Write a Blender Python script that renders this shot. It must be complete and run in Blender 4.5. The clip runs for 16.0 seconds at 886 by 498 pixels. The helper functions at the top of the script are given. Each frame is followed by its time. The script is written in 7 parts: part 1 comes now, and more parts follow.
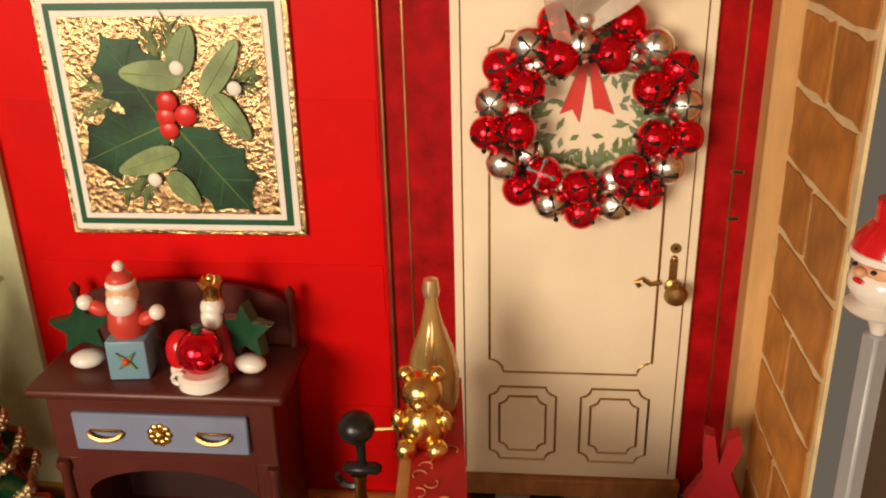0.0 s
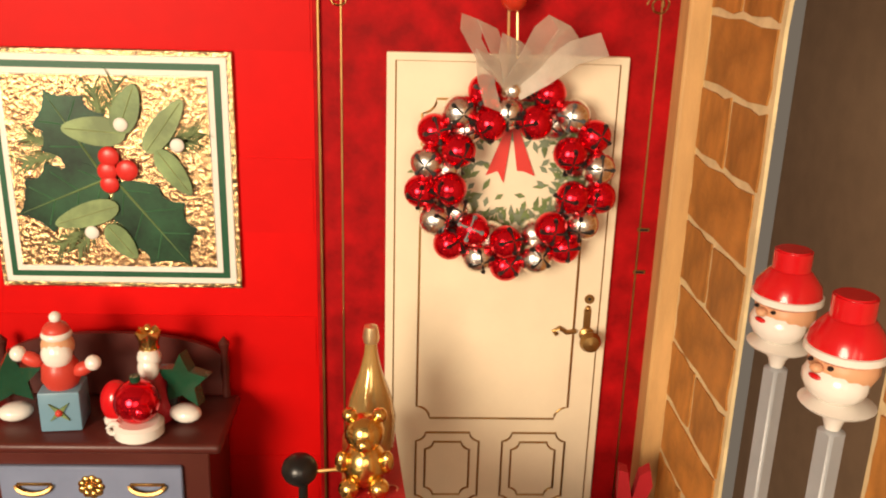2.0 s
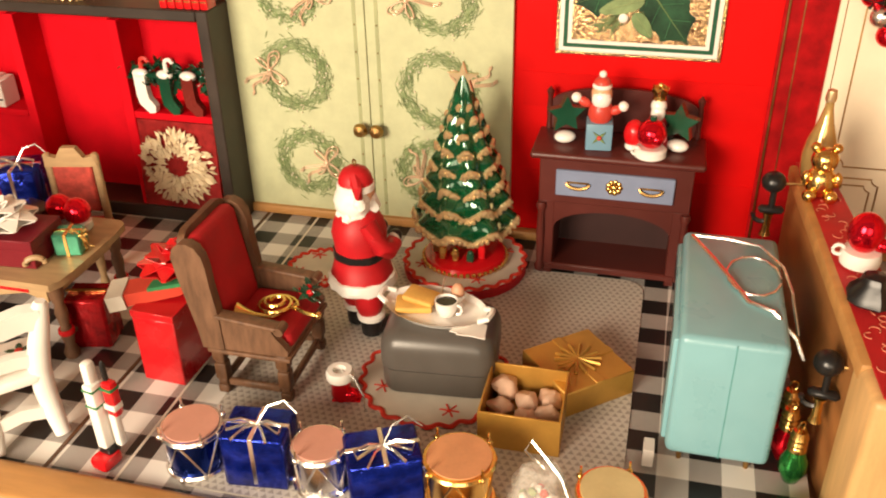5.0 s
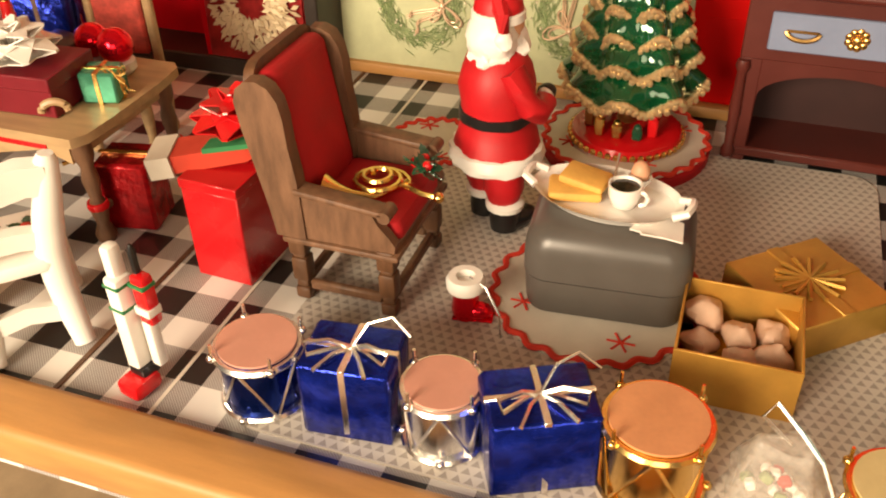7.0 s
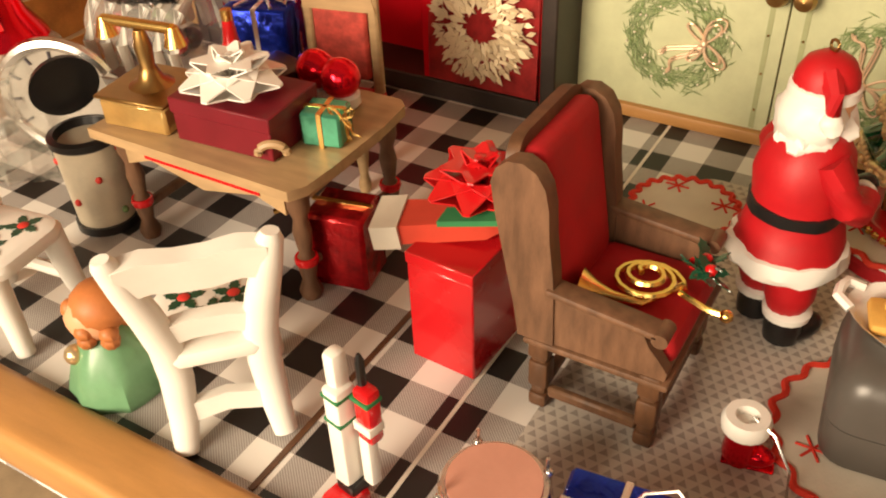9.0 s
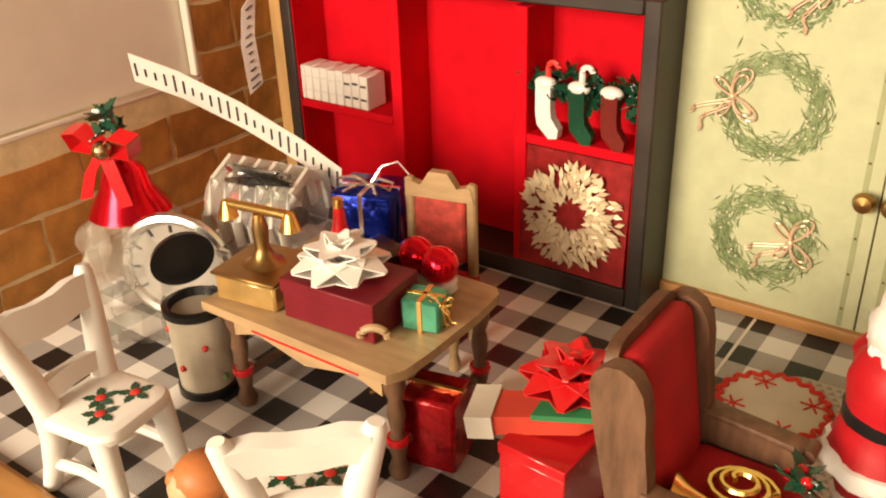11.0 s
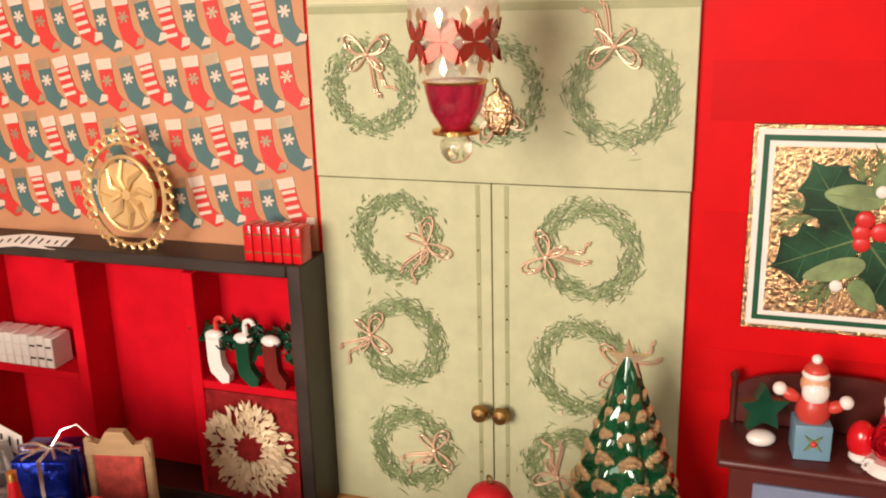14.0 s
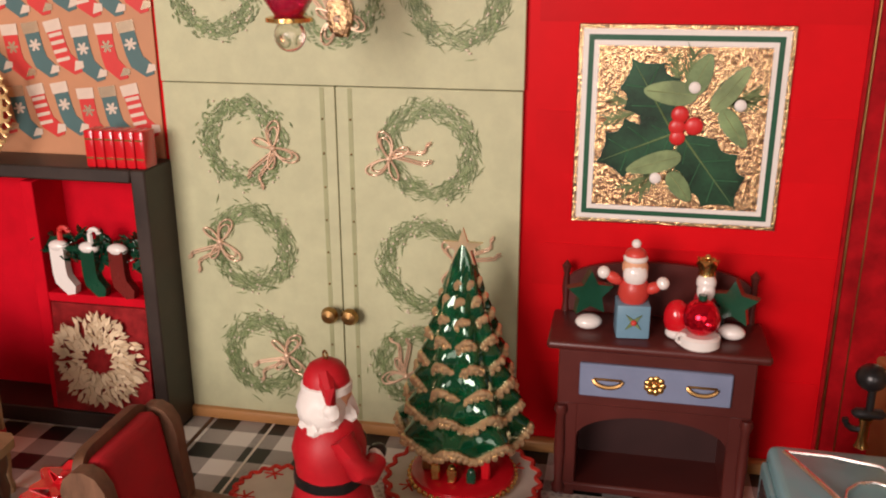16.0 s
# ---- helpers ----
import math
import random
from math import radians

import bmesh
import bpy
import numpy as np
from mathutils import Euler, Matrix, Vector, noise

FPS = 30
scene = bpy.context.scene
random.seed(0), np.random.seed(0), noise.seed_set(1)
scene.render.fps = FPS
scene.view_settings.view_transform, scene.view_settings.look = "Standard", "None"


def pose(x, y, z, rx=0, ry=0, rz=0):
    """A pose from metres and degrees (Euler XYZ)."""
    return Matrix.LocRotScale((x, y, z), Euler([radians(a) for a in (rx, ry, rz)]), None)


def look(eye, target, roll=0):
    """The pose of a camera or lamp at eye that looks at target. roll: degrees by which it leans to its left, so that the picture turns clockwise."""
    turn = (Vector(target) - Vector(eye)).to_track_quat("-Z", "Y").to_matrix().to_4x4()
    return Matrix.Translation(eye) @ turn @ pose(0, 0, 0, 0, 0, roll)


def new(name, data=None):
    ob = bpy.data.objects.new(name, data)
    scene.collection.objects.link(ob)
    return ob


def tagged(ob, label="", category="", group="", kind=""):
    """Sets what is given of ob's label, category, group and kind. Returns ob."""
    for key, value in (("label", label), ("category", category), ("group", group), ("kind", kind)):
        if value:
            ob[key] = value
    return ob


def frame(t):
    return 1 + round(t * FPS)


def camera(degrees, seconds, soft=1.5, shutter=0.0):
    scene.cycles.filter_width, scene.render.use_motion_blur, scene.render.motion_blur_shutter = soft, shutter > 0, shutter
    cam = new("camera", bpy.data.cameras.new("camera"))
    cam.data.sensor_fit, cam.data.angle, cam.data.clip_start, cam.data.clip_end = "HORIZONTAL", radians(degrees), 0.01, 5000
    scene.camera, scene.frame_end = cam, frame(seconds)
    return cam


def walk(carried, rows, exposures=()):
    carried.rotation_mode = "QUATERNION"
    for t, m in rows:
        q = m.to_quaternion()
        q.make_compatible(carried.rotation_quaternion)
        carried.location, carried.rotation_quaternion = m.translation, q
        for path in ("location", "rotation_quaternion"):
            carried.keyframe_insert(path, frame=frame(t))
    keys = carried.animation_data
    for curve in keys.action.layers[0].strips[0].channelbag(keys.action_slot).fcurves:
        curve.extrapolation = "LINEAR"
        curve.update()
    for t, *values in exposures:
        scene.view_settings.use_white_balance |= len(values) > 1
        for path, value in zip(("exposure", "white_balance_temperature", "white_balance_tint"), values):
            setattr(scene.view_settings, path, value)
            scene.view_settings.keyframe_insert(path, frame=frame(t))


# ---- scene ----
cam = camera(52.7, 16.0, soft=2.0)
PATH = [
    (0, (0.085, -0.039, 0.257), (-0.106, 1.794, -0.519), -1.4),
    (0.5, (0.081, -0.045, 0.263), (-0.123, 1.79, -0.506), -1.3),
    (1, (0.076, -0.05, 0.262), (0.083, 1.838, -0.399), 0.5),
    (1.5, (0.07, -0.053, 0.263), (0.259, 1.847, -0.335), 1.9),
    (2, (0.066, -0.062, 0.259), (0.141, 1.833, -0.374), 1.6),
    (2.5, (0.058, -0.071, 0.26), (-0.018, 1.823, -0.379), 0.9),
    (3, (0.047, -0.11, 0.262), (-0.177, 1.756, -0.422), 0.1),
    (3.5, (0.032, -0.169, 0.267), (-0.294, 1.62, -0.566), -0.9),
    (4, (0.011, -0.229, 0.297), (-0.305, 1.506, -0.647), -1.1),
    (4.5, (-0.004, -0.231, 0.294), (-0.346, 1.477, -0.689), -0.9),
    (5, (-0.03, -0.241, 0.298), (-0.471, 1.426, -0.715), -1.2),
    (5.2, (-0.044, -0.246, 0.295), (-0.505, 1.432, -0.69), -1.3),
    (7.3, (-0.093, -0.129, 0.207), (-0.664, 1.338, -1.027), -2.2),
    (7.5, (-0.087, -0.12, 0.206), (-0.664, 1.32, -1.056), -2.8),
    (8, (-0.088, -0.104, 0.207), (-0.751, 1.301, -1.054), -3.2),
    (8.5, (-0.122, -0.101, 0.212), (-0.895, 1.272, -1.02), -3.1),
    (9, (-0.154, -0.099, 0.212), (-0.997, 1.256, -0.993), -2.5),
    (9.2, (-0.163, -0.098, 0.212), (-1.037, 1.243, -0.986), -2.5),
    (11.5, (-0.157, -0.117, 0.249), (-1.232, 1.387, -0.515), -0.5),
    (12, (-0.137, -0.135, 0.275), (-1.057, 1.539, -0.319), -0.3),
    (12.5, (-0.126, -0.139, 0.282), (-0.915, 1.622, -0.245), 0.0),
    (13, (-0.119, -0.133, 0.285), (-0.864, 1.642, -0.257), -0.5),
    (13.5, (-0.118, -0.132, 0.282), (-0.808, 1.655, -0.294), -1.0),
    (14, (-0.098, -0.132, 0.279), (-0.726, 1.685, -0.272), -1.5),
    (14.5, (-0.083, -0.143, 0.288), (-0.696, 1.716, -0.123), -1.2),
    (15, (-0.086, -0.145, 0.281), (-0.652, 1.689, -0.279), -1.3),
    (15.5, (-0.081, -0.149, 0.263), (-0.553, 1.695, -0.352), -1.1),
    (16, (-0.072, -0.147, 0.251), (-0.456, 1.713, -0.373), -0.1),
]
# exposure over the walk (stops)
EXPO = [(0.0, -0.4, 6650, 12), (1.5, -0.1, 6650, 12), (3.0, -0.05, 6550, 12), (3.5, 0.05, 6200, 15), (4.0, 0.0, 6150, 16), (5.0, 0.15, 6500, 11), (7.5, 0.2, 6800, 11),
        (9.0, 0.05, 6700, 11), (11.5, 0.1, 6450, 11), (12.5, -0.05, 6100, 15), (14.0, -0.25, 5900, 19), (14.5, -0.35, 5800, 23), (16.0, -0.6, 5700, 25)]
walk(cam, [(t, look(eye, target, roll)) for t, eye, target, roll in PATH], EXPO)

# ---- world and light ----
world = bpy.data.worlds.new("world")
scene.world = world
world.use_nodes = True
world.node_tree.nodes["Background"].inputs[0].default_value = (1.0, 0.82, 0.62, 1)
world.node_tree.nodes["Background"].inputs[1].default_value = 0.18


def area_light(name, eye, target, size, watts, col):
    d = bpy.data.lights.new(name, "AREA")
    d.shape, d.size, d.energy, d.color = "DISK", size, watts, col
    ob = new(name, d)
    ob.matrix_world = look(eye, target)
    return ob


area_light("room_lamp", (-0.48, -0.85, 0.40), (-0.2, 0.2, 0.16), 0.5, 20.5, (1.0, 0.82, 0.60))
# added fill from the right with no source of its own, evens out the brightness
area_light("fill_light", (0.20, -1.0, 0.36), (-0.2, 0.25, 0.2), 0.55, 3.9, (1.0, 0.82, 0.60))

# ---- materials ----
MATS = {}


def mat(name, col, rough=0.5, metal=0.0, var=0.14, bump=0.12, scale=60.0, fine=600.0, coat=0.0, trans=0.0, ior=1.45, stretch=(1, 1, 1), rnd=0.0, spec=0.5, alpha=1.0):
    if name in MATS:
        return MATS[name]
    m = bpy.data.materials.new(name)
    m.use_nodes = True
    nt = m.node_tree
    bs = nt.nodes["Principled BSDF"]
    tc = nt.nodes.new("ShaderNodeTexCoord")
    mp = nt.nodes.new("ShaderNodeMapping")
    mp.inputs["Scale"].default_value = stretch
    nt.links.new(tc.outputs["Object"], mp.inputs[0])
    n1, n2 = nt.nodes.new("ShaderNodeTexNoise"), nt.nodes.new("ShaderNodeTexNoise")
    n1.inputs["Scale"].default_value, n2.inputs["Scale"].default_value = scale, fine
    n1.inputs["Detail"].default_value, n2.inputs["Detail"].default_value = 5, 3
    nt.links.new(mp.outputs[0], n1.inputs[0])
    nt.links.new(mp.outputs[0], n2.inputs[0])
    add = nt.nodes.new("ShaderNodeMath")
    add.operation = "MULTIPLY_ADD"
    add.inputs[1].default_value = 0.18
    nt.links.new(n2.outputs[0], add.inputs[0])
    nt.links.new(n1.outputs[0], add.inputs[2])
    mr = nt.nodes.new("ShaderNodeMapRange")
    mr.inputs[1].default_value, mr.inputs[2].default_value = 0.42, 1.0
    nt.links.new(add.outputs[0], mr.inputs[0])
    mx = nt.nodes.new("ShaderNodeMix")
    mx.data_type = "RGBA"
    mx.inputs[6].default_value = (*[max(0, c * (1 - var)) for c in col], 1)
    mx.inputs[7].default_value = (*[min(1, c * (1 + var)) for c in col], 1)
    nt.links.new(mr.outputs[0], mx.inputs[0])
    out = mx.outputs[2]
    if rnd:
        oi = nt.nodes.new("ShaderNodeObjectInfo")
        hs = nt.nodes.new("ShaderNodeHueSaturation")
        r2 = nt.nodes.new("ShaderNodeMapRange")
        r2.inputs[3].default_value, r2.inputs[4].default_value = 1 - rnd, 1 + rnd
        nt.links.new(oi.outputs["Random"], r2.inputs[0])
        nt.links.new(r2.outputs[0], hs.inputs["Value"])
        nt.links.new(out, hs.inputs["Color"])
        out = hs.outputs[0]
    nt.links.new(out, bs.inputs["Base Color"])
    rr = nt.nodes.new("ShaderNodeMapRange")
    rr.inputs[3].default_value, rr.inputs[4].default_value = max(0.02, rough - 0.06), min(1, rough + 0.08)
    nt.links.new(n1.outputs[0], rr.inputs[0])
    nt.links.new(rr.outputs[0], bs.inputs["Roughness"])
    bs.inputs["Metallic"].default_value = metal
    bs.inputs["Coat Weight"].default_value = coat
    bs.inputs["Transmission Weight"].default_value = trans
    bs.inputs["IOR"].default_value = ior
    bs.inputs["Specular IOR Level"].default_value = spec
    bs.inputs["Alpha"].default_value = alpha
    if bump:
        bp = nt.nodes.new("ShaderNodeBump")
        bp.inputs["Strength"].default_value = bump
        bp.inputs["Distance"].default_value = 0.0008
        nt.links.new(add.outputs[0], bp.inputs["Height"])
        nt.links.new(bp.outputs[0], bs.inputs["Normal"])
    MATS[name] = m
    return m


def math_node(nt, op, a, b=None, c=None):
    n = nt.nodes.new("ShaderNodeMath")
    n.operation = op
    for i, v in enumerate((a, b, c)):
        if v is None:
            continue
        if isinstance(v, (int, float)):
            n.inputs[i].default_value = v
        else:
            nt.links.new(v, n.inputs[i])
    return n.outputs[0]


def plane_coords(nt):
    tc = nt.nodes.new("ShaderNodeTexCoord")
    sp = nt.nodes.new("ShaderNodeSeparateXYZ")
    nt.links.new(tc.outputs["Object"], sp.inputs[0])
    return sp.outputs


def gingham(name, period, dark=(0.012, 0.011, 0.011), mid=(0.36, 0.33, 0.31), light=(0.78, 0.75, 0.7)):
    """Printed gingham paper: white, hatched grey and black squares."""
    m = bpy.data.materials.new(name)
    m.use_nodes = True
    nt = m.node_tree
    x, y, z = plane_coords(nt)
    a = math_node(nt, "LESS_THAN", math_node(nt, "FRACT", math_node(nt, "MULTIPLY", x, 1 / period)), 0.5)
    b = math_node(nt, "LESS_THAN", math_node(nt, "FRACT", math_node(nt, "MULTIPLY", y, 1 / period)), 0.5)
    s = math_node(nt, "MULTIPLY", math_node(nt, "ADD", a, b), 0.5)
    hatch = math_node(nt, "GREATER_THAN", math_node(nt, "FRACT", math_node(nt, "MULTIPLY", math_node(nt, "ADD", x, y), 900)), 0.5)
    isgrey = math_node(nt, "COMPARE", s, 0.5, 0.1)
    v = math_node(nt, "ADD", s, math_node(nt, "MULTIPLY", isgrey, math_node(nt, "MULTIPLY_ADD", hatch, 0.24, -0.12)))
    cr = nt.nodes.new("ShaderNodeValToRGB")
    cr.color_ramp.elements[0].color, cr.color_ramp.elements[1].color = (*light, 1), (*dark, 1)
    e = cr.color_ramp.elements.new(0.5)
    e.color = (*mid, 1)
    nt.links.new(v, cr.inputs[0])
    bs = nt.nodes["Principled BSDF"]
    nt.links.new(cr.outputs[0], bs.inputs["Base Color"])
    bs.inputs["Roughness"].default_value = 0.42
    return m


def triangles(name, s, dark, light):
    """A woven mat with rows of small triangles."""
    m = bpy.data.materials.new(name)
    m.use_nodes = True
    nt = m.node_tree
    x, y, z = plane_coords(nt)
    p = math_node(nt, "FRACT", math_node(nt, "ADD", math_node(nt, "MULTIPLY", x, 1 / s), math_node(nt, "MULTIPLY", y, -0.577 / s)))
    q = math_node(nt, "FRACT", math_node(nt, "MULTIPLY", y, 1.155 / s))
    r = math_node(nt, "SUBTRACT", math_node(nt, "SUBTRACT", 1.0, p), q)
    lo = math_node(nt, "MINIMUM", math_node(nt, "MINIMUM", p, q), r)
    inside = math_node(nt, "GREATER_THAN", lo, 0.07)
    mx = nt.nodes.new("ShaderNodeMix")
    mx.data_type = "RGBA"
    mx.inputs[6].default_value, mx.inputs[7].default_value = (*light, 1), (*dark, 1)
    nt.links.new(inside, mx.inputs[0])
    bs = nt.nodes["Principled BSDF"]
    nt.links.new(mx.outputs[2], bs.inputs["Base Color"])
    bs.inputs["Roughness"].default_value = 0.8
    return m


RED_WALL = mat("red_wallpaper", (0.62, 0.004, 0.004), 0.42, var=0.14, bump=0.10, scale=16, fine=160, spec=0.10)
RED_PANEL = mat("dark_red_velvet_paper", (0.38, 0.004, 0.006), 0.6, var=0.4, bump=0.25, scale=90, spec=0.12)
RED_SHELF = mat("red_felt", (0.58, 0.004, 0.012), 0.7, var=0.14, spec=0.08)
WOOD = mat("pale_wood", (0.50, 0.25, 0.08), 0.45, var=0.22, scale=25, stretch=(1, 6, 6))
WOOD_Z = mat("pale_wood_upright", (0.62, 0.37, 0.15), 0.5, var=0.22, scale=25, stretch=(6, 6, 1))
WOOD_MID = mat("mid_wood", (0.36, 0.15, 0.045), 0.5, var=0.3, scale=30, stretch=(6, 1, 3))
BRICK = mat("painted_brick", (0.48, 0.205, 0.042), 0.6, var=0.35, bump=0.4, scale=70, stretch=(1, 1, 3), rnd=0.18)
MORTAR = mat("cream_mortar", (0.74, 0.60, 0.34), 0.7, var=0.2, bump=0.5, scale=90)
CREAM = mat("cream_paint", (0.80, 0.70, 0.52), 0.5, var=0.05, bump=0.03)
WHITE = mat("white_paint", (0.80, 0.77, 0.71), 0.45, var=0.05, bump=0.05)
GLAZE = mat("white_glaze", (0.82, 0.79, 0.74), 0.18, var=0.05, bump=0.05, coat=0.5)
GREEN_PAPER = mat("sage_paper", (0.51, 0.53, 0.32), 0.6, var=0.09, bump=0.05, scale=120)
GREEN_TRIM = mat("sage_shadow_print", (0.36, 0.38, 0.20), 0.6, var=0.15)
ROSE_GOLD = mat("rose_gold_print", (0.78, 0.56, 0.38), 0.35, 0.35, var=0.1)
RED_WALL_B = mat("red_wallpaper_sheet", (0.58, 0.004, 0.004), 0.42, var=0.14, bump=0.10, scale=16, fine=160, spec=0.10)
LEAF_A = mat("print_green", (0.17, 0.24, 0.085), 0.55, var=0.4, scale=200)
LEAF_B = mat("print_green_pale", (0.28, 0.35, 0.16), 0.55, var=0.3, scale=200)
GOLD = mat("gold", (0.85, 0.55, 0.18), 0.22, 1.0, var=0.12, bump=0.1)
GOLD_FOIL = mat("crinkled_gold_foil", (0.70, 0.44, 0.23), 0.2, 1.0, var=0.6, bump=1.0, scale=520, fine=1300)
GOLD_PALE = mat("pale_gold", (0.86, 0.66, 0.38), 0.3, 0.85, var=0.12)
GOLD_PAPER = mat("gold_card", (0.55, 0.30, 0.06), 0.38, 0.55, var=0.15, scale=80)
BRASS = mat("old_brass", (0.42, 0.25, 0.09), 0.35, 1.0, var=0.25)
SILVER = mat("silver", (0.88, 0.85, 0.80), 0.24, 1.0, var=0.06, bump=0.04)
RED_METAL = mat("red_chrome", (0.80, 0.010, 0.025), 0.16, 0.85, var=0.08, bump=0.03)
BLACK = mat("black_plastic", (0.012, 0.011, 0.011), 0.3, var=0.2)
RED_GLOSS = mat("red_gloss", (0.62, 0.008, 0.012), 0.22, var=0.1, coat=0.4)
RED_CLOTH = mat("red_cloth", (0.42, 0.005, 0.010), 0.75, var=0.2, bump=0.4)
DARK_GREEN = mat("dark_green_enamel", (0.010, 0.07, 0.035), 0.25, var=0.3, coat=0.4)
GREEN_GLASS = mat("green_enamel", (0.003, 0.085, 0.028), 0.10, 0.3, var=0.45, scale=150, coat=1.0)
SKIN = mat("painted_skin", (0.68, 0.36, 0.20), 0.45, var=0.06)
MAROON = mat("maroon_paint", (0.088, 0.016, 0.012), 0.38, var=0.18, scale=40)
MAROON_SHADE = mat("shaded_maroon", (0.035, 0.010, 0.009), 0.6, var=0.2)
BLUE_GREY = mat("blue_grey_paint", (0.20, 0.24, 0.36), 0.4, var=0.1)
LIGHT_BLUE = mat("light_blue_paint", (0.16, 0.30, 0.40), 0.4, var=0.1)
TURQ = mat("turquoise_plastic", (0.20, 0.40, 0.44), 0.28, var=0.05, bump=0.02, coat=0.2)
GREY_CASE = mat("grey_plastic", (0.085, 0.075, 0.066), 0.32, var=0.1, bump=0.03)
DARK_WOOD = mat("dark_chair_wood", (0.12, 0.055, 0.026), 0.42, var=0.4, scale=60, stretch=(4, 4, 1))
WORN_WOOD = mat("worn_chair_wood", (0.17, 0.085, 0.045), 0.5, var=0.4, scale=60, stretch=(4, 4, 1))
TABLE_WOOD = mat("limed_table_wood", (0.44, 0.29, 0.15), 0.4, var=0.2, scale=50, stretch=(1, 5, 5))
BLUE_FOIL = mat("blue_foil", (0.010, 0.028, 0.36), 0.16, 0.75, var=0.5, bump=0.8, scale=160)
DARK_FRAME = mat("black_brown_frame", (0.040, 0.028, 0.022), 0.45, var=0.4, scale=50)
KRAFT = mat("kraft_paper", (0.52, 0.25, 0.12), 0.55, var=0.08)
PRINT_RED = mat("print_red", (0.62, 0.04, 0.03), 0.45, var=0.1)
PRINT_TEAL = mat("print_teal", (0.07, 0.15, 0.15), 0.5, var=0.12)
CLEAR = mat("clear_glass", (0.98, 0.95, 0.90), 0.04, 0.0, var=0.02, bump=0.0, trans=1.0)
THIN = mat("thin_clear_plastic", (0.85, 0.80, 0.72), 0.12, var=0.1, bump=0.6, scale=120, alpha=0.22)
RUBY_GLASS = mat("ruby_glass", (0.60, 0.02, 0.08), 0.06, var=0.05, bump=0, trans=0.75, coat=0.6)
AMBER = mat("amber_glass", (0.62, 0.40, 0.14), 0.10, 0.5, var=0.3, coat=0.6)
ORGANZA = mat("organza", (0.80, 0.74, 0.64), 0.3, 0.3, var=0.2, bump=0.5, fine=1500, alpha=0.38)
TOAST = mat("toast", (0.72, 0.40, 0.09), 0.7, var=0.25, bump=0.4)
COFFEE = mat("coffee", (0.02, 0.01, 0.006), 0.1)
POTATO = mat("dough", (0.72, 0.48, 0.34), 0.6, var=0.25, bump=0.4)
SATIN_GOLD = mat("satin_gold", (0.80, 0.56, 0.25), 0.36, 0.5, var=0.12)
PAPER = mat("paper", (0.74, 0.68, 0.62), 0.6, var=0.06)
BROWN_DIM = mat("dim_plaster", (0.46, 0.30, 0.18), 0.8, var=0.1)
PALE_PLASTER = mat("pale_plaster", (0.78, 0.72, 0.62), 0.8, var=0.04)
INK = mat("ink", (0.05, 0.04, 0.05), 0.6)
RED_FELT = mat("red_doily_edge", (0.66, 0.04, 0.02), 0.8, var=0.15, bump=0.4)
LINEN = mat("linen", (0.66, 0.60, 0.50), 0.85, var=0.1, bump=0.4, fine=1600)
HOLLY = mat("holly_green", (0.018, 0.085, 0.034), 0.35, var=0.8, scale=45)
HOLLY_PALE = mat("mistletoe_green", (0.20, 0.30, 0.12), 0.4, var=0.45, scale=70)
HOLLY_LIME = mat("mistletoe_lime", (0.26, 0.36, 0.15), 0.4, var=0.45, scale=70)
HOLLY_MID = mat("holly_vein_green", (0.06, 0.19, 0.09), 0.4, var=0.3, scale=80)
GINGHAM = gingham("gingham_paper", 0.029)
RUGM = triangles("triangle_mat", 0.004, (0.34, 0.30, 0.265), (0.55, 0.50, 0.44))

# ---- building helpers (all lengths below in centimetres) ----
CM = 0.01


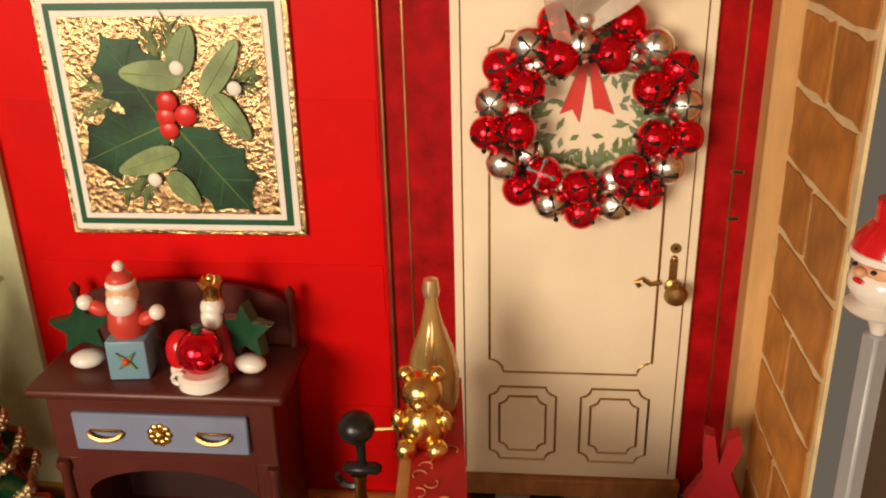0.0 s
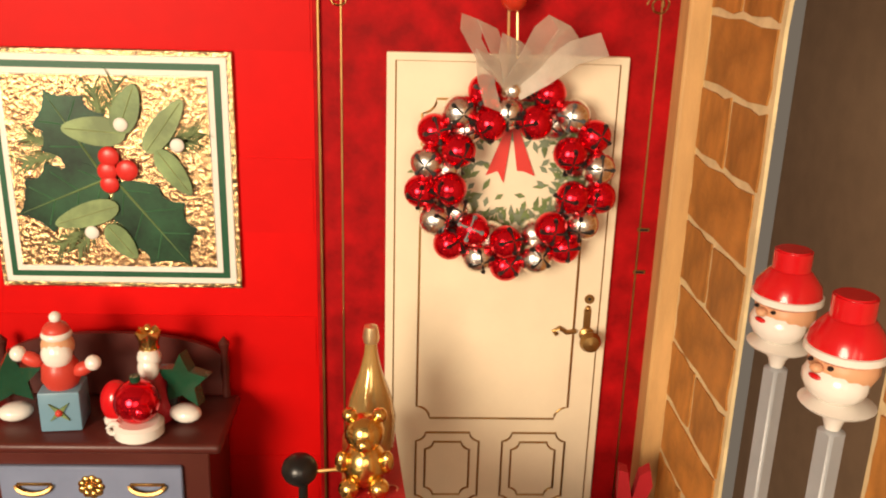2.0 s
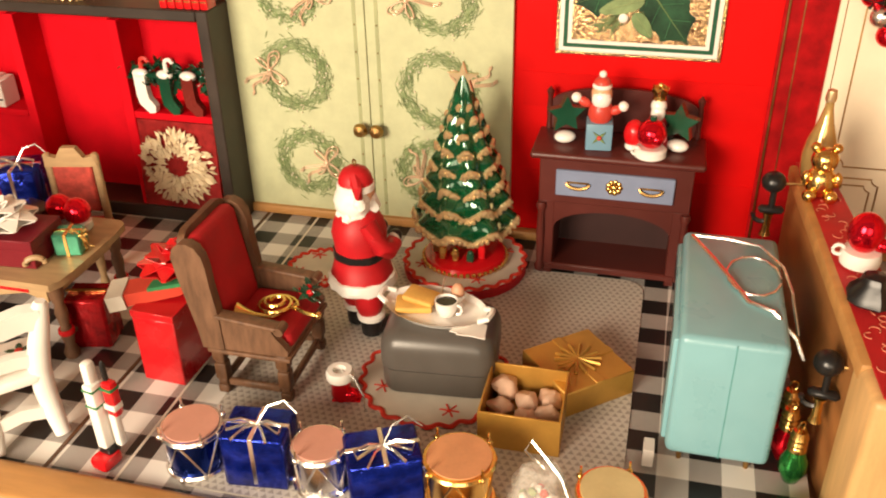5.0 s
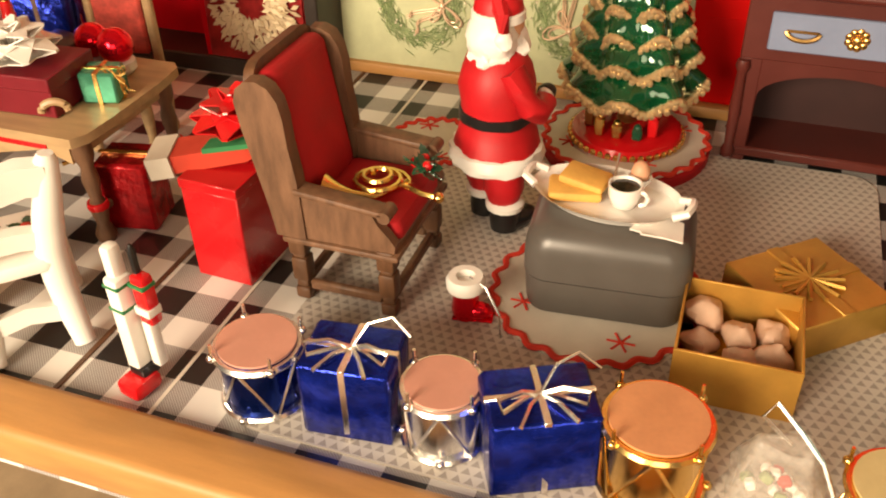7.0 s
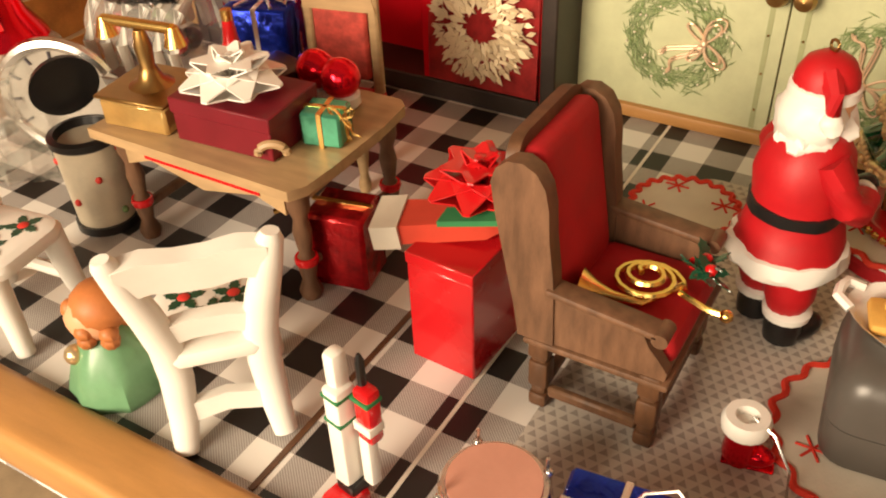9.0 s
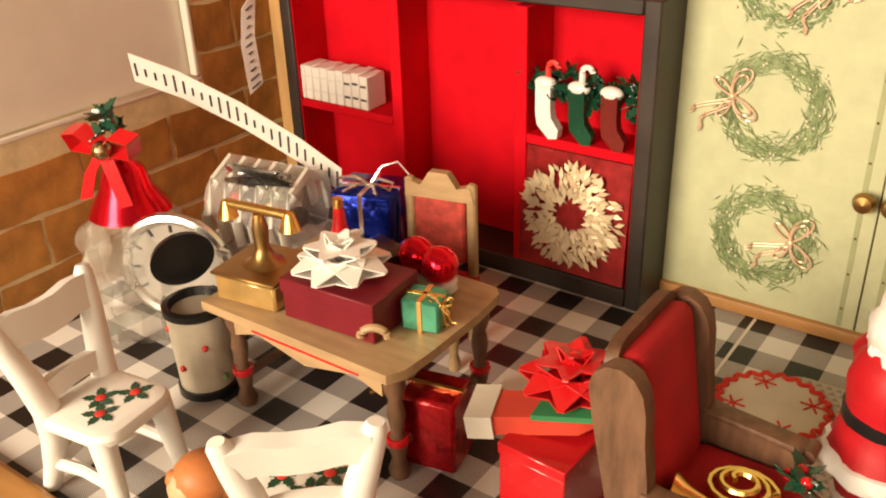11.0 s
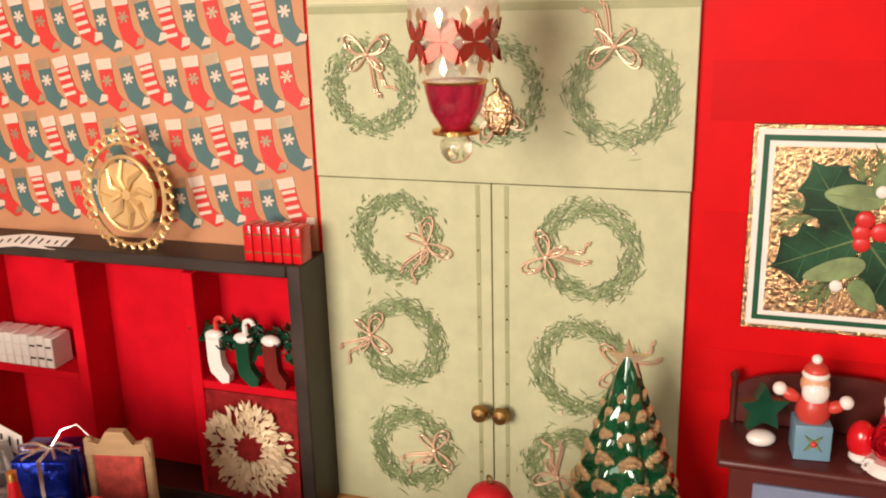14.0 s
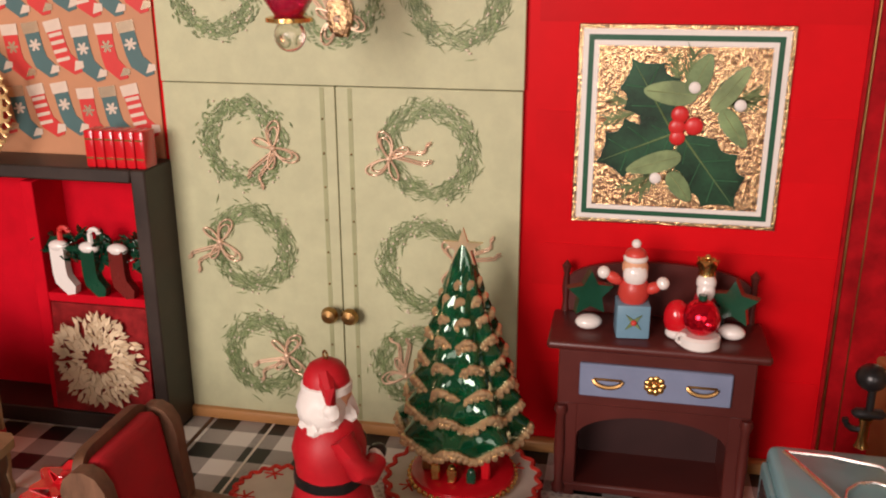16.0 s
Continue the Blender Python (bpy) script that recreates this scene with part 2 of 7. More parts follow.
class M:
    """A bmesh under construction; m is the material slot of what is added next."""

    def __init__(self):
        self.b, self.m = bmesh.new(), 0

    def _done(self, verts, mtx=None):
        if mtx is not None:
            bmesh.ops.transform(self.b, matrix=mtx, verts=verts)
        for f in {f for v in verts for f in v.link_faces}:
            if f.tag is False:
                f.material_index, f.tag = self.m, True
        return self

    def slot(self, i):
        self.m = i
        return self

    def box(self, c, s, rot=(0, 0, 0), bev=0.04, seg=1, top=1.0):
        r = bmesh.ops.create_cube(self.b, size=1)
        vs = r["verts"]
        for v in vs:
            k = top if v.co.z > 0 else 1.0
            v.co = Vector((v.co.x * s[0] * k, v.co.y * s[1] * k, v.co.z * s[2]))
        if bev > 0:
            es = list({e for v in vs for e in v.link_edges})
            g = bmesh.ops.bevel(self.b, geom=es, offset=min(bev, min(s) * 0.45), segments=seg, affect="EDGES", profile=0.5)
            vs = list({v for f in g["faces"] for v in f.verts} | {v for v in vs if v.is_valid})
            for f in {f for v in vs for f in v.link_faces}:
                f.tag = False
        return self._done(vs, pose(*c, *rot))

    def ball(self, c, r, s=(1, 1, 1), rot=(0, 0, 0), seg=14):
        g = bmesh.ops.create_uvsphere(self.b, u_segments=seg, v_segments=max(6, seg * 2 // 3), radius=r)
        return self._done(g["verts"], pose(*c, *rot) @ Matrix.Diagonal((*s, 1)))

    def cyl(self, c, r, h, r2=None, seg=20, rot=(0, 0, 0)):
        g = bmesh.ops.create_cone(self.b, cap_ends=True, segments=seg, radius1=r, radius2=r if r2 is None else r2, depth=h)
        return self._done(g["verts"], pose(*c, *rot))

    def lathe(self, prof, c=(0, 0, 0), seg=24, rot=(0, 0, 0), wave=None):
        rows = []
        for k, (r, z) in enumerate(prof):
            row = []
            for i in range(seg):
                a = 2 * math.pi * i / seg
                rr, zz = (r, z) if wave is None else wave(r, z, a, k)
                row.append(self.b.verts.new((rr * math.cos(a), rr * math.sin(a), zz)))
            rows.append(row)
        for p, q in zip(rows, rows[1:]):
            for i in range(seg):
                self.b.faces.new((p[i], p[(i + 1) % seg], q[(i + 1) % seg], q[i]))
        if prof[0][0] > 0.001:
            self.b.faces.new(rows[0][::-1])
        if prof[-1][0] > 0.001:
            self.b.faces.new(rows[-1])
        return self._done([v for r in rows for v in r], pose(*c, *rot))

    def tube(self, pts, r, seg=7, closed=False, flat=1.0, taper=None):
        pts = [Vector(p) for p in pts]
        n, rows = len(pts), []
        for k, p in enumerate(pts):
            a = pts[(k - 1) % n] if closed or k else p
            b = pts[(k + 1) % n] if closed or k < n - 1 else p
            t = (b - a).normalized()
            up = Vector((0, 0, 1)) if abs(t.z) < 0.9 else Vector((0, 1, 0))
            u = t.cross(up).normalized()
            w = u.cross(t)
            rr = r * (taper(k / max(1, n - 1)) if taper else 1)
            rows.append([self.b.verts.new(p + rr * (math.cos(2 * math.pi * i / seg) * u + flat * math.sin(2 * math.pi * i / seg) * w)) for i in range(seg)])
        for k in range(n if closed else n - 1):
            p, q = rows[k], rows[(k + 1) % n]
            for i in range(seg):
                self.b.faces.new((p[i], p[(i + 1) % seg], q[(i + 1) % seg], q[i]))
        if not closed:
            self.b.faces.new(rows[0][::-1])
            self.b.faces.new(rows[-1])
        return self._done([v for r in rows for v in r])

    def slab(self, outline, h, mtx=None):
        """A flat outline in x and y, h thick upwards."""
        lo = [self.b.verts.new((x, y, 0)) for x, y in outline]
        hi = [self.b.verts.new((x, y, h)) for x, y in outline]
        n = len(lo)
        self.b.faces.new(lo[::-1])
        self.b.faces.new(hi)
        for i in range(n):
            self.b.faces.new((lo[i], lo[(i + 1) % n], hi[(i + 1) % n], hi[i]))
        return self._done(lo + hi, mtx)

    def loft(self, w, d, r, prof, mtx=None, n=6):
        """A moulded body of rounded-rectangle section; prof holds (inset, z) rows from the bottom to the top."""
        rows = []
        for inset, z in prof:
            a, c, q = w / 2 - inset, d / 2 - inset, max(0.05, r - inset * 0.5)
            row = []
            for cx, cy, a0 in ((a - q, c - q, 0), (q - a, c - q, 90), (q - a, q - c, 180), (a - q, q - c, 270)):
                row += [self.b.verts.new((cx + q * math.cos(radians(a0 + 90 * i / n)), cy + q * math.sin(radians(a0 + 90 * i / n)), z)) for i in range(n + 1)]
            rows.append(row)
        m = len(rows[0])
        for p, q in zip(rows, rows[1:]):
            for i in range(m):
                self.b.faces.new((p[i], p[(i + 1) % m], q[(i + 1) % m], q[i]))
        self.b.faces.new(rows[0][::-1])
        self.b.faces.new(rows[-1])
        return self._done([v for r_ in rows for v in r_], mtx)

    def lumpy(self, amount, scale, zlo=-1e9, zhi=1e9):
        """Pushes the surface in and out unevenly, for fluff and hand-worked edges."""
        for v in self.b.verts:
            if zlo <= v.co.z <= zhi:
                v.co += Vector((v.co.x, v.co.y, 0)).normalized() * amount * noise.noise(v.co * scale)
        return self

    def strip(self, pts, w, side=(0, 0, 1), thick=0.03):
        """A ribbon along points, w wide in the direction side."""
        s = Vector(side).normalized() * (w / 2)
        pts = [Vector(p) for p in pts]
        rows = []
        for k, p in enumerate(pts):
            t = (pts[min(k + 1, len(pts) - 1)] - pts[max(k - 1, 0)]).normalized()
            n = t.cross(s).normalized() * thick / 2
            rows.append([self.b.verts.new(p + a) for a in (-s - n, s - n, s + n, -s + n)])
        for p, q in zip(rows, rows[1:]):
            for i in range(4):
                self.b.faces.new((p[i], p[(i + 1) % 4], q[(i + 1) % 4], q[i]))
        self.b.faces.new(rows[0][::-1])
        self.b.faces.new(rows[-1])
        return self._done([v for r in rows for v in r])


def mesh(name, bm, mats):
    b = bm.b
    bmesh.ops.scale(b, vec=(CM, CM, CM), verts=b.verts)
    bmesh.ops.recalc_face_normals(b, faces=b.faces)
    for f in b.faces:
        f.smooth = True
    for e in b.edges:
        if len(e.link_faces) == 2 and e.calc_face_angle(0) > 0.7:
            e.smooth = False
    me = bpy.data.meshes.new(name)
    b.to_mesh(me)
    b.free()
    for m in mats if isinstance(mats, (list, tuple)) else [mats]:
        me.materials.append(m)
    return me


def cm(x, y, z, rx=0, ry=0, rz=0):
    return pose(x * CM, y * CM, z * CM, rx, ry, rz)


def thing(name, label, category, at=(0, 0, 0), rz=0, group="", kind=""):
    ob = new(name)
    ob.empty_display_size = 0.01
    ob.matrix_basis = cm(*at, 0, 0, rz)
    return tagged(ob, label, category, group, kind)


def part(name, bm, mats, parent, label="", at=(0, 0, 0), rot=(0, 0, 0)):
    ob = new(name, bm if isinstance(bm, bpy.types.Mesh) else mesh(name, bm, mats))
    ob.parent = parent
    ob.matrix_basis = cm(*at, *rot)
    if label:
        ob["label"] = label
    return ob


def one(name, bm, mats, label, category, at=(0, 0, 0), rz=0, group="", kind="", rx=0, ry=0):
    ob = new(name, mesh(name, bm, mats))
    ob.matrix_basis = cm(*at, rx, ry, rz)
    return tagged(ob, label, category, group, kind)


def ring(r, n, z=0.0, c=(0, 0)):
    return [(c[0] + r * math.cos(2 * math.pi * i / n), c[1] + r * math.sin(2 * math.pi * i / n), z) for i in range(n)]


def arc(c, r, a0, a1, n):
    return [(c[0] + r * math.cos(radians(a0 + (a1 - a0) * i / n)), c[1] + r * math.sin(radians(a0 + (a1 - a0) * i / n))) for i in range(n + 1)]


WALLWARD = Matrix.Rotation(radians(90), 4, "X")   # lays an x-y drawing upright, its thickness towards the room


def rect(x0, y0, x1, y1):
    return [(x0, y0), (x1, y0), (x1, y1), (x0, y1)]

# ---- structure ----
BACK, LEFT, RIGHT, TOP = 27.9, -55.6, 17.3, 36.5

one("floor", M().box((-25.3, 13.4, -0.6), (61.0, 29.2, 1.2), bev=0), [GINGHAM], "black and white gingham paper floor", "floor", kind="structure")
one("floor_seam", M().box((-25.6, 14.5, 0.012), (0.14, 26.6, 0.025), bev=0), [PALE_PLASTER], "pale joint between two sheets of gingham paper", "floor seam", kind="structure")
one("floor_seam", M().box((-29.3, 14.5, 0.03), (0.22, 26.6, 0.06), bev=0.02), [DARK_WOOD], "dark wooden joint strip in the gingham floor", "floor seam", kind="structure")
one("floor_landing", M().box((11.9, 25.1, 0.0), (11.4, 5.6, 2.4), bev=0.02), [GINGHAM], "gingham paper landing before the white door", "floor", kind="structure")
one("wall_north", M().box((-12.55, BACK + 0.6, 10), (75.0, 1.2, 56), bev=0), [RED_WALL], "bright red glossy papered back wall", "wall", at=(-6.4, 0, 0), kind="structure")
one("wall_panel", M().box((10.1, BACK - 0.06, 14.5), (14.4, 0.12, 33), bev=0.02), [RED_PANEL], "dark red velvety wall panel around the door", "wall panel", kind="structure")
for zz, hh in ((10.4, 2.2), (16.6, 3.0), (23.5, 2.6), (3.0, 4.0)):
    one("wallpaper_band", M().box((-4.3, BACK - 0.015, zz), (14.2, 0.04, hh), bev=0), [RED_WALL_B], "slightly darker band in the red wallpaper", "trim", kind="structure")
one("ceiling", M().box((-19.2, 13, TOP + 0.5), (74, 30, 1.0), bev=0), [PALE_PLASTER], "plain pale ceiling", "ceiling", kind="structure")
one("trim_cornice", M().box((-19.2, BACK - 0.1, 30.8), (72.6, 0.2, 0.22), bev=0.03), [WHITE], "thin white strip under the gingham border", "trim", kind="structure")
brd = one("trim_border", M().box((0, 0, 0), (72.6, 5.4, 0.12), bev=0), [gingham("border_gingham", 0.034)], "gingham paper border along the top of the back wall", "trim", at=(-19.2, BACK - 0.07, 33.6), rx=90, kind="structure")
one("baseboard", M().box((-25.2, BACK - 0.35, 0.32), (59.6, 0.7, 0.64), bev=0.12, seg=2), [WOOD], "pale wooden strip along the back wall", "baseboard", kind="structure")
one("trim_edge", M().box((3.12, BACK - 0.16, 14.5), (0.12, 0.3, 32), bev=0.03), [BRASS], "thin gilt edge of the dark red panel", "trim", kind="structure")
one("trim_line", M().box((3.95, BACK - 0.14, 12.5), (0.06, 0.06, 25.0), bev=0), [BRASS], "thin gilt line printed on the panel", "trim", kind="structure")
one("trim_line", M().box((15.8, BACK - 0.14, 12.5), (0.06, 0.06, 25.0), bev=0), [BRASS], "thin gilt line printed on the panel", "trim", kind="structure")


def scroll(cx, cz, flip):
    b = M()
    for dx, dz, r in ((0, 0, 0.45), (0.0, 0.85, 0.38), (0.1, 1.6, 0.3), (0.75, 2.0, 0.4), (1.55, 2.1, 0.33), (2.3, 2.15, 0.25)):
        pts = []
        for i in range(22):
            a, rr = i * 0.5, r * (1 - i / 30)
            pts.append((cx + flip * (dx + rr * math.cos(a)), BACK - 0.15, cz + dz + rr * math.sin(a)))
        b.tube(pts, 0.04, 4)
    return one("trim_scroll", b, [BRASS], "gilt scrollwork corner of the wall panel", "trim", kind="structure")


scroll(3.9, 24.2, 1), scroll(15.7, 24.2, -1)
one("corner_post", M().box((LEFT + 0.55, BACK - 0.7, 14), (1.1, 1.4, 34), bev=0.1), [WOOD_Z], "pale wooden corner post", "post", kind="structure")
one("corner_post", M().box((RIGHT - 0.35, BACK - 0.65, 12), (0.9, 1.3, 48), bev=0.1), [WOOD_Z], "pale wooden corner post", "post", kind="structure")


def holed_wall(name, x, side, hole, y0, y1, z0, z1, label, thick=1.0):
    """A wall along y with an opening whose outline (y, z) goes right through it."""
    b = M()
    n = len(hole)
    ymid = (min(p[0] for p in hole) + max(p[0] for p in hole)) / 2
    zmid = (min(p[1] for p in hole) + max(p[1] for p in hole)) / 2

    def rim(p):
        dy, dz = p[0] - ymid, p[1] - zmid
        k = min((y1 - ymid) / dy if dy > 0 else (y0 - ymid) / dy if dy < 0 else 1e9, (z1 - zmid) / dz if dz > 0 else (z0 - zmid) / dz if dz < 0 else 1e9)
        return (ymid + dy * k, zmid + dz * k)
    pts = list(hole)
    for cy, cz in ((y0, z0), (y1, z0), (y1, z1), (y0, z1)):
        a = math.atan2(cz - zmid, cy - ymid)
        angs = [math.atan2(p[1] - zmid, p[0] - ymid) for p in pts]
        # put a point of the opening on the ray to this corner
        for i in range(len(pts)):
            a0, a1 = angs[i], angs[(i + 1) % len(pts)]
            d = (a1 - a0) % (2 * math.pi)
            e = (a - a0) % (2 * math.pi)
            if d < math.pi and e < d:
                p, q = pts[i], pts[(i + 1) % len(pts)]
                ux, uz = math.cos(a), math.sin(a)
                rx_, rz_ = q[0] - p[0], q[1] - p[1]
                den = ux * rz_ - uz * rx_
                t = ((p[0] - ymid) * rz_ - (p[1] - zmid) * rx_) / den
                pts.insert(i + 1, (ymid + ux * t, zmid + uz * t))
                break
    n = len(pts)
    V = lambda xx, p: b.b.verts.new((xx, p[0], p[1]))
    xi, xo = x, x + side * thick
    A, B, C, D = [V(xi, p) for p in pts], [V(xi, rim(p)) for p in pts], [V(xo, p) for p in pts], [V(xo, rim(p)) for p in pts]
    for i in range(n):
        j = (i + 1) % n
        b.b.faces.new((A[i], A[j], B[j], B[i]))
        b.b.faces.new((C[i], C[j], D[j], D[i]))
        b.b.faces.new((A[i], A[j], C[j], C[i]))
        b.b.faces.new((B[i], B[j], D[j], D[i]))
    return one(name, b, [MORTAR], label, "wall", kind="structure")


ARCH = [(11.6, -3.9), (19.9, -3.9), (19.9, 24.0)] + [(15.75 + 4.15 * math.cos(radians(a)), 24.0 + 3.6 * math.sin(radians(a))) for a in range(12, 180, 12)] + [(11.6, 24.0)]
east = holed_wall("wall_east", RIGHT, 1, ARCH, 2.0, BACK, -12.0, TOP, "cream wall with painted tan bricks and an arched opening", thick=0.12)
WINDOW = [(2.0, 9.3), (20.6, 9.3), (20.6, 20.5)] + [(11.3 + 9.3 * math.cos(radians(a)), 20.5 + 6.0 * math.sin(radians(a))) for a in range(12, 180, 12)] + [(2.0, 20.5)]
west = holed_wall("wall_west", LEFT, -1, WINDOW, -0.5, BACK, -1.2, TOP, "cream wall with painted brown bricks and a window opening", thick=0.4)
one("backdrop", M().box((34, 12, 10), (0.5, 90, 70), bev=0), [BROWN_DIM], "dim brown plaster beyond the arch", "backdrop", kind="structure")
one("backdrop", M().box((LEFT - 0.8, 11, 17), (0.5, 30, 26), bev=0), [PALE_PLASTER], "pale plaster beyond the window opening", "backdrop", kind="structure")


def bricks(wall, x, side, hole, y0, y1, z0, z1, length, height, gap, seed):
    """Hand-painted bricks with uneven edges, a little proud of the mortar."""
    rng = random.Random(seed)
    kinds = []
    for k in range(5):
        b = M()
        L, H = length - gap, height - gap
        pts = []
        for (ax, az), (bx, bz) in (((-1, -1), (1, -1)), ((1, -1), (1, 1)), ((1, 1), (-1, 1)), ((-1, 1), (-1, -1))):
            for i in range(4):
                t = i / 4
                pts.append(((ax + (bx - ax) * t) * L / 2 + rng.uniform(-0.09, 0.09), (az + (bz - az) * t) * H / 2 + rng.uniform(-0.09, 0.09)))
        b.slab(pts, 0.07)
        kinds.append(mesh("brick", b, [BRICK]))
        half = M().slab([(px * 0.5, pz) for px, pz in pts], 0.07)
        kinds.append(mesh("half_brick", half, [BRICK]))
    turn = Matrix.Rotation(radians(90), 4, "Z") @ Matrix.Rotation(radians(90), 4, "X")
    flip = turn if side < 0 else Matrix.Rotation(radians(180), 4, "Z") @ turn
    row, z = 0, z0 + height / 2
    while z < z1 - height * 0.3:
        cut = [y0 + i * 0.1 for i in range(int((y1 - y0) / 0.1)) if any(inside(hole, y0 + i * 0.1, z + s * height * 0.42) for s in (-1, 0, 1))]
        spans = [(y0, min(cut) - 0.15), (max(cut) + 0.25, y1)] if cut else [(y0, y1)]
        for a, c in spans:
            y = c - length * (6 if row % 2 else 5.5) + rng.uniform(-0.2, 0.2)
            while y < c:
                lo, hi = max(y, a), min(y + length, c)
                if hi - lo > 0.8:
                    ob = new("brick", kinds[rng.randrange(5) * 2])
                    ob.parent = wall
                    ob.matrix_basis = Matrix.Translation((x * CM, (lo + hi) / 2 * CM, z * CM)) @ flip @ Matrix.Diagonal(((hi - lo - gap) / (length - gap), 1, 1, 1))
                y += length
        z += height
        row += 1


def inside(poly, y, z):
    r, n = False, len(poly)
    for i in range(n):
        (a, b), (c, d) = poly[i], poly[(i + 1) % n]
        if (b > z) != (d > z) and y < (c - a) * (z - b) / (d - b) + a:
            r = not r
    return r


one("window_frame", M().box((LEFT - 0.2, 11.2, 9.15), (0.6, 19.4, 0.3), bev=0.08).box((LEFT - 0.19, 20.64, 14.9), (0.56, 0.24, 11.2), bev=0.06), [PALE_PLASTER], "pale plaster reveal of the window opening", "window frame", kind="structure")
one("front_ledge", M().box((-25.3, -0.1, -0.35), (61.2, 2.3, 1.7), bev=0.35, seg=3), [WOOD], "pale varnished wooden front ledge", "ledge", kind="structure")
one("lower_floor", M().box((-19, 2, -14.5), (76, 60, 1.0), bev=0), [mat("lower_boards", (0.42, 0.30, 0.18), 0.6, var=0.2)], "light wooden floor of the storey below", "floor", kind="structure")
one("rug", M().box((-44, -6, -13.9), (22, 14, 0.16), bev=0.03), [mat("blue_rug", (0.10, 0.16, 0.30), 0.9, var=0.3)], "blue woven rug on the floor below", "rug")

# stairs down from the landing
stairs = thing("stairs", "white painted stairs with red patterned treads", "stairs", (12.6, 0, 0), kind="structure")
SY, SZ = (22.3, 19.3, 16.4, 13.5, 10.6), (1.2, -1.35, -3.9, -6.45, -9.0)
for k in range(1, 5):
    part("step", M().box((0, (SY[k] + SY[k - 1]) / 2 + 0.02, SZ[k] - 1.4), (9.0, SY[k - 1] - SY[k] + 0.04, 2.7), bev=0.08), [CREAM], stairs)
for k in range(5):
    tread = part("tread", M().box((0, 0, 0), (8.2, 2.1 if k else 1.5, 0.08), bev=0.02), [mat("red_runner", (0.50, 0.012, 0.016), 0.6, var=0.2)], stairs, "red patterned runner", at=(-0.2, SY[k] + 1.25 - (0.3 if k == 0 else 0), SZ[k] + (0.05 if k else 0.09)))
    b = M()
    rng = random.Random(k)
    for i in range(12):
        cx, cy, a = -3.8 + i * 0.66, rng.uniform(-0.6, 0.5), rng.uniform(0, 6)
        b.tube([(cx + 0.3 * math.cos(a + t * 0.6) * (0.4 + t * 0.12), cy + 0.3 * math.sin(a + t * 0.6), 0.06) for t in range(7)], 0.035, 4)
    part("pattern", b, [mat("candy_print", (0.62, 0.20, 0.12), 0.5)], tread)
part("riser", M().box((0, SY[0] - 0.06, -0.1), (9.0, 0.12, 2.5), bev=0.02), [CREAM], stairs)

# low wall between the room and the stairs
divider = thing("low_wall", "wooden low wall with a red patterned paper top", "low wall", (6.1, 14.2, 0), 4.0, kind="structure")
part("side_board", M().box((-0.15, 1.6, 2.2), (1.7, 17.2, 12.2), bev=0.1), [WOOD_MID], divider)
part("front_post", M().box((0.15, -8.6, -1.0), (2.7, 3.2, 18.6), bev=0.35, seg=3), [WOOD_Z], divider)
part("rail", M().box((-0.9, 1.0, 8.0), (0.7, 18.2, 0.9), bev=0.2, seg=2), [WOOD], divider)
top = part("cap_paper", M().slab([(-0.85, -10.0), (1.35, -10.0), (0.72, 10.4), (-0.85, 10.4)], 0.1, Matrix.Translation((0, 0, 8.37))), [MATS["red_runner"]], divider, "red candy-cane patterned paper")
b = M()
rng = random.Random(5)
for i in range(46):
    cx, cy, a = rng.uniform(-0.55, 0.5), -9.6 + i * 0.43, rng.uniform(0, 6)
    b.tube([(cx + 0.22 * math.cos(a + t * 0.7), cy + 0.22 * math.sin(a + t * 0.7), 8.5) for t in range(6)], 0.03, 4)
part("pattern", b, [MATS["candy_print"]], top)

# ---- white door ----
door = thing("door_1", "white panelled door with gilt mouldings, closed", "door", (10.2, BACK - 0.12, 1.2), kind="structure")
part("door_panel", M().box((0, -0.15, 11.0), (9.1, 0.28, 20.2), bev=0.04), [CREAM], door)
part("threshold", M().box((0, -0.3, 0.45), (9.4, 0.6, 0.9), bev=0.08), [WOOD_MID], door)


def notched(x0, z0, x1, z1, n):
    pts = []
    for cx, cz, a0 in ((x0, z0, 90), (x1, z0, 180), (x1, z1, 270), (x0, z1, 0)):
        pts += [(cx + n * math.cos(radians(a0 - 90 * t / 5)), -0.3, cz + n * math.sin(radians(a0 - 90 * t / 5))) for t in range(6)]
    return pts


for x0, z0, x1, z1, n in ((-3.2, 5.9, 3.2, 19.4, 0.55), (-3.2, 1.7, -0.5, 5.2, 0.4), (-2.8, 2.15, -0.9, 4.75, 0.35), (0.5, 1.7, 3.2, 5.2, 0.4), (0.9, 2.15, 2.8, 4.75, 0.35)):
    part("moulding", M().tube(notched(x0, z0, x1, z1, n), 0.05, 5, closed=True), [BRASS], door, "thin gilt moulding")
part("border_line", M().tube([(-4.2, -0.3, 1.2), (-4.2, -0.3, 20.8), (4.2, -0.3, 20.8), (4.2, -0.3, 1.2)], 0.03, 4), [BRASS], door)
handle = part("door_handle", M().lathe([(0.0, 0), (0.32, 0.02), (0.3, 0.12), (0.14, 0.2), (0.14, 0.5), (0.36, 0.62), (0.44, 0.85), (0.34, 1.08), (0.0, 1.14)], rot=(90, 0, 0), c=(3.75, -0.3, 9.85)), [BRASS], door, "round brass door knob")
part("lever", M().tube([(3.3, -0.36, 10.0), (2.9, -0.4, 9.95), (2.6, -0.4, 10.15), (2.35, -0.4, 10.0), (2.5, -0.4, 9.85)], 0.1, 6), [BRASS], handle)
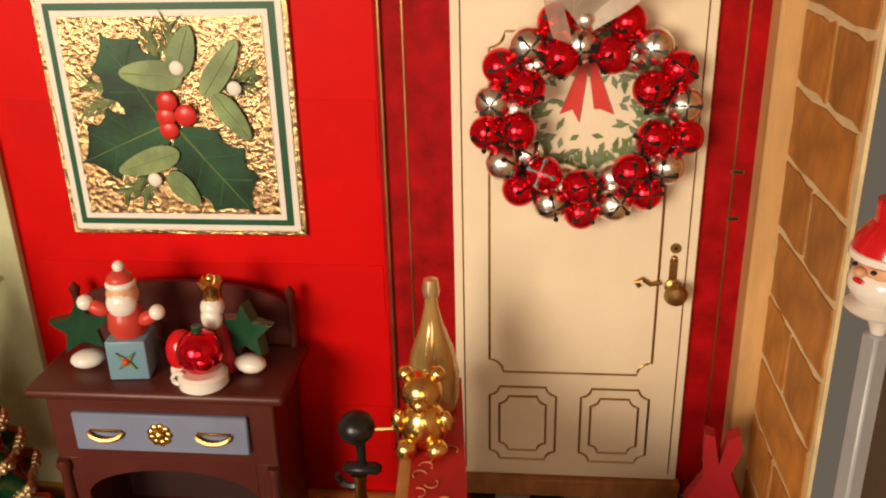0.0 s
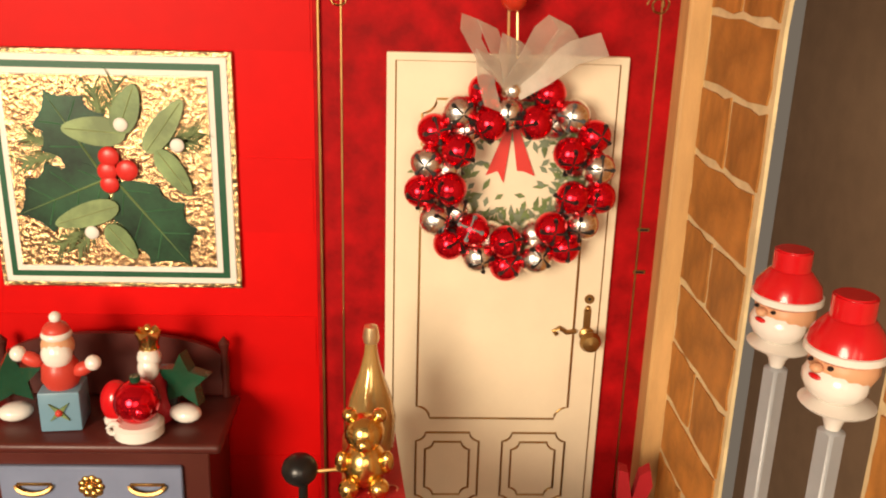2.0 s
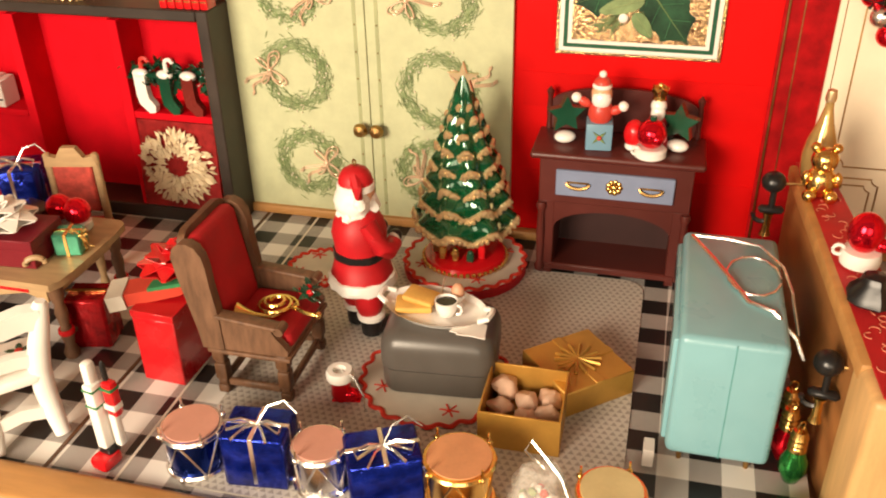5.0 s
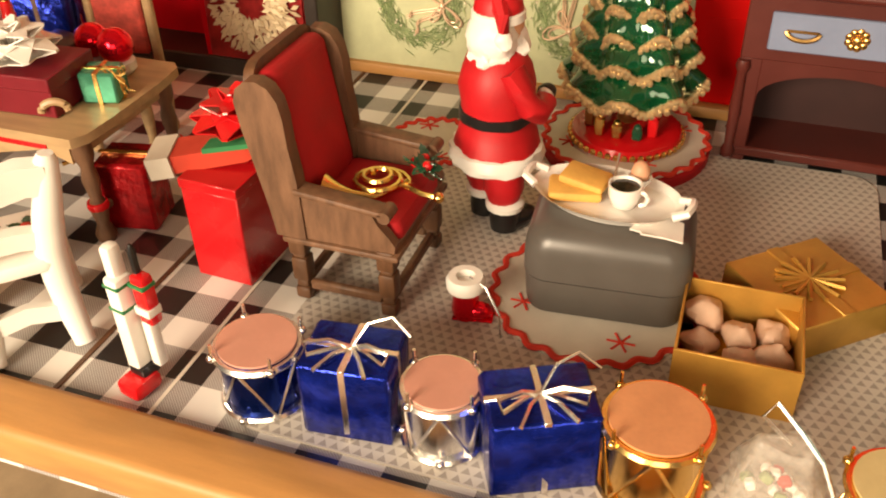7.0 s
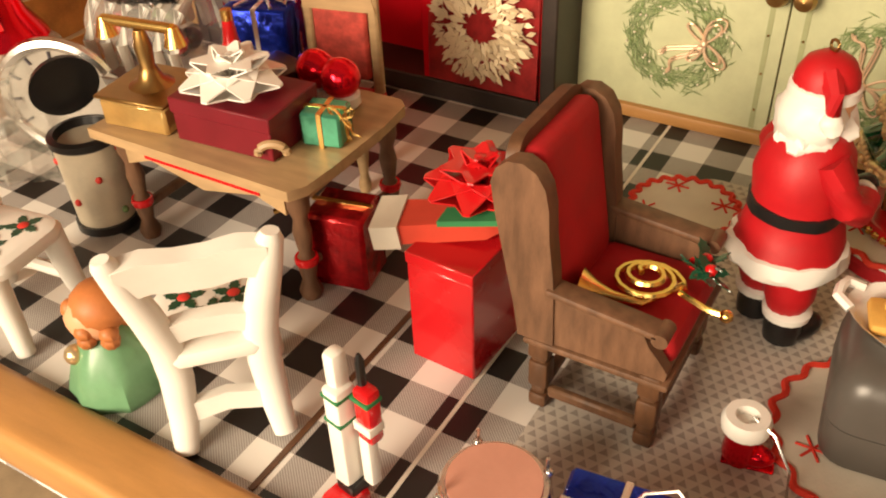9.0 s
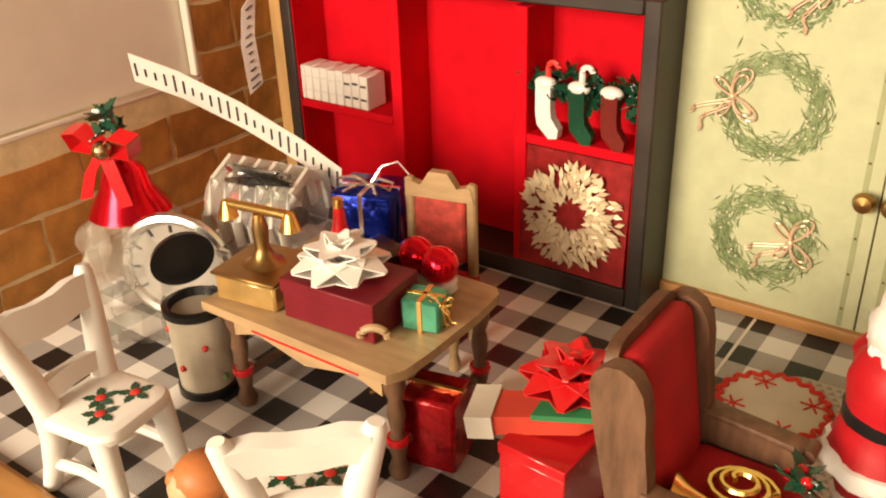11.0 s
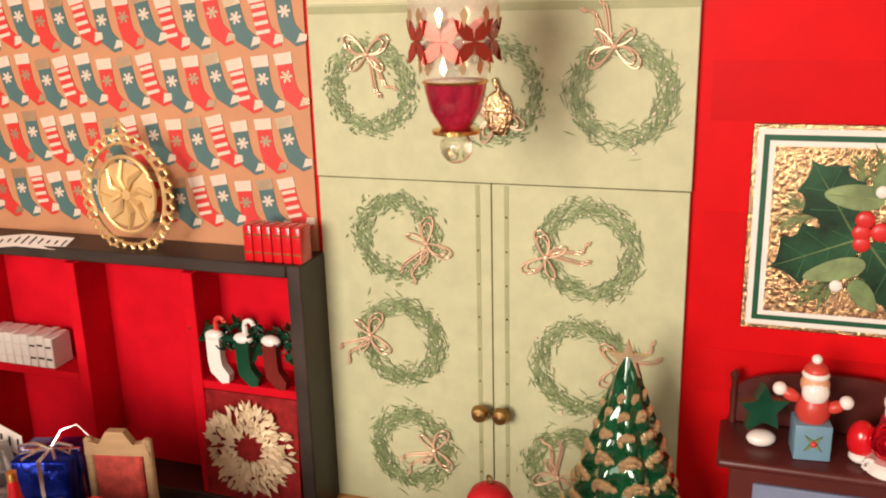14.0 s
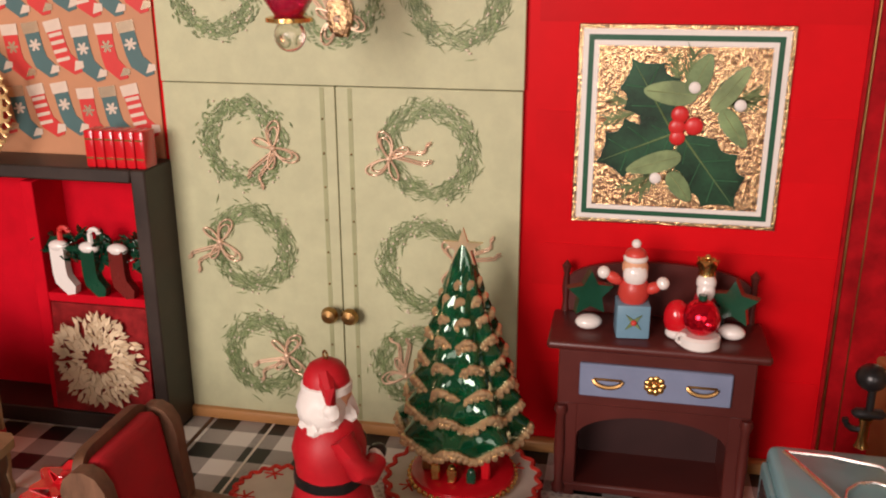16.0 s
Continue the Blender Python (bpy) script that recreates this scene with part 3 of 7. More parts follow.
part("escutcheon", M().box((3.72, -0.32, 10.5), (0.3, 0.06, 0.9), bev=0.02).ball((3.72, -0.33, 11.0), 0.12), [BRASS], handle)
part("keyhole", M().cyl((3.75, -0.3, 11.4), 0.2, 0.1, rot=(90, 0, 0)).slot(1).cyl((3.75, -0.36, 11.42), 0.06, 0.05, rot=(90, 0, 0)), [BRASS, BLACK], door)
for zz in (15.5, 13.7):
    one("latch_slot", M().box((0, 0, 0), (0.5, 0.06, 0.16), bev=0.02).slot(1).box((0.02, -0.03, 0), (0.34, 0.04, 0.08), bev=0), [BRASS, BLACK], "small dark slot in the red panel", "slot", at=(15.95, BACK - 0.15, zz))

# printed greenery and ribbon on the door
b = M()
rng = random.Random(8)
for i in range(520):
    a, r = rng.uniform(0, 6.283), rng.gauss(2.15, 0.5)
    cx, cz, d, L = r * math.cos(a), 0.2 + r * math.sin(a), a + rng.uniform(-1.2, 1.2), rng.uniform(0.35, 0.7)
    b.slot(rng.randrange(2)).slab([(0, 0), (L * 0.5, 0.11), (L, 0), (L * 0.5, -0.11)], 0.02, Matrix.Translation((cx, -0.3 - rng.uniform(0, 0.03), cz)) @ WALLWARD @ Matrix.Rotation(d, 4, "Z"))
part("printed_garland", b, [LEAF_A, mat("print_green_grey", (0.20, 0.25, 0.16), 0.5, var=0.3)], door, "painted green garland", at=(0.3, 0, 16.3))
b = M()
for s in (-1, 1):
    b.slab([(0, 0.9), (s * 0.25, 0.95), (s * 0.95, -0.9), (s * 0.5, -0.72), (s * 0.25, -1.2 if s < 0 else -0.7)], 0.03, Matrix.Translation((0, -0.34, 0)) @ WALLWARD)
part("printed_ribbon", b, [PRINT_RED], door, "painted red ribbon", at=(0.25, 0, 17.4))

# ---- jingle bell wreath ----
wreath = thing("bell_wreath", "wreath of shiny red and silver jingle bells on the white door", "wreath", (10.4, 26.6, 17.8))
def bell_mesh(name, m):
    b = M().ball((0, 0, 0), 0.64, seg=18).slot(1)
    b.box((0, -0.40, 0), (0.95, 0.46, 0.06), rot=(0, 45, 0), bev=0.0).box((0, -0.40, 0), (0.95, 0.46, 0.075), rot=(0, -45, 0), bev=0.0)
    for a in (45, 135, 225, 315):
        b.cyl((0.45 * math.cos(radians(a)), -0.45, 0.45 * math.sin(radians(a))), 0.09, 0.12, seg=8, rot=(90, 0, 0))
    return mesh(name, b, [m, BLACK])
RB, SB = bell_mesh("red_bell", RED_METAL), bell_mesh("silver_bell", SILVER)
rng = random.Random(3)
part("wreath_ring", M().tube([(3.05 * math.cos(a), 0.25, 3.05 * math.sin(a)) for a in [i * 0.2618 for i in range(24)]], 0.12, 6, closed=True), [SILVER], wreath)
for i in range(9):
    a = radians(9 + 40 * i + (8 if i == 2 else 0))
    r = 2.55 if i == 2 else 3.25
    part("bell", SB, None, wreath, at=(r * math.cos(a), -0.25, r * math.sin(a)), rot=(rng.uniform(-25, 25), rng.uniform(0, 90), rng.uniform(-25, 25)))
    part("bell", SB, None, wreath, at=(2.5 * math.cos(a + 0.1), 0.35, 2.5 * math.sin(a + 0.1)), rot=(rng.uniform(-40, 40), rng.uniform(0, 90), rng.uniform(-40, 40)))
    a = radians(29 + 40 * i)
    part("bell", RB, None, wreath, at=(3.45 * math.cos(a), -0.05, 3.45 * math.sin(a)), rot=(rng.uniform(-40, 40), rng.uniform(0, 90), rng.uniform(-50, 50)))
    a += radians(rng.uniform(-3, 5))
    part("bell", RB, None, wreath, at=(2.35 * math.cos(a), -0.55, 2.35 * math.sin(a)), rot=(rng.uniform(-40, 40), rng.uniform(0, 90), rng.uniform(-50, 50)))
for k, (loop, w) in enumerate((
        ([(0, 0, 0), (-0.9, -0.35, 0.8), (-1.6, -0.5, 2.0), (-1.55, -0.2, 2.5), (-1.0, 0.1, 2.3), (-0.5, 0.05, 1.2), (0, 0.05, 0.1)], 1.0),
        ([(0, -0.1, 0), (0.5, -0.4, 1.0), (1.0, -0.5, 2.1), (1.5, -0.3, 2.5), (1.9, 0.0, 2.0), (1.2, 0.1, 0.9), (0.1, 0.0, 0.1)], 1.2),
        ([(0, -0.2, -0.1), (-0.5, -0.5, 0.6), (-1.1, -0.6, 1.4), (-1.0, -0.4, 0.4), (-0.7, -0.4, -0.6)], 0.9),
        ([(0.1, -0.1, 0.1), (1.1, -0.2, 0.7), (2.1, -0.1, 1.4), (3.2, 0.1, 1.7)], 0.9),
        ([(0, -0.2, 0.1), (-0.25, -0.5, 1.2), (-0.15, -0.4, 1.9), (0.2, -0.2, 1.6), (0.15, -0.1, 0.2)], 1.0))):
    pts = []
    for p, q in zip(loop, loop[1:]):
        pts += [tuple(p[j] + (q[j] - p[j]) * i / 4 for j in range(3)) for i in range(4)]
    part("bow_loop", M().strip([(x - 0.2, y - 0.8, z + 3.4) for x, y, z in pts + [loop[-1]]], w, (0.75, 0.55, -0.35) if k != 3 else (-0.3, 0.4, 0.8), 0.02), [ORGANZA], wreath, "silvery organza bow loop")
part("knot", M().ball((-0.2, -0.95, 3.4), 0.3, (1, 0.7, 1.1), seg=10), [SILVER], wreath)
part("cord", M().tube([(-0.35, -0.6, 3.2), (-0.4, 0.0, 6.4), (-0.1, 0.0, 6.5), (0.0, -0.6, 3.2)], 0.045, 5), [SATIN_GOLD], wreath)
one("wall_pin", M().ball((0, -0.5, 0), 0.5).cyl((0, 0.2, 0), 0.06, 1.4, rot=(90, 0, 0)).cyl((0, -0.05, 0), 0.24, 0.5, rot=(90, 0, 0), seg=12), [mat("red_clear_plastic", (0.7, 0.05, 0.02), 0.15, var=0.05, trans=0.4)], "round red plastic push pin above the door", "pin", at=(10.15, 26.9, 24.4))

# ---- green cupboard front with painted wreaths ----
cab = thing("cupboard", "tall sage green paper cupboard front painted with wreaths", "cupboard", (-21.3, BACK, 0.62))
part("top_panel", M().box((0, -0.2, 23.05), (18.6, 0.38, 9.3), bev=0.03), [GREEN_PAPER], cab)
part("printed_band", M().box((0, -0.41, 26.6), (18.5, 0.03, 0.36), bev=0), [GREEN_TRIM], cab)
part("cornice_strip", M().box((0, -0.42, 27.25), (18.5, 0.06, 0.8), bev=0.02), [mat("pale_sage", (0.62, 0.62, 0.38), 0.6)], cab)
for nm, x0, x1 in (("door", -9.25, -0.06), ("door", 0.0, 9.25)):
    d = part(nm, M().box(((x0 + x1) / 2, -0.2, 9.18), (x1 - x0, 0.38, 18.36), bev=0.03), [GREEN_PAPER], cab)
    s = -1 if x0 < -1 else 1
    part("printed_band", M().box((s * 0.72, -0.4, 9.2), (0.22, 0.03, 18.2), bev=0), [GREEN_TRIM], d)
    part("knob", M().lathe([(0.12, 0), (0.14, 0.35), (0.34, 0.45), (0.48, 0.75), (0.36, 1.05), (0, 1.12)], rot=(90, 0, 0), c=(s * 0.55, -0.38, 6.5), seg=18), [BRASS], d, "old brass knob")
    part("studs", (lambda q: [q.ball((s * 0.72, -0.42, 1.0 + i * 1.75), 0.06, seg=6) for i in range(10)] and q)(M()), [BRASS], d)


def leaf_ring(R, w, seed, n=800, tight=False):
    b, rng = M(), random.Random(seed)
    for i in range(n):
        a = rng.uniform(0, 6.283)
        r = R + rng.gauss(0, w)
        L = rng.uniform(0.4, 0.75) if tight else rng.uniform(0.22, 0.42)
        hw = 0.028 if tight else 0.05
        d = a + (math.pi / 2 + rng.uniform(-0.75, 0.75)) * (1 if tight else rng.choice((1, -1)))
        b.slot(0 if rng.random() < 0.45 else 1).slab([(-L / 2, 0), (0, hw), (L / 2, 0), (0, -hw)], 0.012, Matrix.Translation((r * math.cos(a), -rng.uniform(0, 0.05), r * math.sin(a))) @ WALLWARD @ Matrix.Rotation(d, 4, "Z"))
    for i in range(34):
        a, r = rng.uniform(0, 6.283), R + rng.uniform(-2.2, 2.6) * w
        b.slot(2).ball((r * math.cos(a), -0.06, r * math.sin(a)), 0.06, seg=6)
    return b


def bow(parent, m, s, at, rot, tails=((1, -1.1), (0.4, -1.3))):
    """A cord bow: doubled loops, curling tails and knot as parts of their own."""
    for sx in (-1, 1):
        for k, (lw, lh, up) in enumerate(((0.8, 0.5, 0.30), (0.62, 0.36, 0.24), (0.6, 0.3, -0.28))):
            pts = [(sx * s * lw * math.sin(t / 2) ** 1.2, -0.08 - 0.02 * k, s * (lh * math.sin(t) * 0.55 + up * math.sin(t / 2) * 1.6)) for t in [i / 14 * 2 * math.pi for i in range(15)]]
            part("bow_loop", M().tube(pts, 0.03 * s + 0.012, 5), [m], parent, at=at, rot=rot)
    for tx, tz in tails:
        for w in (0.0, 0.09):
            part("ribbon_tail", M().tube([(s * (tx * t + w), -0.08, s * (tz * t * 1.25 + 0.2 * math.sin(t * 8 + w))) for t in [i / 12 for i in range(13)]], 0.028 * s + 0.01, 5), [m], parent, at=at, rot=rot)
    part("knot", M().ball((0, -0.12, 0), 0.12 * s, seg=8), [m], parent, at=at, rot=rot)


PEARL = mat("pearl", (0.80, 0.72, 0.55), 0.3)
for k, (x, z, R, bx, bz, ang, tight) in enumerate(((-6.1, 22.9, 1.95, -0.1, 1.6, 0, 0), (0, 22.8, 2.1, 0.3, -1.2, 160, 0), (6.1, 22.8, 2.1, -0.4, 2.0, 180, 1),
                                                  (-5.0, 15.4, 1.95, 1.6, -0.2, 60, 0), (4.7, 15.3, 2.1, -2.0, -0.4, -70, 1),
                                                  (-5.0, 9.7, 2.0, -1.7, 0.3, 80, 1), (4.6, 9.3, 2.15, 1.7, 0.3, -90, 1),
                                                  (-4.6, 3.6, 1.95, 1.3, 0.1, 85, 1), (4.0, 3.6, 1.95, -0.6, -0.5, 200, 1))):
    w = part("printed_wreath", leaf_ring(R, 0.27, 20 + k, tight=bool(tight)), [LEAF_A, LEAF_B, PEARL], cab, "painted green wreath with pearls", at=(x, -0.42, z))
    bow(w, ROSE_GOLD, 1.45, (bx, -0.04, bz), (0, ang, 0))
    if k == 1:
        part("gold_cone", (lambda q: [q.tube([(0.7 * math.sin(t * 2.2) * (1.2 - abs(t - 0.6)), -0.15 - 0.05 * j, 1.6 - 2.6 * t - 0.0) for t in [i / 8 for i in range(9)]], 0.12) for j in range(2)] and q.ball((0.2, -0.1, 0), 0.9, (0.8, 0.16, 1.2)))(M()), [GOLD_FOIL], w, "crumpled gold ornament", at=(0.2, -0.02, -1.0))

# ---- holly picture ----
pic = thing("holly_picture", "square framed picture of holly on crinkled gold foil", "picture", (-4.82, BACK, 17.45))
part("frame", M().box((0, -0.1, 0), (9.5, 0.18, 9.4), bev=0.05), [GOLD_FOIL], pic, "gold foil edge")
part("mat_board", M().box((0, -0.2, 0), (9.05, 0.08, 8.95), bev=0.02), [WHITE], pic)
part("green_border", M().box((0, -0.245, 0), (8.55, 0.06, 8.45), bev=0.0), [mat("deep_green_card", (0.008, 0.09, 0.04), 0.4)], pic)
part("inner_mat", M().box((0, -0.285, 0), (8.05, 0.06, 7.95), bev=0.0), [WHITE], pic)
part("foil_field", M().box((0, -0.325, 0), (7.6, 0.06, 7.5), bev=0.0), [GOLD_FOIL], pic, "crinkled gold foil")


def holly_leaf(L, W, spines=4):
    """Outline with sharp spines and hollow curves between them."""
    up = []
    for k in range(spines):
        t0, t1 = k / spines, (k + 1) / spines
        h0 = W / 2 * math.sin(math.pi * (0.06 + 0.86 * t0)) if k else 0.04 * W
        h1 = W / 2 * math.sin(math.pi * (0.06 + 0.86 * t1)) if k < spines - 1 else 0.0
        for i in range(5):
            u = i / 5
            up.append((L * (t0 + (t1 - t0) * u), (h0 + (h1 - h0) * u) - 0.30 * W * u * (1 - u) * (1.3 if k else -0.4)))
    up = up[1:]
    return [(0, 0)] + up + [(L, 0)] + [(x, -y) for x, y in up[::-1]]


def oval_leaf(L, W):
    return [(L / 2 + L / 2 * math.cos(t), W / 2 * math.sin(t) * (1 - 0.25 * math.cos(t))) for t in [i * math.pi / 10 for i in range(20)]]


def lay(outline, x, z, ang, y, h=0.05):
    return outline, h, Matrix.Translation((x, y, z)) @ WALLWARD @ Matrix.Rotation(radians(ang), 4, "Z")


for j, (L, W, x, z, a) in enumerate(((3.9, 2.9, -0.3, -0.1, 121), (4.1, 2.9, 0.0, -0.1, 203), (4.3, 3.0, 0.2, -0.3, -52))):
    lf = part("holly_leaf", M().slab(*lay(holly_leaf(L, W), x, z, a, -0.36 - 0.025 * j)), [HOLLY], pic, "dark green holly leaf")
    ca, sa = math.cos(radians(a)), math.sin(radians(a))
    part("vein", M().tube([(x + L * 0.95 * t * ca, -0.42 - 0.025 * j, z + L * 0.95 * t * sa) for t in (0, 0.5, 1)], 0.05, 4, taper=lambda t: 1.1 - t), [HOLLY_PALE], lf)
    for k in range(1, 4):
        for sd in (-1, 1):
            t0, t1, h = k / 4 - 0.16, k / 4, sd * W * 0.36 * math.sin(math.pi * k / 4.2)
            part("side_vein", M().tube([(x + L * t0 * ca, -0.41 - 0.025 * j, z + L * t0 * sa), (x + L * t1 * ca - h * sa, -0.41 - 0.025 * j, z + L * t1 * sa + h * ca)], 0.022, 4), [HOLLY_MID], lf)
for j, (L, W, x, z, a) in enumerate(((2.4, 1.1, 0.7, 1.6, 176), (2.0, 1.0, 0.4, 1.6, 68), (2.5, 0.9, 1.4, 0.9, 54), (2.1, 0.85, 1.8, 1.0, -55), (2.6, 0.95, 0.2, -1.2, 198), (1.7, 0.85, -0.3, -2.0, -52))):
    lf = part("mistletoe_leaf", M().slab(*lay(oval_leaf(L, W), x, z, a, -0.47 - 0.012 * j)), [HOLLY_PALE if j % 2 else HOLLY_LIME], pic, "pale green mistletoe leaf")
    part("vein", M().tube([(x + L * t * math.cos(radians(a)), -0.525 - 0.012 * j, z + L * t * math.sin(radians(a))) for t in (0.03, 0.5, 0.94)], 0.025, 4), [LEAF_B], lf)
rng = random.Random(4)
for x, z, a in ((-1.8, 1.0, 165), (-2.0, 0.7, 195), (2.2, 1.2, 25), (-1.2, -2.2, 215), (-0.8, -2.0, 235), (0.1, -0.6, 268), (-0.2, 2.0, 100), (0.2, 2.2, 80), (2.0, 1.2, 5)):
    b = M()
    for i in range(22):
        t = i / 22
        d = radians(a + (1 if i % 2 else -1) * rng.uniform(25, 42))
        px, pz = x + 1.3 * t * math.cos(radians(a)), z + 1.3 * t * math.sin(radians(a))
        b.slab([(0, 0.035), (0.75, 0), (0, -0.035)], 0.03, Matrix.Translation((px, -0.37, pz)) @ WALLWARD @ Matrix.Rotation(d, 4, "Z"))
    part("pine_sprig", b, [LEAF_A], pic)
for x, z, r in ((0.0, 0.72, 0.4), (0.65, 0.2, 0.42), (-0.1, 0.15, 0.38), (-0.05, -0.35, 0.36)):
    part("berry", M().ball((x, -0.56, z), r, (1, 0.35, 1)), [mat("berry_red", (0.62, 0.03, 0.025), 0.3)], pic, "red berry")
for x, z in ((0.55, 1.95), (-0.9, -2.3), (2.6, 1.2)):
    part("white_berry", M().ball((x, -0.56, z), 0.27, (1, 0.35, 1)), [WHITE], pic, "white mistletoe berry")

# ---- maroon desk ----
desk = thing("desk", "maroon painted toy desk with a blue-grey drawer and arched opening", "desk", (-5.2, 25.2, 0))
part("tabletop", M().box((0, -0.15, 8.15), (9.9, 4.1, 0.42), bev=0.18, seg=3), [MAROON], desk)
part("underframe", M().box((0, 0, 6.5), (8.8, 3.5, 2.9), bev=0.06), [MAROON], desk)
b = M().box((-3.9, 0, 2.55), (0.95, 3.4, 5.1), bev=0.06).box((3.9, 0, 2.55), (0.95, 3.4, 5.1), bev=0.06)
out = [(-3.45, 5.1)] + [(3.45 * -math.cos(radians(a)), 3.3 + 1.3 * math.sin(radians(a))) for a in range(0, 181, 12)] + [(3.45, 5.1)]
b.slab(out[::-1], 0.35, Matrix.Translation((0, -1.35, 0)) @ WALLWARD)
part("front_frame", b, [MAROON], desk)
# back of the arched recess: its shade is put into a darker maroon
part("inner_back", M().box((0, 1.55, 2.6), (7.2, 0.2, 5.0), bev=0), [MAROON_SHADE], desk)
part("plinth", M().box((0, 0, 0.55), (8.8, 3.5, 0.5), bev=0.1), [MAROON], desk)
for x in (-4.1, 4.1):
    for y in (-1.4, 1.4):
        part("foot", M().lathe([(0.3, 0), (0.42, 0.12), (0.3, 0.32)], c=(x, y, 0), seg=14), [MAROON], desk)
for x in (-4.2, 4.2):
    part("column", M().lathe([(0.26, 0.3), (0.32, 0.6), (0.2, 0.9), (0.26, 2.6), (0.2, 4.4), (0.32, 4.7), (0.26, 5.0)], c=(x, -1.75, 0), seg=12), [MAROON], desk)
dr = part("drawer", M().box((0, -1.85, 6.45), (6.8, 0.25, 1.65), bev=0.06), [BLUE_GREY], desk, "blue-grey drawer front")
for x in (-2.1, 2.1):
    part("handle", M().tube([(x + 0.65 * math.cos(radians(a)), -2.05 - 0.12 * math.sin(radians(a - 180)), 6.55 + 0.32 * math.sin(radians(a))) for a in range(180, 361, 18)], 0.1, 6).box((x, -2.0, 6.55), (1.3, 0.08, 0.12), bev=0.02), [BRASS], dr, "brass cup handle")
b = M().ball((0, -2.08, 6.45), 0.2, (1, 0.6, 1))
for i in range(9):
    a = i * math.pi * 2 / 9
    b.ball((0.34 * math.cos(a), -2.0, 6.45 + 0.34 * math.sin(a)), 0.17, (1, 0.5, 1), seg=8)
part("rosette", b, [GOLD], dr, "gilt flower rosette")
for x in (-4.4, 4.4):
    part("post", M().lathe([(0.2, 8.3), (0.15, 8.9), (0.2, 9.6), (0.14, 10.3), (0.24, 10.7), (0.0, 11.0)], c=(x, 1.75, 0), seg=10), [MAROON], desk)
out = [(-4.3, 8.4), (4.3, 8.4), (4.3, 10.0)] + [(4.3 * math.cos(radians(a)), 10.0 + 1.1 * math.sin(radians(a)) ** 1.0) for a in range(10, 171, 10)] + [(-4.3, 10.0)]
part("gallery", M().slab(out, 0.25, Matrix.Translation((0, 1.95, 0)) @ WALLWARD), [MAROON], desk)

# figures on the desk
DZ = 8.37


def star_ornament(x, y, rz):
    s = thing("star_ornament", "dark green star ornament with a white base on the desk", "ornament", (x, y, DZ), rz, "stars on the desk")
    pts = [(1.15 * (1 if i % 2 == 0 else 0.5) * math.sin(math.pi * i / 5), 1.15 * (1 if i % 2 == 0 else 0.5) * math.cos(math.pi * i / 5)) for i in range(10)]
    part("star", M().slab(pts, 0.5, Matrix.Translation((0, 0.25, 1.75)) @ WALLWARD), [DARK_GREEN], s)
    part("base", M().ball((0, -0.1, 0.36), 0.62, (1.05, 0.8, 0.58)), [GLAZE], s, "white rounded base")


star_ornament(-8.4, 24.9, 20), star_ornament(-1.9, 24.9, -18)
b = M().box((0, 0, 0.82), (1.5, 1.4, 1.62), bev=0.08, seg=2).slot(1)
b.lathe([(0.55, 1.6), (0.72, 1.95), (0.66, 2.5), (0.4, 2.9), (0, 3.0)], seg=16).ball((-0.95, -0.1, 2.75), 0.3, (1.5, 0.9, 0.9), (0, 30, 0)).ball((0.85, -0.2, 2.35), 0.3, (1.4, 0.9, 0.9), (0, -25, 0)).ball((0, 0, 3.85), 0.5, (1, 1, 0.75))
b.slot(2).ball((0, 0, 3.25), 0.6).slot(3).ball((0, -0.25, 3.0), 0.6, (0.95, 0.75, 1.0)).ball((0, 0, 3.7), 0.52, (1.1, 1.1, 0.5)).ball((0, 0.05, 4.35), 0.22).ball((-1.4, -0.1, 3.0), 0.3).ball((1.25, -0.25, 2.6), 0.3)
b.slot(4).slab([(0.5 * (1 if i % 2 else 0.25) * math.cos(i * math.pi / 4), 0.5 * (1 if i % 2 else 0.25) * math.sin(i * math.pi / 4)) for i in range(8)], 0.1, Matrix.Translation((0, -0.7, 0.85)) @ WALLWARD).slot(1).ball((0, -0.82, 0.85), 0.14)
one("box_figurine", b, [LIGHT_BLUE, mat("figure_red", (0.60, 0.06, 0.04), 0.35), SKIN, GLAZE, LEAF_A], "small red and white figurine in a light blue box", "figurine", at=(-6.4, 24.6, DZ), rz=6)
b = M().lathe([(0.75, 0), (0.8, 0.3), (0.6, 1.2), (0.45, 1.9), (0.3, 2.2), (0, 2.3)], seg=16).slot(1).ball((0, -0.1, 2.6), 0.46).ball((0, -0.3, 2.25), 0.42, (1, 0.8, 1.2)).slot(2).lathe([(0.4, 2.95), (0.36, 3.15), (0.5, 3.7), (0.42, 3.66), (0.2, 3.2)], seg=10, wave=lambda r, z, a, k: (r, z - (0.25 if (k == 2 and math.cos(5 * a) < 0) else 0))).ball((0, 0, 3.75), 0.16)
b.slot(3).ball((-0.4, -0.5, 1.5), 0.3, (1, 1, 0.6)).slot(4).ball((0.75, 0, 1.0), 0.4, (0.7, 0.7, 1.7))
one("king_figurine", b, [mat("figure_crimson", (0.45, 0.02, 0.03), 0.3), GLAZE, GOLD, LEAF_A, BLACK], "small crowned red and white figurine on the maroon desk", "figurine", at=(-3.2, 25.1, DZ))
b = M().ball((0, 0, 1.0), 0.72, (0.85, 0.85, 1.2)).slot(1).ball((0.0, -0.1, 0.3), 0.5, (1, 1, 0.6))
one("red_ornament", b, [RED_GLOSS, GLAZE], "glossy red egg-shaped ornament with white foot", "ornament", at=(-4.4, 24.5, DZ), rz=0)
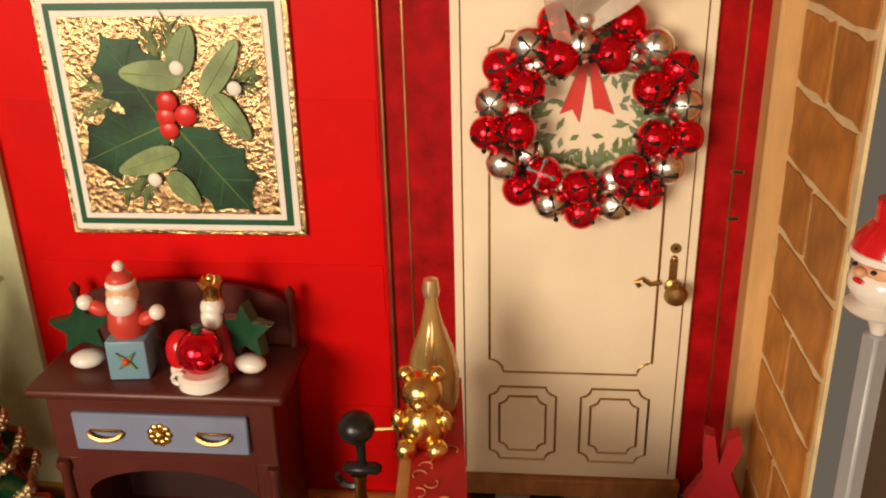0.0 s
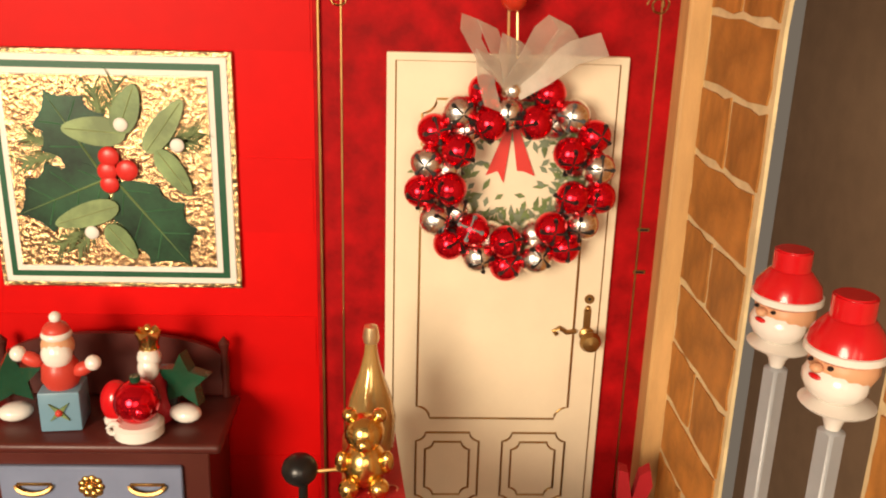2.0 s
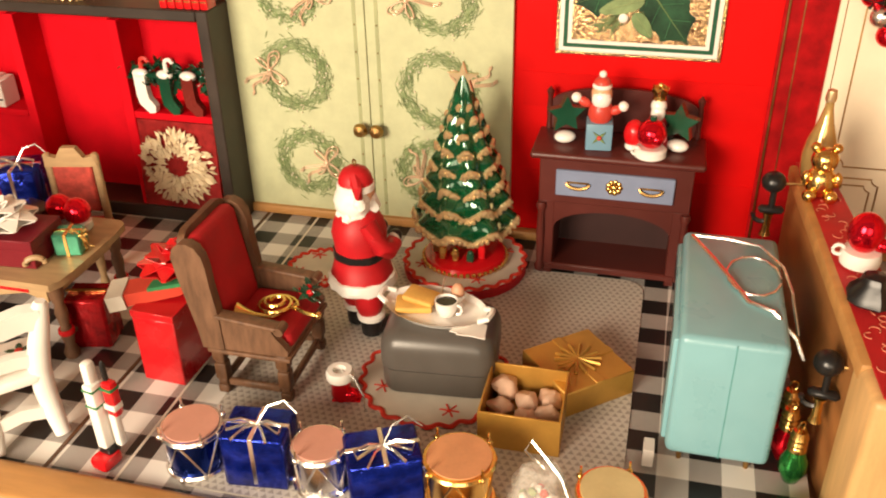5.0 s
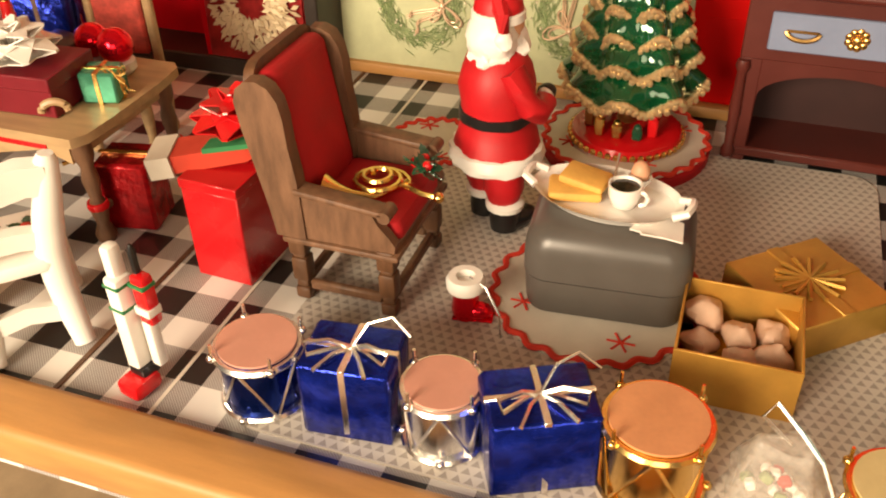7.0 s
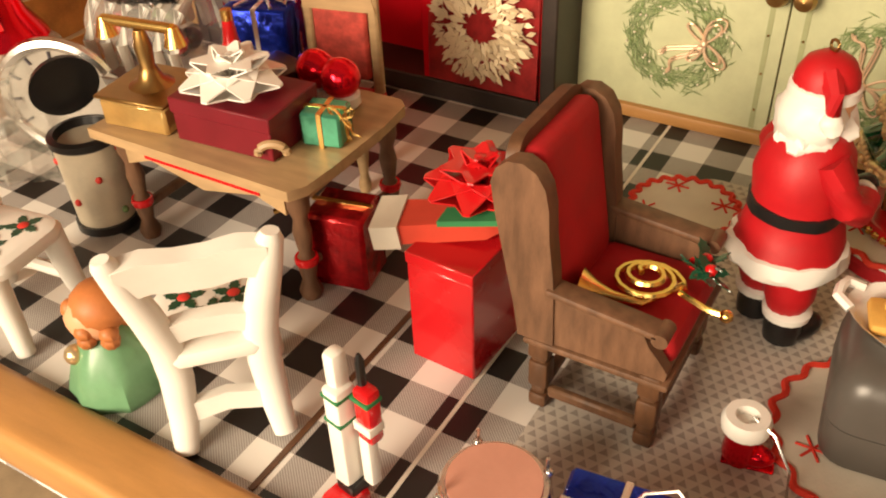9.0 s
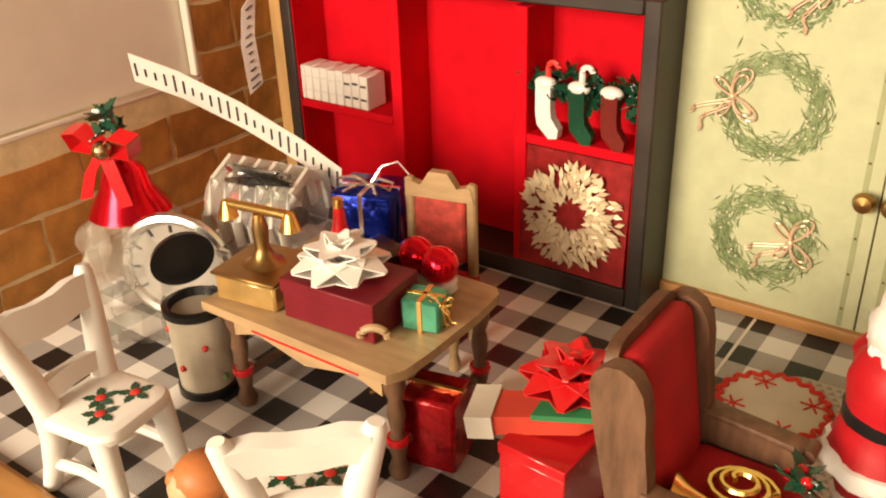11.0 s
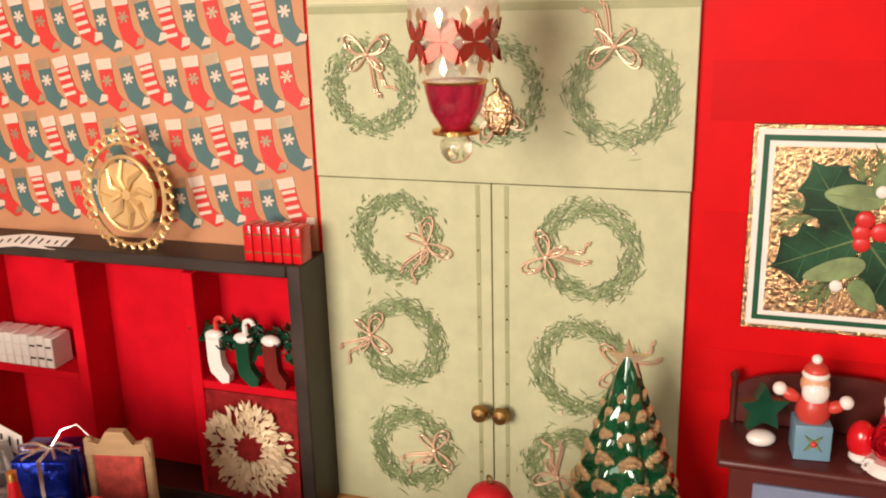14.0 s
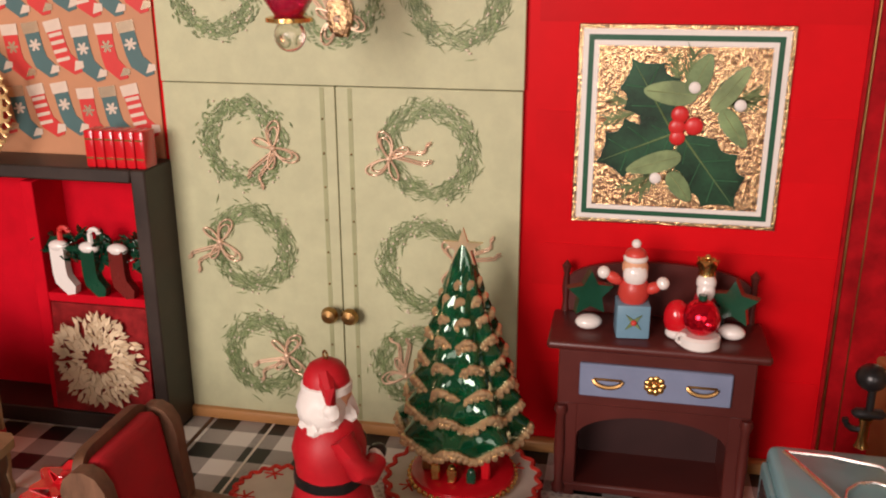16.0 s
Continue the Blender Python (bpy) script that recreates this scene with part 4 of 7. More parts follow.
b = M().ball((0, 0, 1.4), 0.85, seg=20).ball((0.2, -0.6, 1.3), 0.4, seg=12).slot(1).lathe([(0.78, 0), (0.92, 0.12), (0.92, 0.5), (0.78, 0.62)], seg=20).tube([(-0.85 + 0.22 * math.cos(t), -0.2, 0.45 + 0.22 * math.sin(t)) for t in [i * 0.6 for i in range(11)]], 0.09).slot(2).cyl((0, 0, 2.3), 0.2, 0.3, seg=12)
one("red_ornament", b, [RED_METAL, GLAZE, DARK_GREEN], "shiny red round ornament with a white cuff", "ornament", at=(-3.4, 23.75, DZ), rz=10)

# ---- christmas tree on a doily ----


def doily(name, x, y, r, z=0.0, label="round linen doily with a red scalloped edge on the floor"):
    d = thing(name, label, "doily", (x, y, z))
    part("cloth", M().cyl((0, 0, 0.05), r, 0.1, seg=48), [LINEN], d)
    part("edging", M().tube([((r - 0.05 + 0.12 * math.cos(22 * a)) * math.cos(a), (r - 0.05 + 0.12 * math.cos(22 * a)) * math.sin(a), 0.1) for a in [i * math.pi / 110 for i in range(220)]], 0.13, 5, closed=True), [RED_FELT], d, "red scalloped edging")
    for k in range(4):
        b = M()
        a = k * 1.57 + 0.5
        for j in range(6):
            t = j * math.pi / 3
            cx, cy = r * 0.72 * math.cos(a), r * 0.72 * math.sin(a)
            b.tube([(cx, cy, 0.12), (cx + 0.5 * math.cos(t), cy + 0.5 * math.sin(t), 0.12)], 0.05, 4)
        part("stitched_snowflake", b, [RED_FELT], d)
    return d


TX, TY = -14.0, 22.9
one("round_stand", M().lathe([(3.75, 0), (3.85, 0.15), (3.85, 0.55), (3.7, 0.7)], seg=40), [RED_CLOTH], "low round red stand under the tree", "stand", at=(TX, TY, 0))
doily("doily", TX, TY, 3.75, 0.7, "round linen doily with a red scalloped edge under the tree")
tree = thing("christmas_tree", "green enamel toy tree with gold bead garlands and a star", "christmas tree", (TX, TY, 0.82))
base = part("base", M().lathe([(2.5, 0), (2.6, 0.2), (2.5, 0.5), (2.3, 0.62), (1.9, 0.7), (0.5, 0.9)], seg=36), [RED_GLOSS], tree, "glossy red base")
b = M()
for i in range(44):
    a = i * 2 * math.pi / 44
    b.ball((2.58 * math.cos(a), 2.58 * math.sin(a), 0.22), 0.16, seg=6)
part("bead_rim", b, [GOLD], base, "gold beaded rim")
part("trunk", M().lathe([(0.5, 0.8), (0.4, 3.0)], seg=12), [BRASS], tree)
rng = random.Random(2)
for i, (x, y, h, m) in enumerate(((-1.0, -1.6, 0.9, GOLD), (-0.2, -1.7, 0.7, GOLD), (0.7, -1.6, 0.55, DARK_GREEN), (1.3, -1.1, 0.9, RED_GLOSS), (-1.6, -0.8, 1.0, BRASS))):
    part("tiny_toy", M().box((x, y, 0.72 + h / 2), (0.45, 0.35, h), bev=0.08).ball((x, y, 0.75 + h), 0.2, seg=8), [m], base)
TIERS = ((3.6, 2.85), (5.0, 2.5), (6.2, 2.13), (7.3, 1.78), (8.4, 1.45), (9.35, 1.14), (10.2, 0.87), (10.95, 0.62))
for k, (z0, r0) in enumerate(TIERS):
    seg = 54
    z0 -= 0.82
    amp = 0.34 - 0.02 * k
    b = M()
    wv = lambda r, z, a, j: (r * (1 + (0.09, 0.10, 0.05, 0.0, 0.0)[j] * math.cos(8 * a + k)), z + (amp * math.cos(8 * a + k) if j == 0 else 0.5 * amp * math.cos(8 * a + k) if j == 1 else 0.0))
    b.lathe([(r0, z0), (r0 * 1.03, z0 + 0.45), (r0 * 0.9, z0 + 1.0), (r0 * 0.66, z0 + 1.5), (r0 * 0.45, z0 + 1.95)], seg=seg, wave=wv)
    t = part("tier", b, [GREEN_GLASS], tree, "green enamel tier")
    b = M()
    n = int(36 + r0 * 38)
    for i in range(n):
        a = i * 2 * math.pi / n
        rr, zz = r0 * 1.03 * (1 + 0.09 * math.cos(8 * a + k)), z0 + amp * math.cos(8 * a + k)
        b.ball((rr * math.cos(a), rr * math.sin(a), zz), 0.18 * rng.uniform(0.8, 1.25), seg=6)
        if i % 2:
            b.ball((rr * 1.03 * math.cos(a), rr * 1.03 * math.sin(a), zz - rng.uniform(0.05, 0.25)), 0.16, seg=6)
    part("garland", b, [GOLD_PALE], t, "gold bead garland")
part("spire", M().lathe([(0.5, 10.6), (0.3, 11.2), (0.12, 11.5)], seg=12), [GREEN_GLASS], tree)
pts = [(0.95 * (1 if i % 2 == 0 else 0.38) * math.sin(math.pi * i / 5), 0.95 * (1 if i % 2 == 0 else 0.38) * math.cos(math.pi * i / 5)) for i in range(10)]
part("star", M().slab(pts, 0.2, Matrix.Translation((0, -0.1, 11.85)) @ WALLWARD), [GOLD_PALE], tree, "pale gold star")

# ---- standing red and white figure ----
b = M()
for x in (-0.78, 0.78):
    b.slot(2).ball((x, -0.45, 0.5), 0.74, (0.88, 1.5, 0.68)).lathe([(0.62, 0.2), (0.66, 0.7), (0.58, 1.25)], c=(x, 0.05, 0), seg=14)
    b.slot(1).lathe([(0.6, 1.15), (0.8, 1.25), (0.84, 1.5), (0.62, 1.68)], c=(x, 0.05, 0), seg=16)
    b.slot(0).lathe([(0.66, 1.6), (0.86, 2.2), (0.82, 3.0), (0.9, 3.8)], c=(x * 0.95, 0.1, 0), seg=14)
b.slot(1).lathe([(1.5, 3.2), (1.86, 3.25), (2.0, 3.55), (1.9, 3.95), (1.6, 4.05)], seg=32)
b.slot(0).lathe([(1.82, 3.9), (1.62, 4.6), (1.42, 5.25), (1.5, 5.9), (1.55, 6.6), (1.38, 7.4), (0.95, 8.0), (0.5, 8.3)], seg=26)
b.slot(2).lathe([(1.42, 5.12), (1.53, 5.17), (1.53, 5.58), (1.45, 5.63)], seg=26)
b.slot(4).box((0, -1.5, 5.38), (0.7, 0.12, 0.62), bev=0.05)
for s in (-1, 1):
    b.slot(0).tube([(s * 1.1, 0.1, 7.5), (s * 1.55, -0.05, 6.9), (s * 1.72, -0.3, 6.2), (s * 1.6, -0.9, 5.75), (s * 1.2, -1.5, 5.85)], 0.55, 12, taper=lambda t: 1.05 - 0.15 * t)
    b.slot(1).ball((s * 1.05, -1.65, 5.9), 0.46, (1, 0.6, 1)).slot(2).ball((s * 0.75, -1.9, 6.0), 0.38)
b.slot(3).ball((0, -0.2, 8.9), 0.85)
b.slot(1).ball((0, 0.3, 8.55), 1.12, (1.0, 0.86, 1.05), seg=24).ball((0, 0.4, 7.95), 1.0, (1.05, 0.75, 0.6), seg=20).ball((0, -0.6, 8.1), 0.85, (1.0, 0.7, 1.35), seg=18)
b.lathe([(0.9, 9.2), (1.06, 9.3), (1.04, 9.6), (0.86, 9.72)], seg=22).ball((-1.05, 0.45, 8.85), 0.36, seg=12)
b.slot(0).lathe([(0.98, 9.55), (0.92, 9.95), (0.7, 10.35), (0.32, 10.58), (0, 10.62)], seg=20).tube([(-0.4, 0.3, 10.1), (-0.9, 0.45, 9.7), (-1.05, 0.45, 9.1)], 0.34, 8, taper=lambda t: 1.1 - 0.5 * t)
b.slot(4).tube([(0.17 * math.cos(t), 0.0, 10.78 + 0.17 * math.sin(t)) for t in [i * 0.63 for i in range(11)]], 0.05)
b.lumpy(0.22, 2.6, 3.15, 4.1).lumpy(0.30, 2.4, 7.5, 9.0).lumpy(0.12, 1.2, 4.2, 7.4)
bmesh.ops.scale(b.b, vec=(0.96, 0.96, 0.96), verts=b.b.verts)
one("standing_figurine", b, [mat("figure_coat_red", (0.46, 0.007, 0.012), 0.5, var=0.2, bump=0.3), WHITE, BLACK, SKIN, BRASS], "standing red and white winter figurine with black belt", "figurine", at=(-18.05, 15.3, 0.08), rz=140)

# ---- rug, doilies ----
out = []
for cx, cy, a0 in ((-4.2, 22.3, 0), (-22.0, 22.3, 90), (-22.0, 3.0, 180), (-4.2, 3.0, 270)):
    out += arc((cx, cy), 1.3, a0, a0 + 90, 6)
one("rug", M().slab(out, 0.08), [RUGM], "grey rectangular mat with small dark triangles on the floor", "rug")
doily("doily", -13.0, 11.7, 3.9, 0.08, "round linen doily with a red scalloped edge under the grey case")
doily("doily", -22.8, 20.8, 2.2, 0.08, "small round linen doily behind the armchair")

# ---- grey case with breakfast tray ----
case = thing("case", "dark grey rounded plastic case standing on a doily", "case", (-12.75, 12.2, 0.2), 5)
part("lower_shell", M().loft(5.8, 4.3, 0.9, ((0.35, 0.0), (0.12, 0.06), (0.06, 0.3), (0.0, 1.5))), [GREY_CASE], case)
part("seam", M().loft(5.75, 4.25, 0.9, ((0.05, 1.45), (0.05, 1.62))), [BLACK], case)
part("lid", M().loft(5.9, 4.4, 0.95, ((0.0, 1.58), (0.0, 2.5), (0.05, 2.85), (0.17, 3.15), (0.38, 3.4), (0.7, 3.57), (1.2, 3.64), (1.8, 3.66))), [GREY_CASE], case)
CT = 3.86
tray = thing("tray", "white glazed oval tray with scalloped rim on the grey case", "tray", (-13.1, 12.4, CT), -8)
b = M().lathe([(0, 0.0), (2.0, 0.0), (2.35, 0.35), (2.45, 0.38), (2.1, 0.12), (0, 0.08)], seg=32)
bmesh.ops.scale(b.b, vec=(1.12, 0.72, 1), verts=b.b.verts)
part("dish", b, [GLAZE], tray)
for s in (-1, 1):
    part("handle", M().tube([(s * 2.5, -0.6, 0.35), (s * 2.95, -0.4, 0.5), (s * 3.0, 0, 0.55), (s * 2.95, 0.4, 0.5), (s * 2.5, 0.6, 0.35)], 0.16, 6), [GLAZE], tray)
one("toast", M().box((-1.05, -0.1, 0.0), (1.9, 1.4, 0.4), bev=0.16, seg=2, rot=(0, 0, 12)).box((-0.75, 0.25, 0.3), (1.7, 1.3, 0.35), bev=0.15, seg=2, rot=(0, 6, -10)), [TOAST], "golden slices of toast on the tray", "toast", at=(-13.2, 12.5, CT + 0.3))
cup = thing("cup", "white cup of black coffee on the tray", "cup", (-12.45, 12.1, CT + 0.1))
part("bowl", M().lathe([(0.3, 0), (0.45, 0.1), (0.58, 0.5), (0.6, 0.9), (0.54, 0.9), (0.5, 0.6), (0, 0.6)], seg=20), [GLAZE], cup)
part("coffee", M().cyl((0, 0, 0.76), 0.53, 0.04), [COFFEE], cup, "black coffee")
part("handle", M().tube([(0.55 + 0.26 * math.sin(t), -0.1, 0.45 + 0.27 * math.cos(t)) for t in [i * 0.32 for i in range(11)]], 0.08, 6), [GLAZE], cup)
egg = thing("egg_cup", "boiled egg in a white egg cup on the tray", "egg cup", (-12.1, 13.1, CT + 0.1))
part("cup", M().lathe([(0.3, 0), (0.16, 0.2), (0.4, 0.55), (0.42, 0.7), (0.3, 0.6), (0, 0.5)], seg=16), [GLAZE], egg)
part("egg", M().ball((0, 0, 0.85), 0.34, (1, 1, 1.3)), [mat("egg_shell", (0.62, 0.33, 0.20), 0.5)], egg, "brown egg")
one("spoon", M().tube([(0, 0, 0), (0.5, 0.6, 0.5), (0.8, 1.0, 0.7)], 0.05, 5).ball((0, 0, 0), 0.18, (1, 0.7, 0.4)), [SILVER], "small silver spoon on the tray", "spoon", at=(-13.0, 12.8, CT + 0.3), rz=40)
b = M().slab([(0, 0), (1.8, 0.2), (1.5, 1.3), (0.3, 1.4)], 0.06, pose(-0.6, -0.6, 0.02, 0, 4, -10)).slab([(0, 0), (1.5, 0.1), (1.1, 1.2), (0.4, 0.9)], 0.06, pose(-0.2, -0.9, 0.1, -18, 12, 15))
one("napkin", b, [PAPER], "folded white napkin hanging over the case", "napkin", at=(-11.4, 11.4, CT))

# ---- gold box, lid ----
gb = thing("gift_box", "open square gold card box filled with pale lumps", "box", (-7.9, 9.2, 0.08), 1)
for c, s in (((0, -1.9, 1.05), (3.9, 0.1, 2.1)), ((0, 1.9, 1.05), (3.9, 0.1, 2.1)), ((-1.9, 0, 1.05), (0.1, 3.7, 2.1)), ((1.9, 0, 1.05), (0.1, 3.7, 2.1)), ((0, 0, 0.05), (3.7, 3.7, 0.1))):
    part("side" if s[2] > 1 else "bottom", M().box(c, s, bev=0.02), [GOLD_PAPER], gb)
rng = random.Random(6)
for i, (x, y, z, r) in enumerate(((-1.1, 1.2, 1.2, 0.65), (-1.2, 0.0, 0.9, 0.6), (0.0, 0.6, 1.0, 0.6), (1.1, 1.0, 0.9, 0.6), (1.1, -0.2, 0.95, 0.62), (0.2, -0.7, 0.9, 0.65), (-0.9, -1.1, 0.75, 0.6), (1.0, -1.2, 0.75, 0.6))):
    b = M().ball((0, 0, 0), r, (1.15, 0.9, 0.8), seg=14)
    for v in b.b.verts:
        v.co *= 1 + 0.5 * noise.noise(v.co * 2.0 + Vector((i * 3, 0, 0)))
    one("lump", b, [POTATO], "pale pinkish-brown lump inside the gold box", "lump", at=(-7.9 + x, 9.2 + y, 0.08 + z), rz=i * 50, group="lumps in the gold box")
lid = thing("gold_cover", "square gold card cover with an embossed bow lying on the mat", "box", (-5.8, 13.0, 0.08), 41)
part("top", M().box((0, 0, 1.42), (4.1, 4.1, 0.12), bev=0.04), [GOLD_PAPER], lid)
for c, s in (((0, -2.0, 0.7), (4.1, 0.1, 1.4)), ((0, 2.0, 0.7), (4.1, 0.1, 1.4)), ((-2.0, 0, 0.7), (0.1, 4.0, 1.4)), ((2.0, 0, 0.7), (0.1, 4.0, 1.4))):
    part("side", M().box(c, s, bev=0.02), [GOLD_PAPER], lid)
part("embossed_ribbon", M().box((0, 0, 1.5), (0.5, 4.1, 0.08), bev=0.02).box((0, 0, 1.5), (4.1, 0.5, 0.08), bev=0.02), [GOLD_PAPER], lid)
for i in range(14):
    a = i * 2 * math.pi / 14
    part("embossed_loop", M().tube([(0, 0, 1.55), (1.2 * math.cos(a), 1.2 * math.sin(a), 1.56)], 0.09, 5), [GOLD_PAPER], lid)

# ---- boot ornament ----
boot = thing("boot_ornament", "small shiny red boot ornament with a white fluffy cuff", "ornament", (-17.3, 9.1, 0.08), 10)
boot.scale = (0.78, 0.78, 0.78)
b = M().lathe([(0.62, 0.1), (0.68, 0.5), (0.6, 1.2), (0.58, 1.7)], seg=18).ball((0.55, -0.1, 0.45), 0.55, (1.35, 0.9, 0.8)).box((0.35, -0.05, 0.07), (1.9, 0.9, 0.14), bev=0.05)
part("boot", b, [RED_METAL], boot)
part("cuff", M().lathe([(0.55, 1.6), (0.88, 1.7), (0.92, 2.1), (0.8, 2.35), (0.45, 2.35), (0.4, 2.0), (0, 2.0)], seg=20), [WHITE], boot, "white cuff")
part("cord", M().tube([(0.2, 0, 2.3), (1.0, -0.6, 2.2), (1.7, -1.2, 1.2), (1.8, -1.6, 0.2)], 0.06, 5), [SILVER], boot)

# ---- winged armchair facing the tree ----
chair = thing("armchair", "carved dark wood winged armchair with red cushions", "armchair", (-21.7, 10.65, 0.08), 0)
for x in (-1.7, 1.75):
    for y in (-2.25, 2.25):
        b = M()
        for w, z0, z1 in ((0.62, 0.0, 0.55), (0.5, 0.5, 0.9), (0.66, 0.85, 1.9), (0.52, 1.85, 2.1), (0.7, 2.05, 2.95)):
            b.box((x, y, (z0 + z1) / 2), (w, w, z1 - z0), bev=0.13, seg=2)
        part("leg", b, [DARK_WOOD], chair)
for y in (-2.25, 2.25):
    part("stretcher", M().box((0.02, y, 0.62), (2.9, 0.3, 0.42), bev=0.08), [WORN_WOOD], chair)
part("stretcher", M().box((1.75, 0, 0.62), (0.3, 3.9, 0.42), bev=0.08), [WORN_WOOD], chair)
part("stretcher", M().box((-1.7, 0, 0.62), (0.3, 3.9, 0.42), bev=0.08), [WORN_WOOD], chair)
part("seat_frame", M().box((0.05, 0, 2.72), (4.5, 5.3, 0.26), bev=0.1, seg=2).box((0.05, 0, 2.98), (4.2, 5.0, 0.34), bev=0.06), [WORN_WOOD], chair)
part("seat_cushion", M().loft(3.7, 4.1, 0.4, ((0.1, 3.0), (0.0, 3.2), (0.0, 3.5), (0.15, 3.75), (0.5, 3.85)), Matrix.Translation((0.35, 0, 0))), [RED_CLOTH], chair, "red cloth seat")
LEAN = pose(-2.15, 0, 3.0, 0, -9, 0) @ Matrix.Rotation(radians(90), 4, "Z") @ Matrix.Rotation(radians(90), 4, "X")
b = M().slab([(-2.2, 0), (2.2, 0), (2.25, 5.4)] + [(2.25 - 0.9 + 0.9 * math.cos(radians(a)), 5.4 + 0.75 * math.sin(radians(a))) for a in range(15, 91, 15)] + [(-2.25 + 0.9 - 0.9 * math.cos(radians(a)), 5.4 + 0.75 * math.sin(radians(a))) for a in range(90, 14, -15)] + [(-2.25, 5.4)], 0.4, LEAN)
part("backrest", b, [DARK_WOOD], chair)
b = M().loft(4.1, 5.5, 0.5, ((0.0, 0.0), (0.0, 0.35), (0.12, 0.55), (0.4, 0.66)), LEAN @ Matrix.Translation((0, 3.05, 0.38)))
part("back_cushion", b, [RED_CLOTH], chair, "red cloth back")
for s in (-1, 1):
    wing = [(-2.35, 2.9), (-1.2, 2.9), (-1.25, 4.6), (-1.3, 5.4), (-1.45, 6.6), (-1.5, 7.6), (-1.62, 8.2), (-1.9, 8.65), (-2.3, 8.85), (-2.75, 8.8), (-3.1, 8.5), (-3.25, 8.05), (-3.1, 7.0), (-2.8, 5.5), (-2.5, 4.0)]
    part("wing", M().slab(wing, 0.6, Matrix.Translation((0, s * 2.35 + 0.3, 0)) @ WALLWARD), [WORN_WOOD], chair, "worn carved side wing")
    side = [(-1.3, 2.9), (2.15, 2.95), (2.2, 3.25), (1.95, 3.6), (1.6, 4.0), (1.4, 4.4), (-1.3, 4.75)]
    part("side_panel", M().slab(side, 0.42, Matrix.Translation((0, s * 2.35 + 0.21, 0)) @ WALLWARD), [WORN_WOOD], chair)
    part("armrest", M().box((0.2, s * 2.38, 4.72), (3.4, 0.75, 0.26), rot=(0, 5.5, 0), bev=0.1, seg=2).cyl((1.9, s * 2.38, 4.5), 0.24, 0.75, rot=(90, 0, 0), seg=12), [WORN_WOOD], chair, "worn flat armrest")
horn = thing("french_horn", "small brass french horn with holly lying on the armchair", "french horn", (-21.1, 10.7, 3.55), 8)
pts = [(1.1 * math.cos(t * 0.42) * (1 - 0.02 * t), 1.0 * math.sin(t * 0.42) * (1 - 0.02 * t), 0.55 + 0.012 * t) for t in range(40)]
part("coil", M().tube(pts, 0.11, 6), [GOLD], horn)
part("bell", M().tube([(1.0, 0.2, 0.6), (0, -0.9, 0.5), (-0.8, -1.0, 0.6), (-1.3, -1.0, 0.65), (-1.8, -1.0, 0.7)], 0.6, 12, taper=lambda t: 0.2 + 0.8 * t ** 3), [GOLD], horn)
part("mouthpiece", M().tube([(1.0, -0.3, 0.7), (1.8, -0.9, 0.8), (2.3, -1.0, 0.8)], 0.1, 6).ball((2.4, -1.0, 0.8), 0.2), [GOLD], horn)
rng = random.Random(9)
for i in range(16):
    part("holly_leaf", M().slab(holly_leaf(0.8, 0.4), 0.04, pose(1.4 + rng.uniform(-0.4, 0.4), 0.7 + rng.uniform(-0.5, 0.5), 0.85 + rng.uniform(0, 0.4), rng.uniform(-40, 40), rng.uniform(-40, 40), rng.uniform(0, 360))), [DARK_GREEN], horn)
for x, y in ((1.2, 0.6), (1.5, 0.9), (1.7, 0.4)):
    part("berry", M().ball((x, y, 1.2), 0.2, seg=8), [RED_GLOSS], horn)

# ---- red box with stocking and bow ----
rbx = thing("red_box", "plain glossy red box standing on the gingham floor", "box", (-26.8, 10.4, 0), -3)
part("body", M().box((0, 0, 2.0), (2.44, 4.24, 4.0), bev=0.05), [mat("red_lacquer", (0.50, 0.008, 0.012), 0.25, var=0.06, bump=0.02, coat=0.5)], rbx)
part("lid", M().box((0, 0, 4.2), (2.52, 4.32, 0.42), bev=0.04), [MATS["red_lacquer"]], rbx)
st = thing("stocking", "small red felt stocking with white cuff on the red box", "stocking", (-27.4, 10.0, 4.42), 20)
out = [(-1.7, -0.8), (1.2, -0.7), (2.0, 0.0), (2.0, 0.9), (1.3, 1.1), (0.8, 0.6), (-1.7, 0.75)]
part("foot", M().slab(out, 0.7, pose(0, 0, 0.05, 0, -8, 0)), [mat("orange_red_felt", (0.62, 0.06, 0.03), 0.8, bump=0.3)], st)
part("cuff", M().slab([(-2.4, -0.95), (-1.5, -0.95), (-1.5, 0.9), (-2.4, 0.9)], 0.85, pose(0, 0, -0.02, 0, -8, 0)), [LINEN], st, "cream cuff")
part("trim", M().slab([(-0.4, -0.9), (1.6, -0.9), (1.8, -0.2), (-0.2, -0.1)], 0.2, pose(0.1, 0, 0.75, 0, -6, 0)), [mat("green_felt", (0.03, 0.20, 0.07), 0.8)], st, "green felt trim")


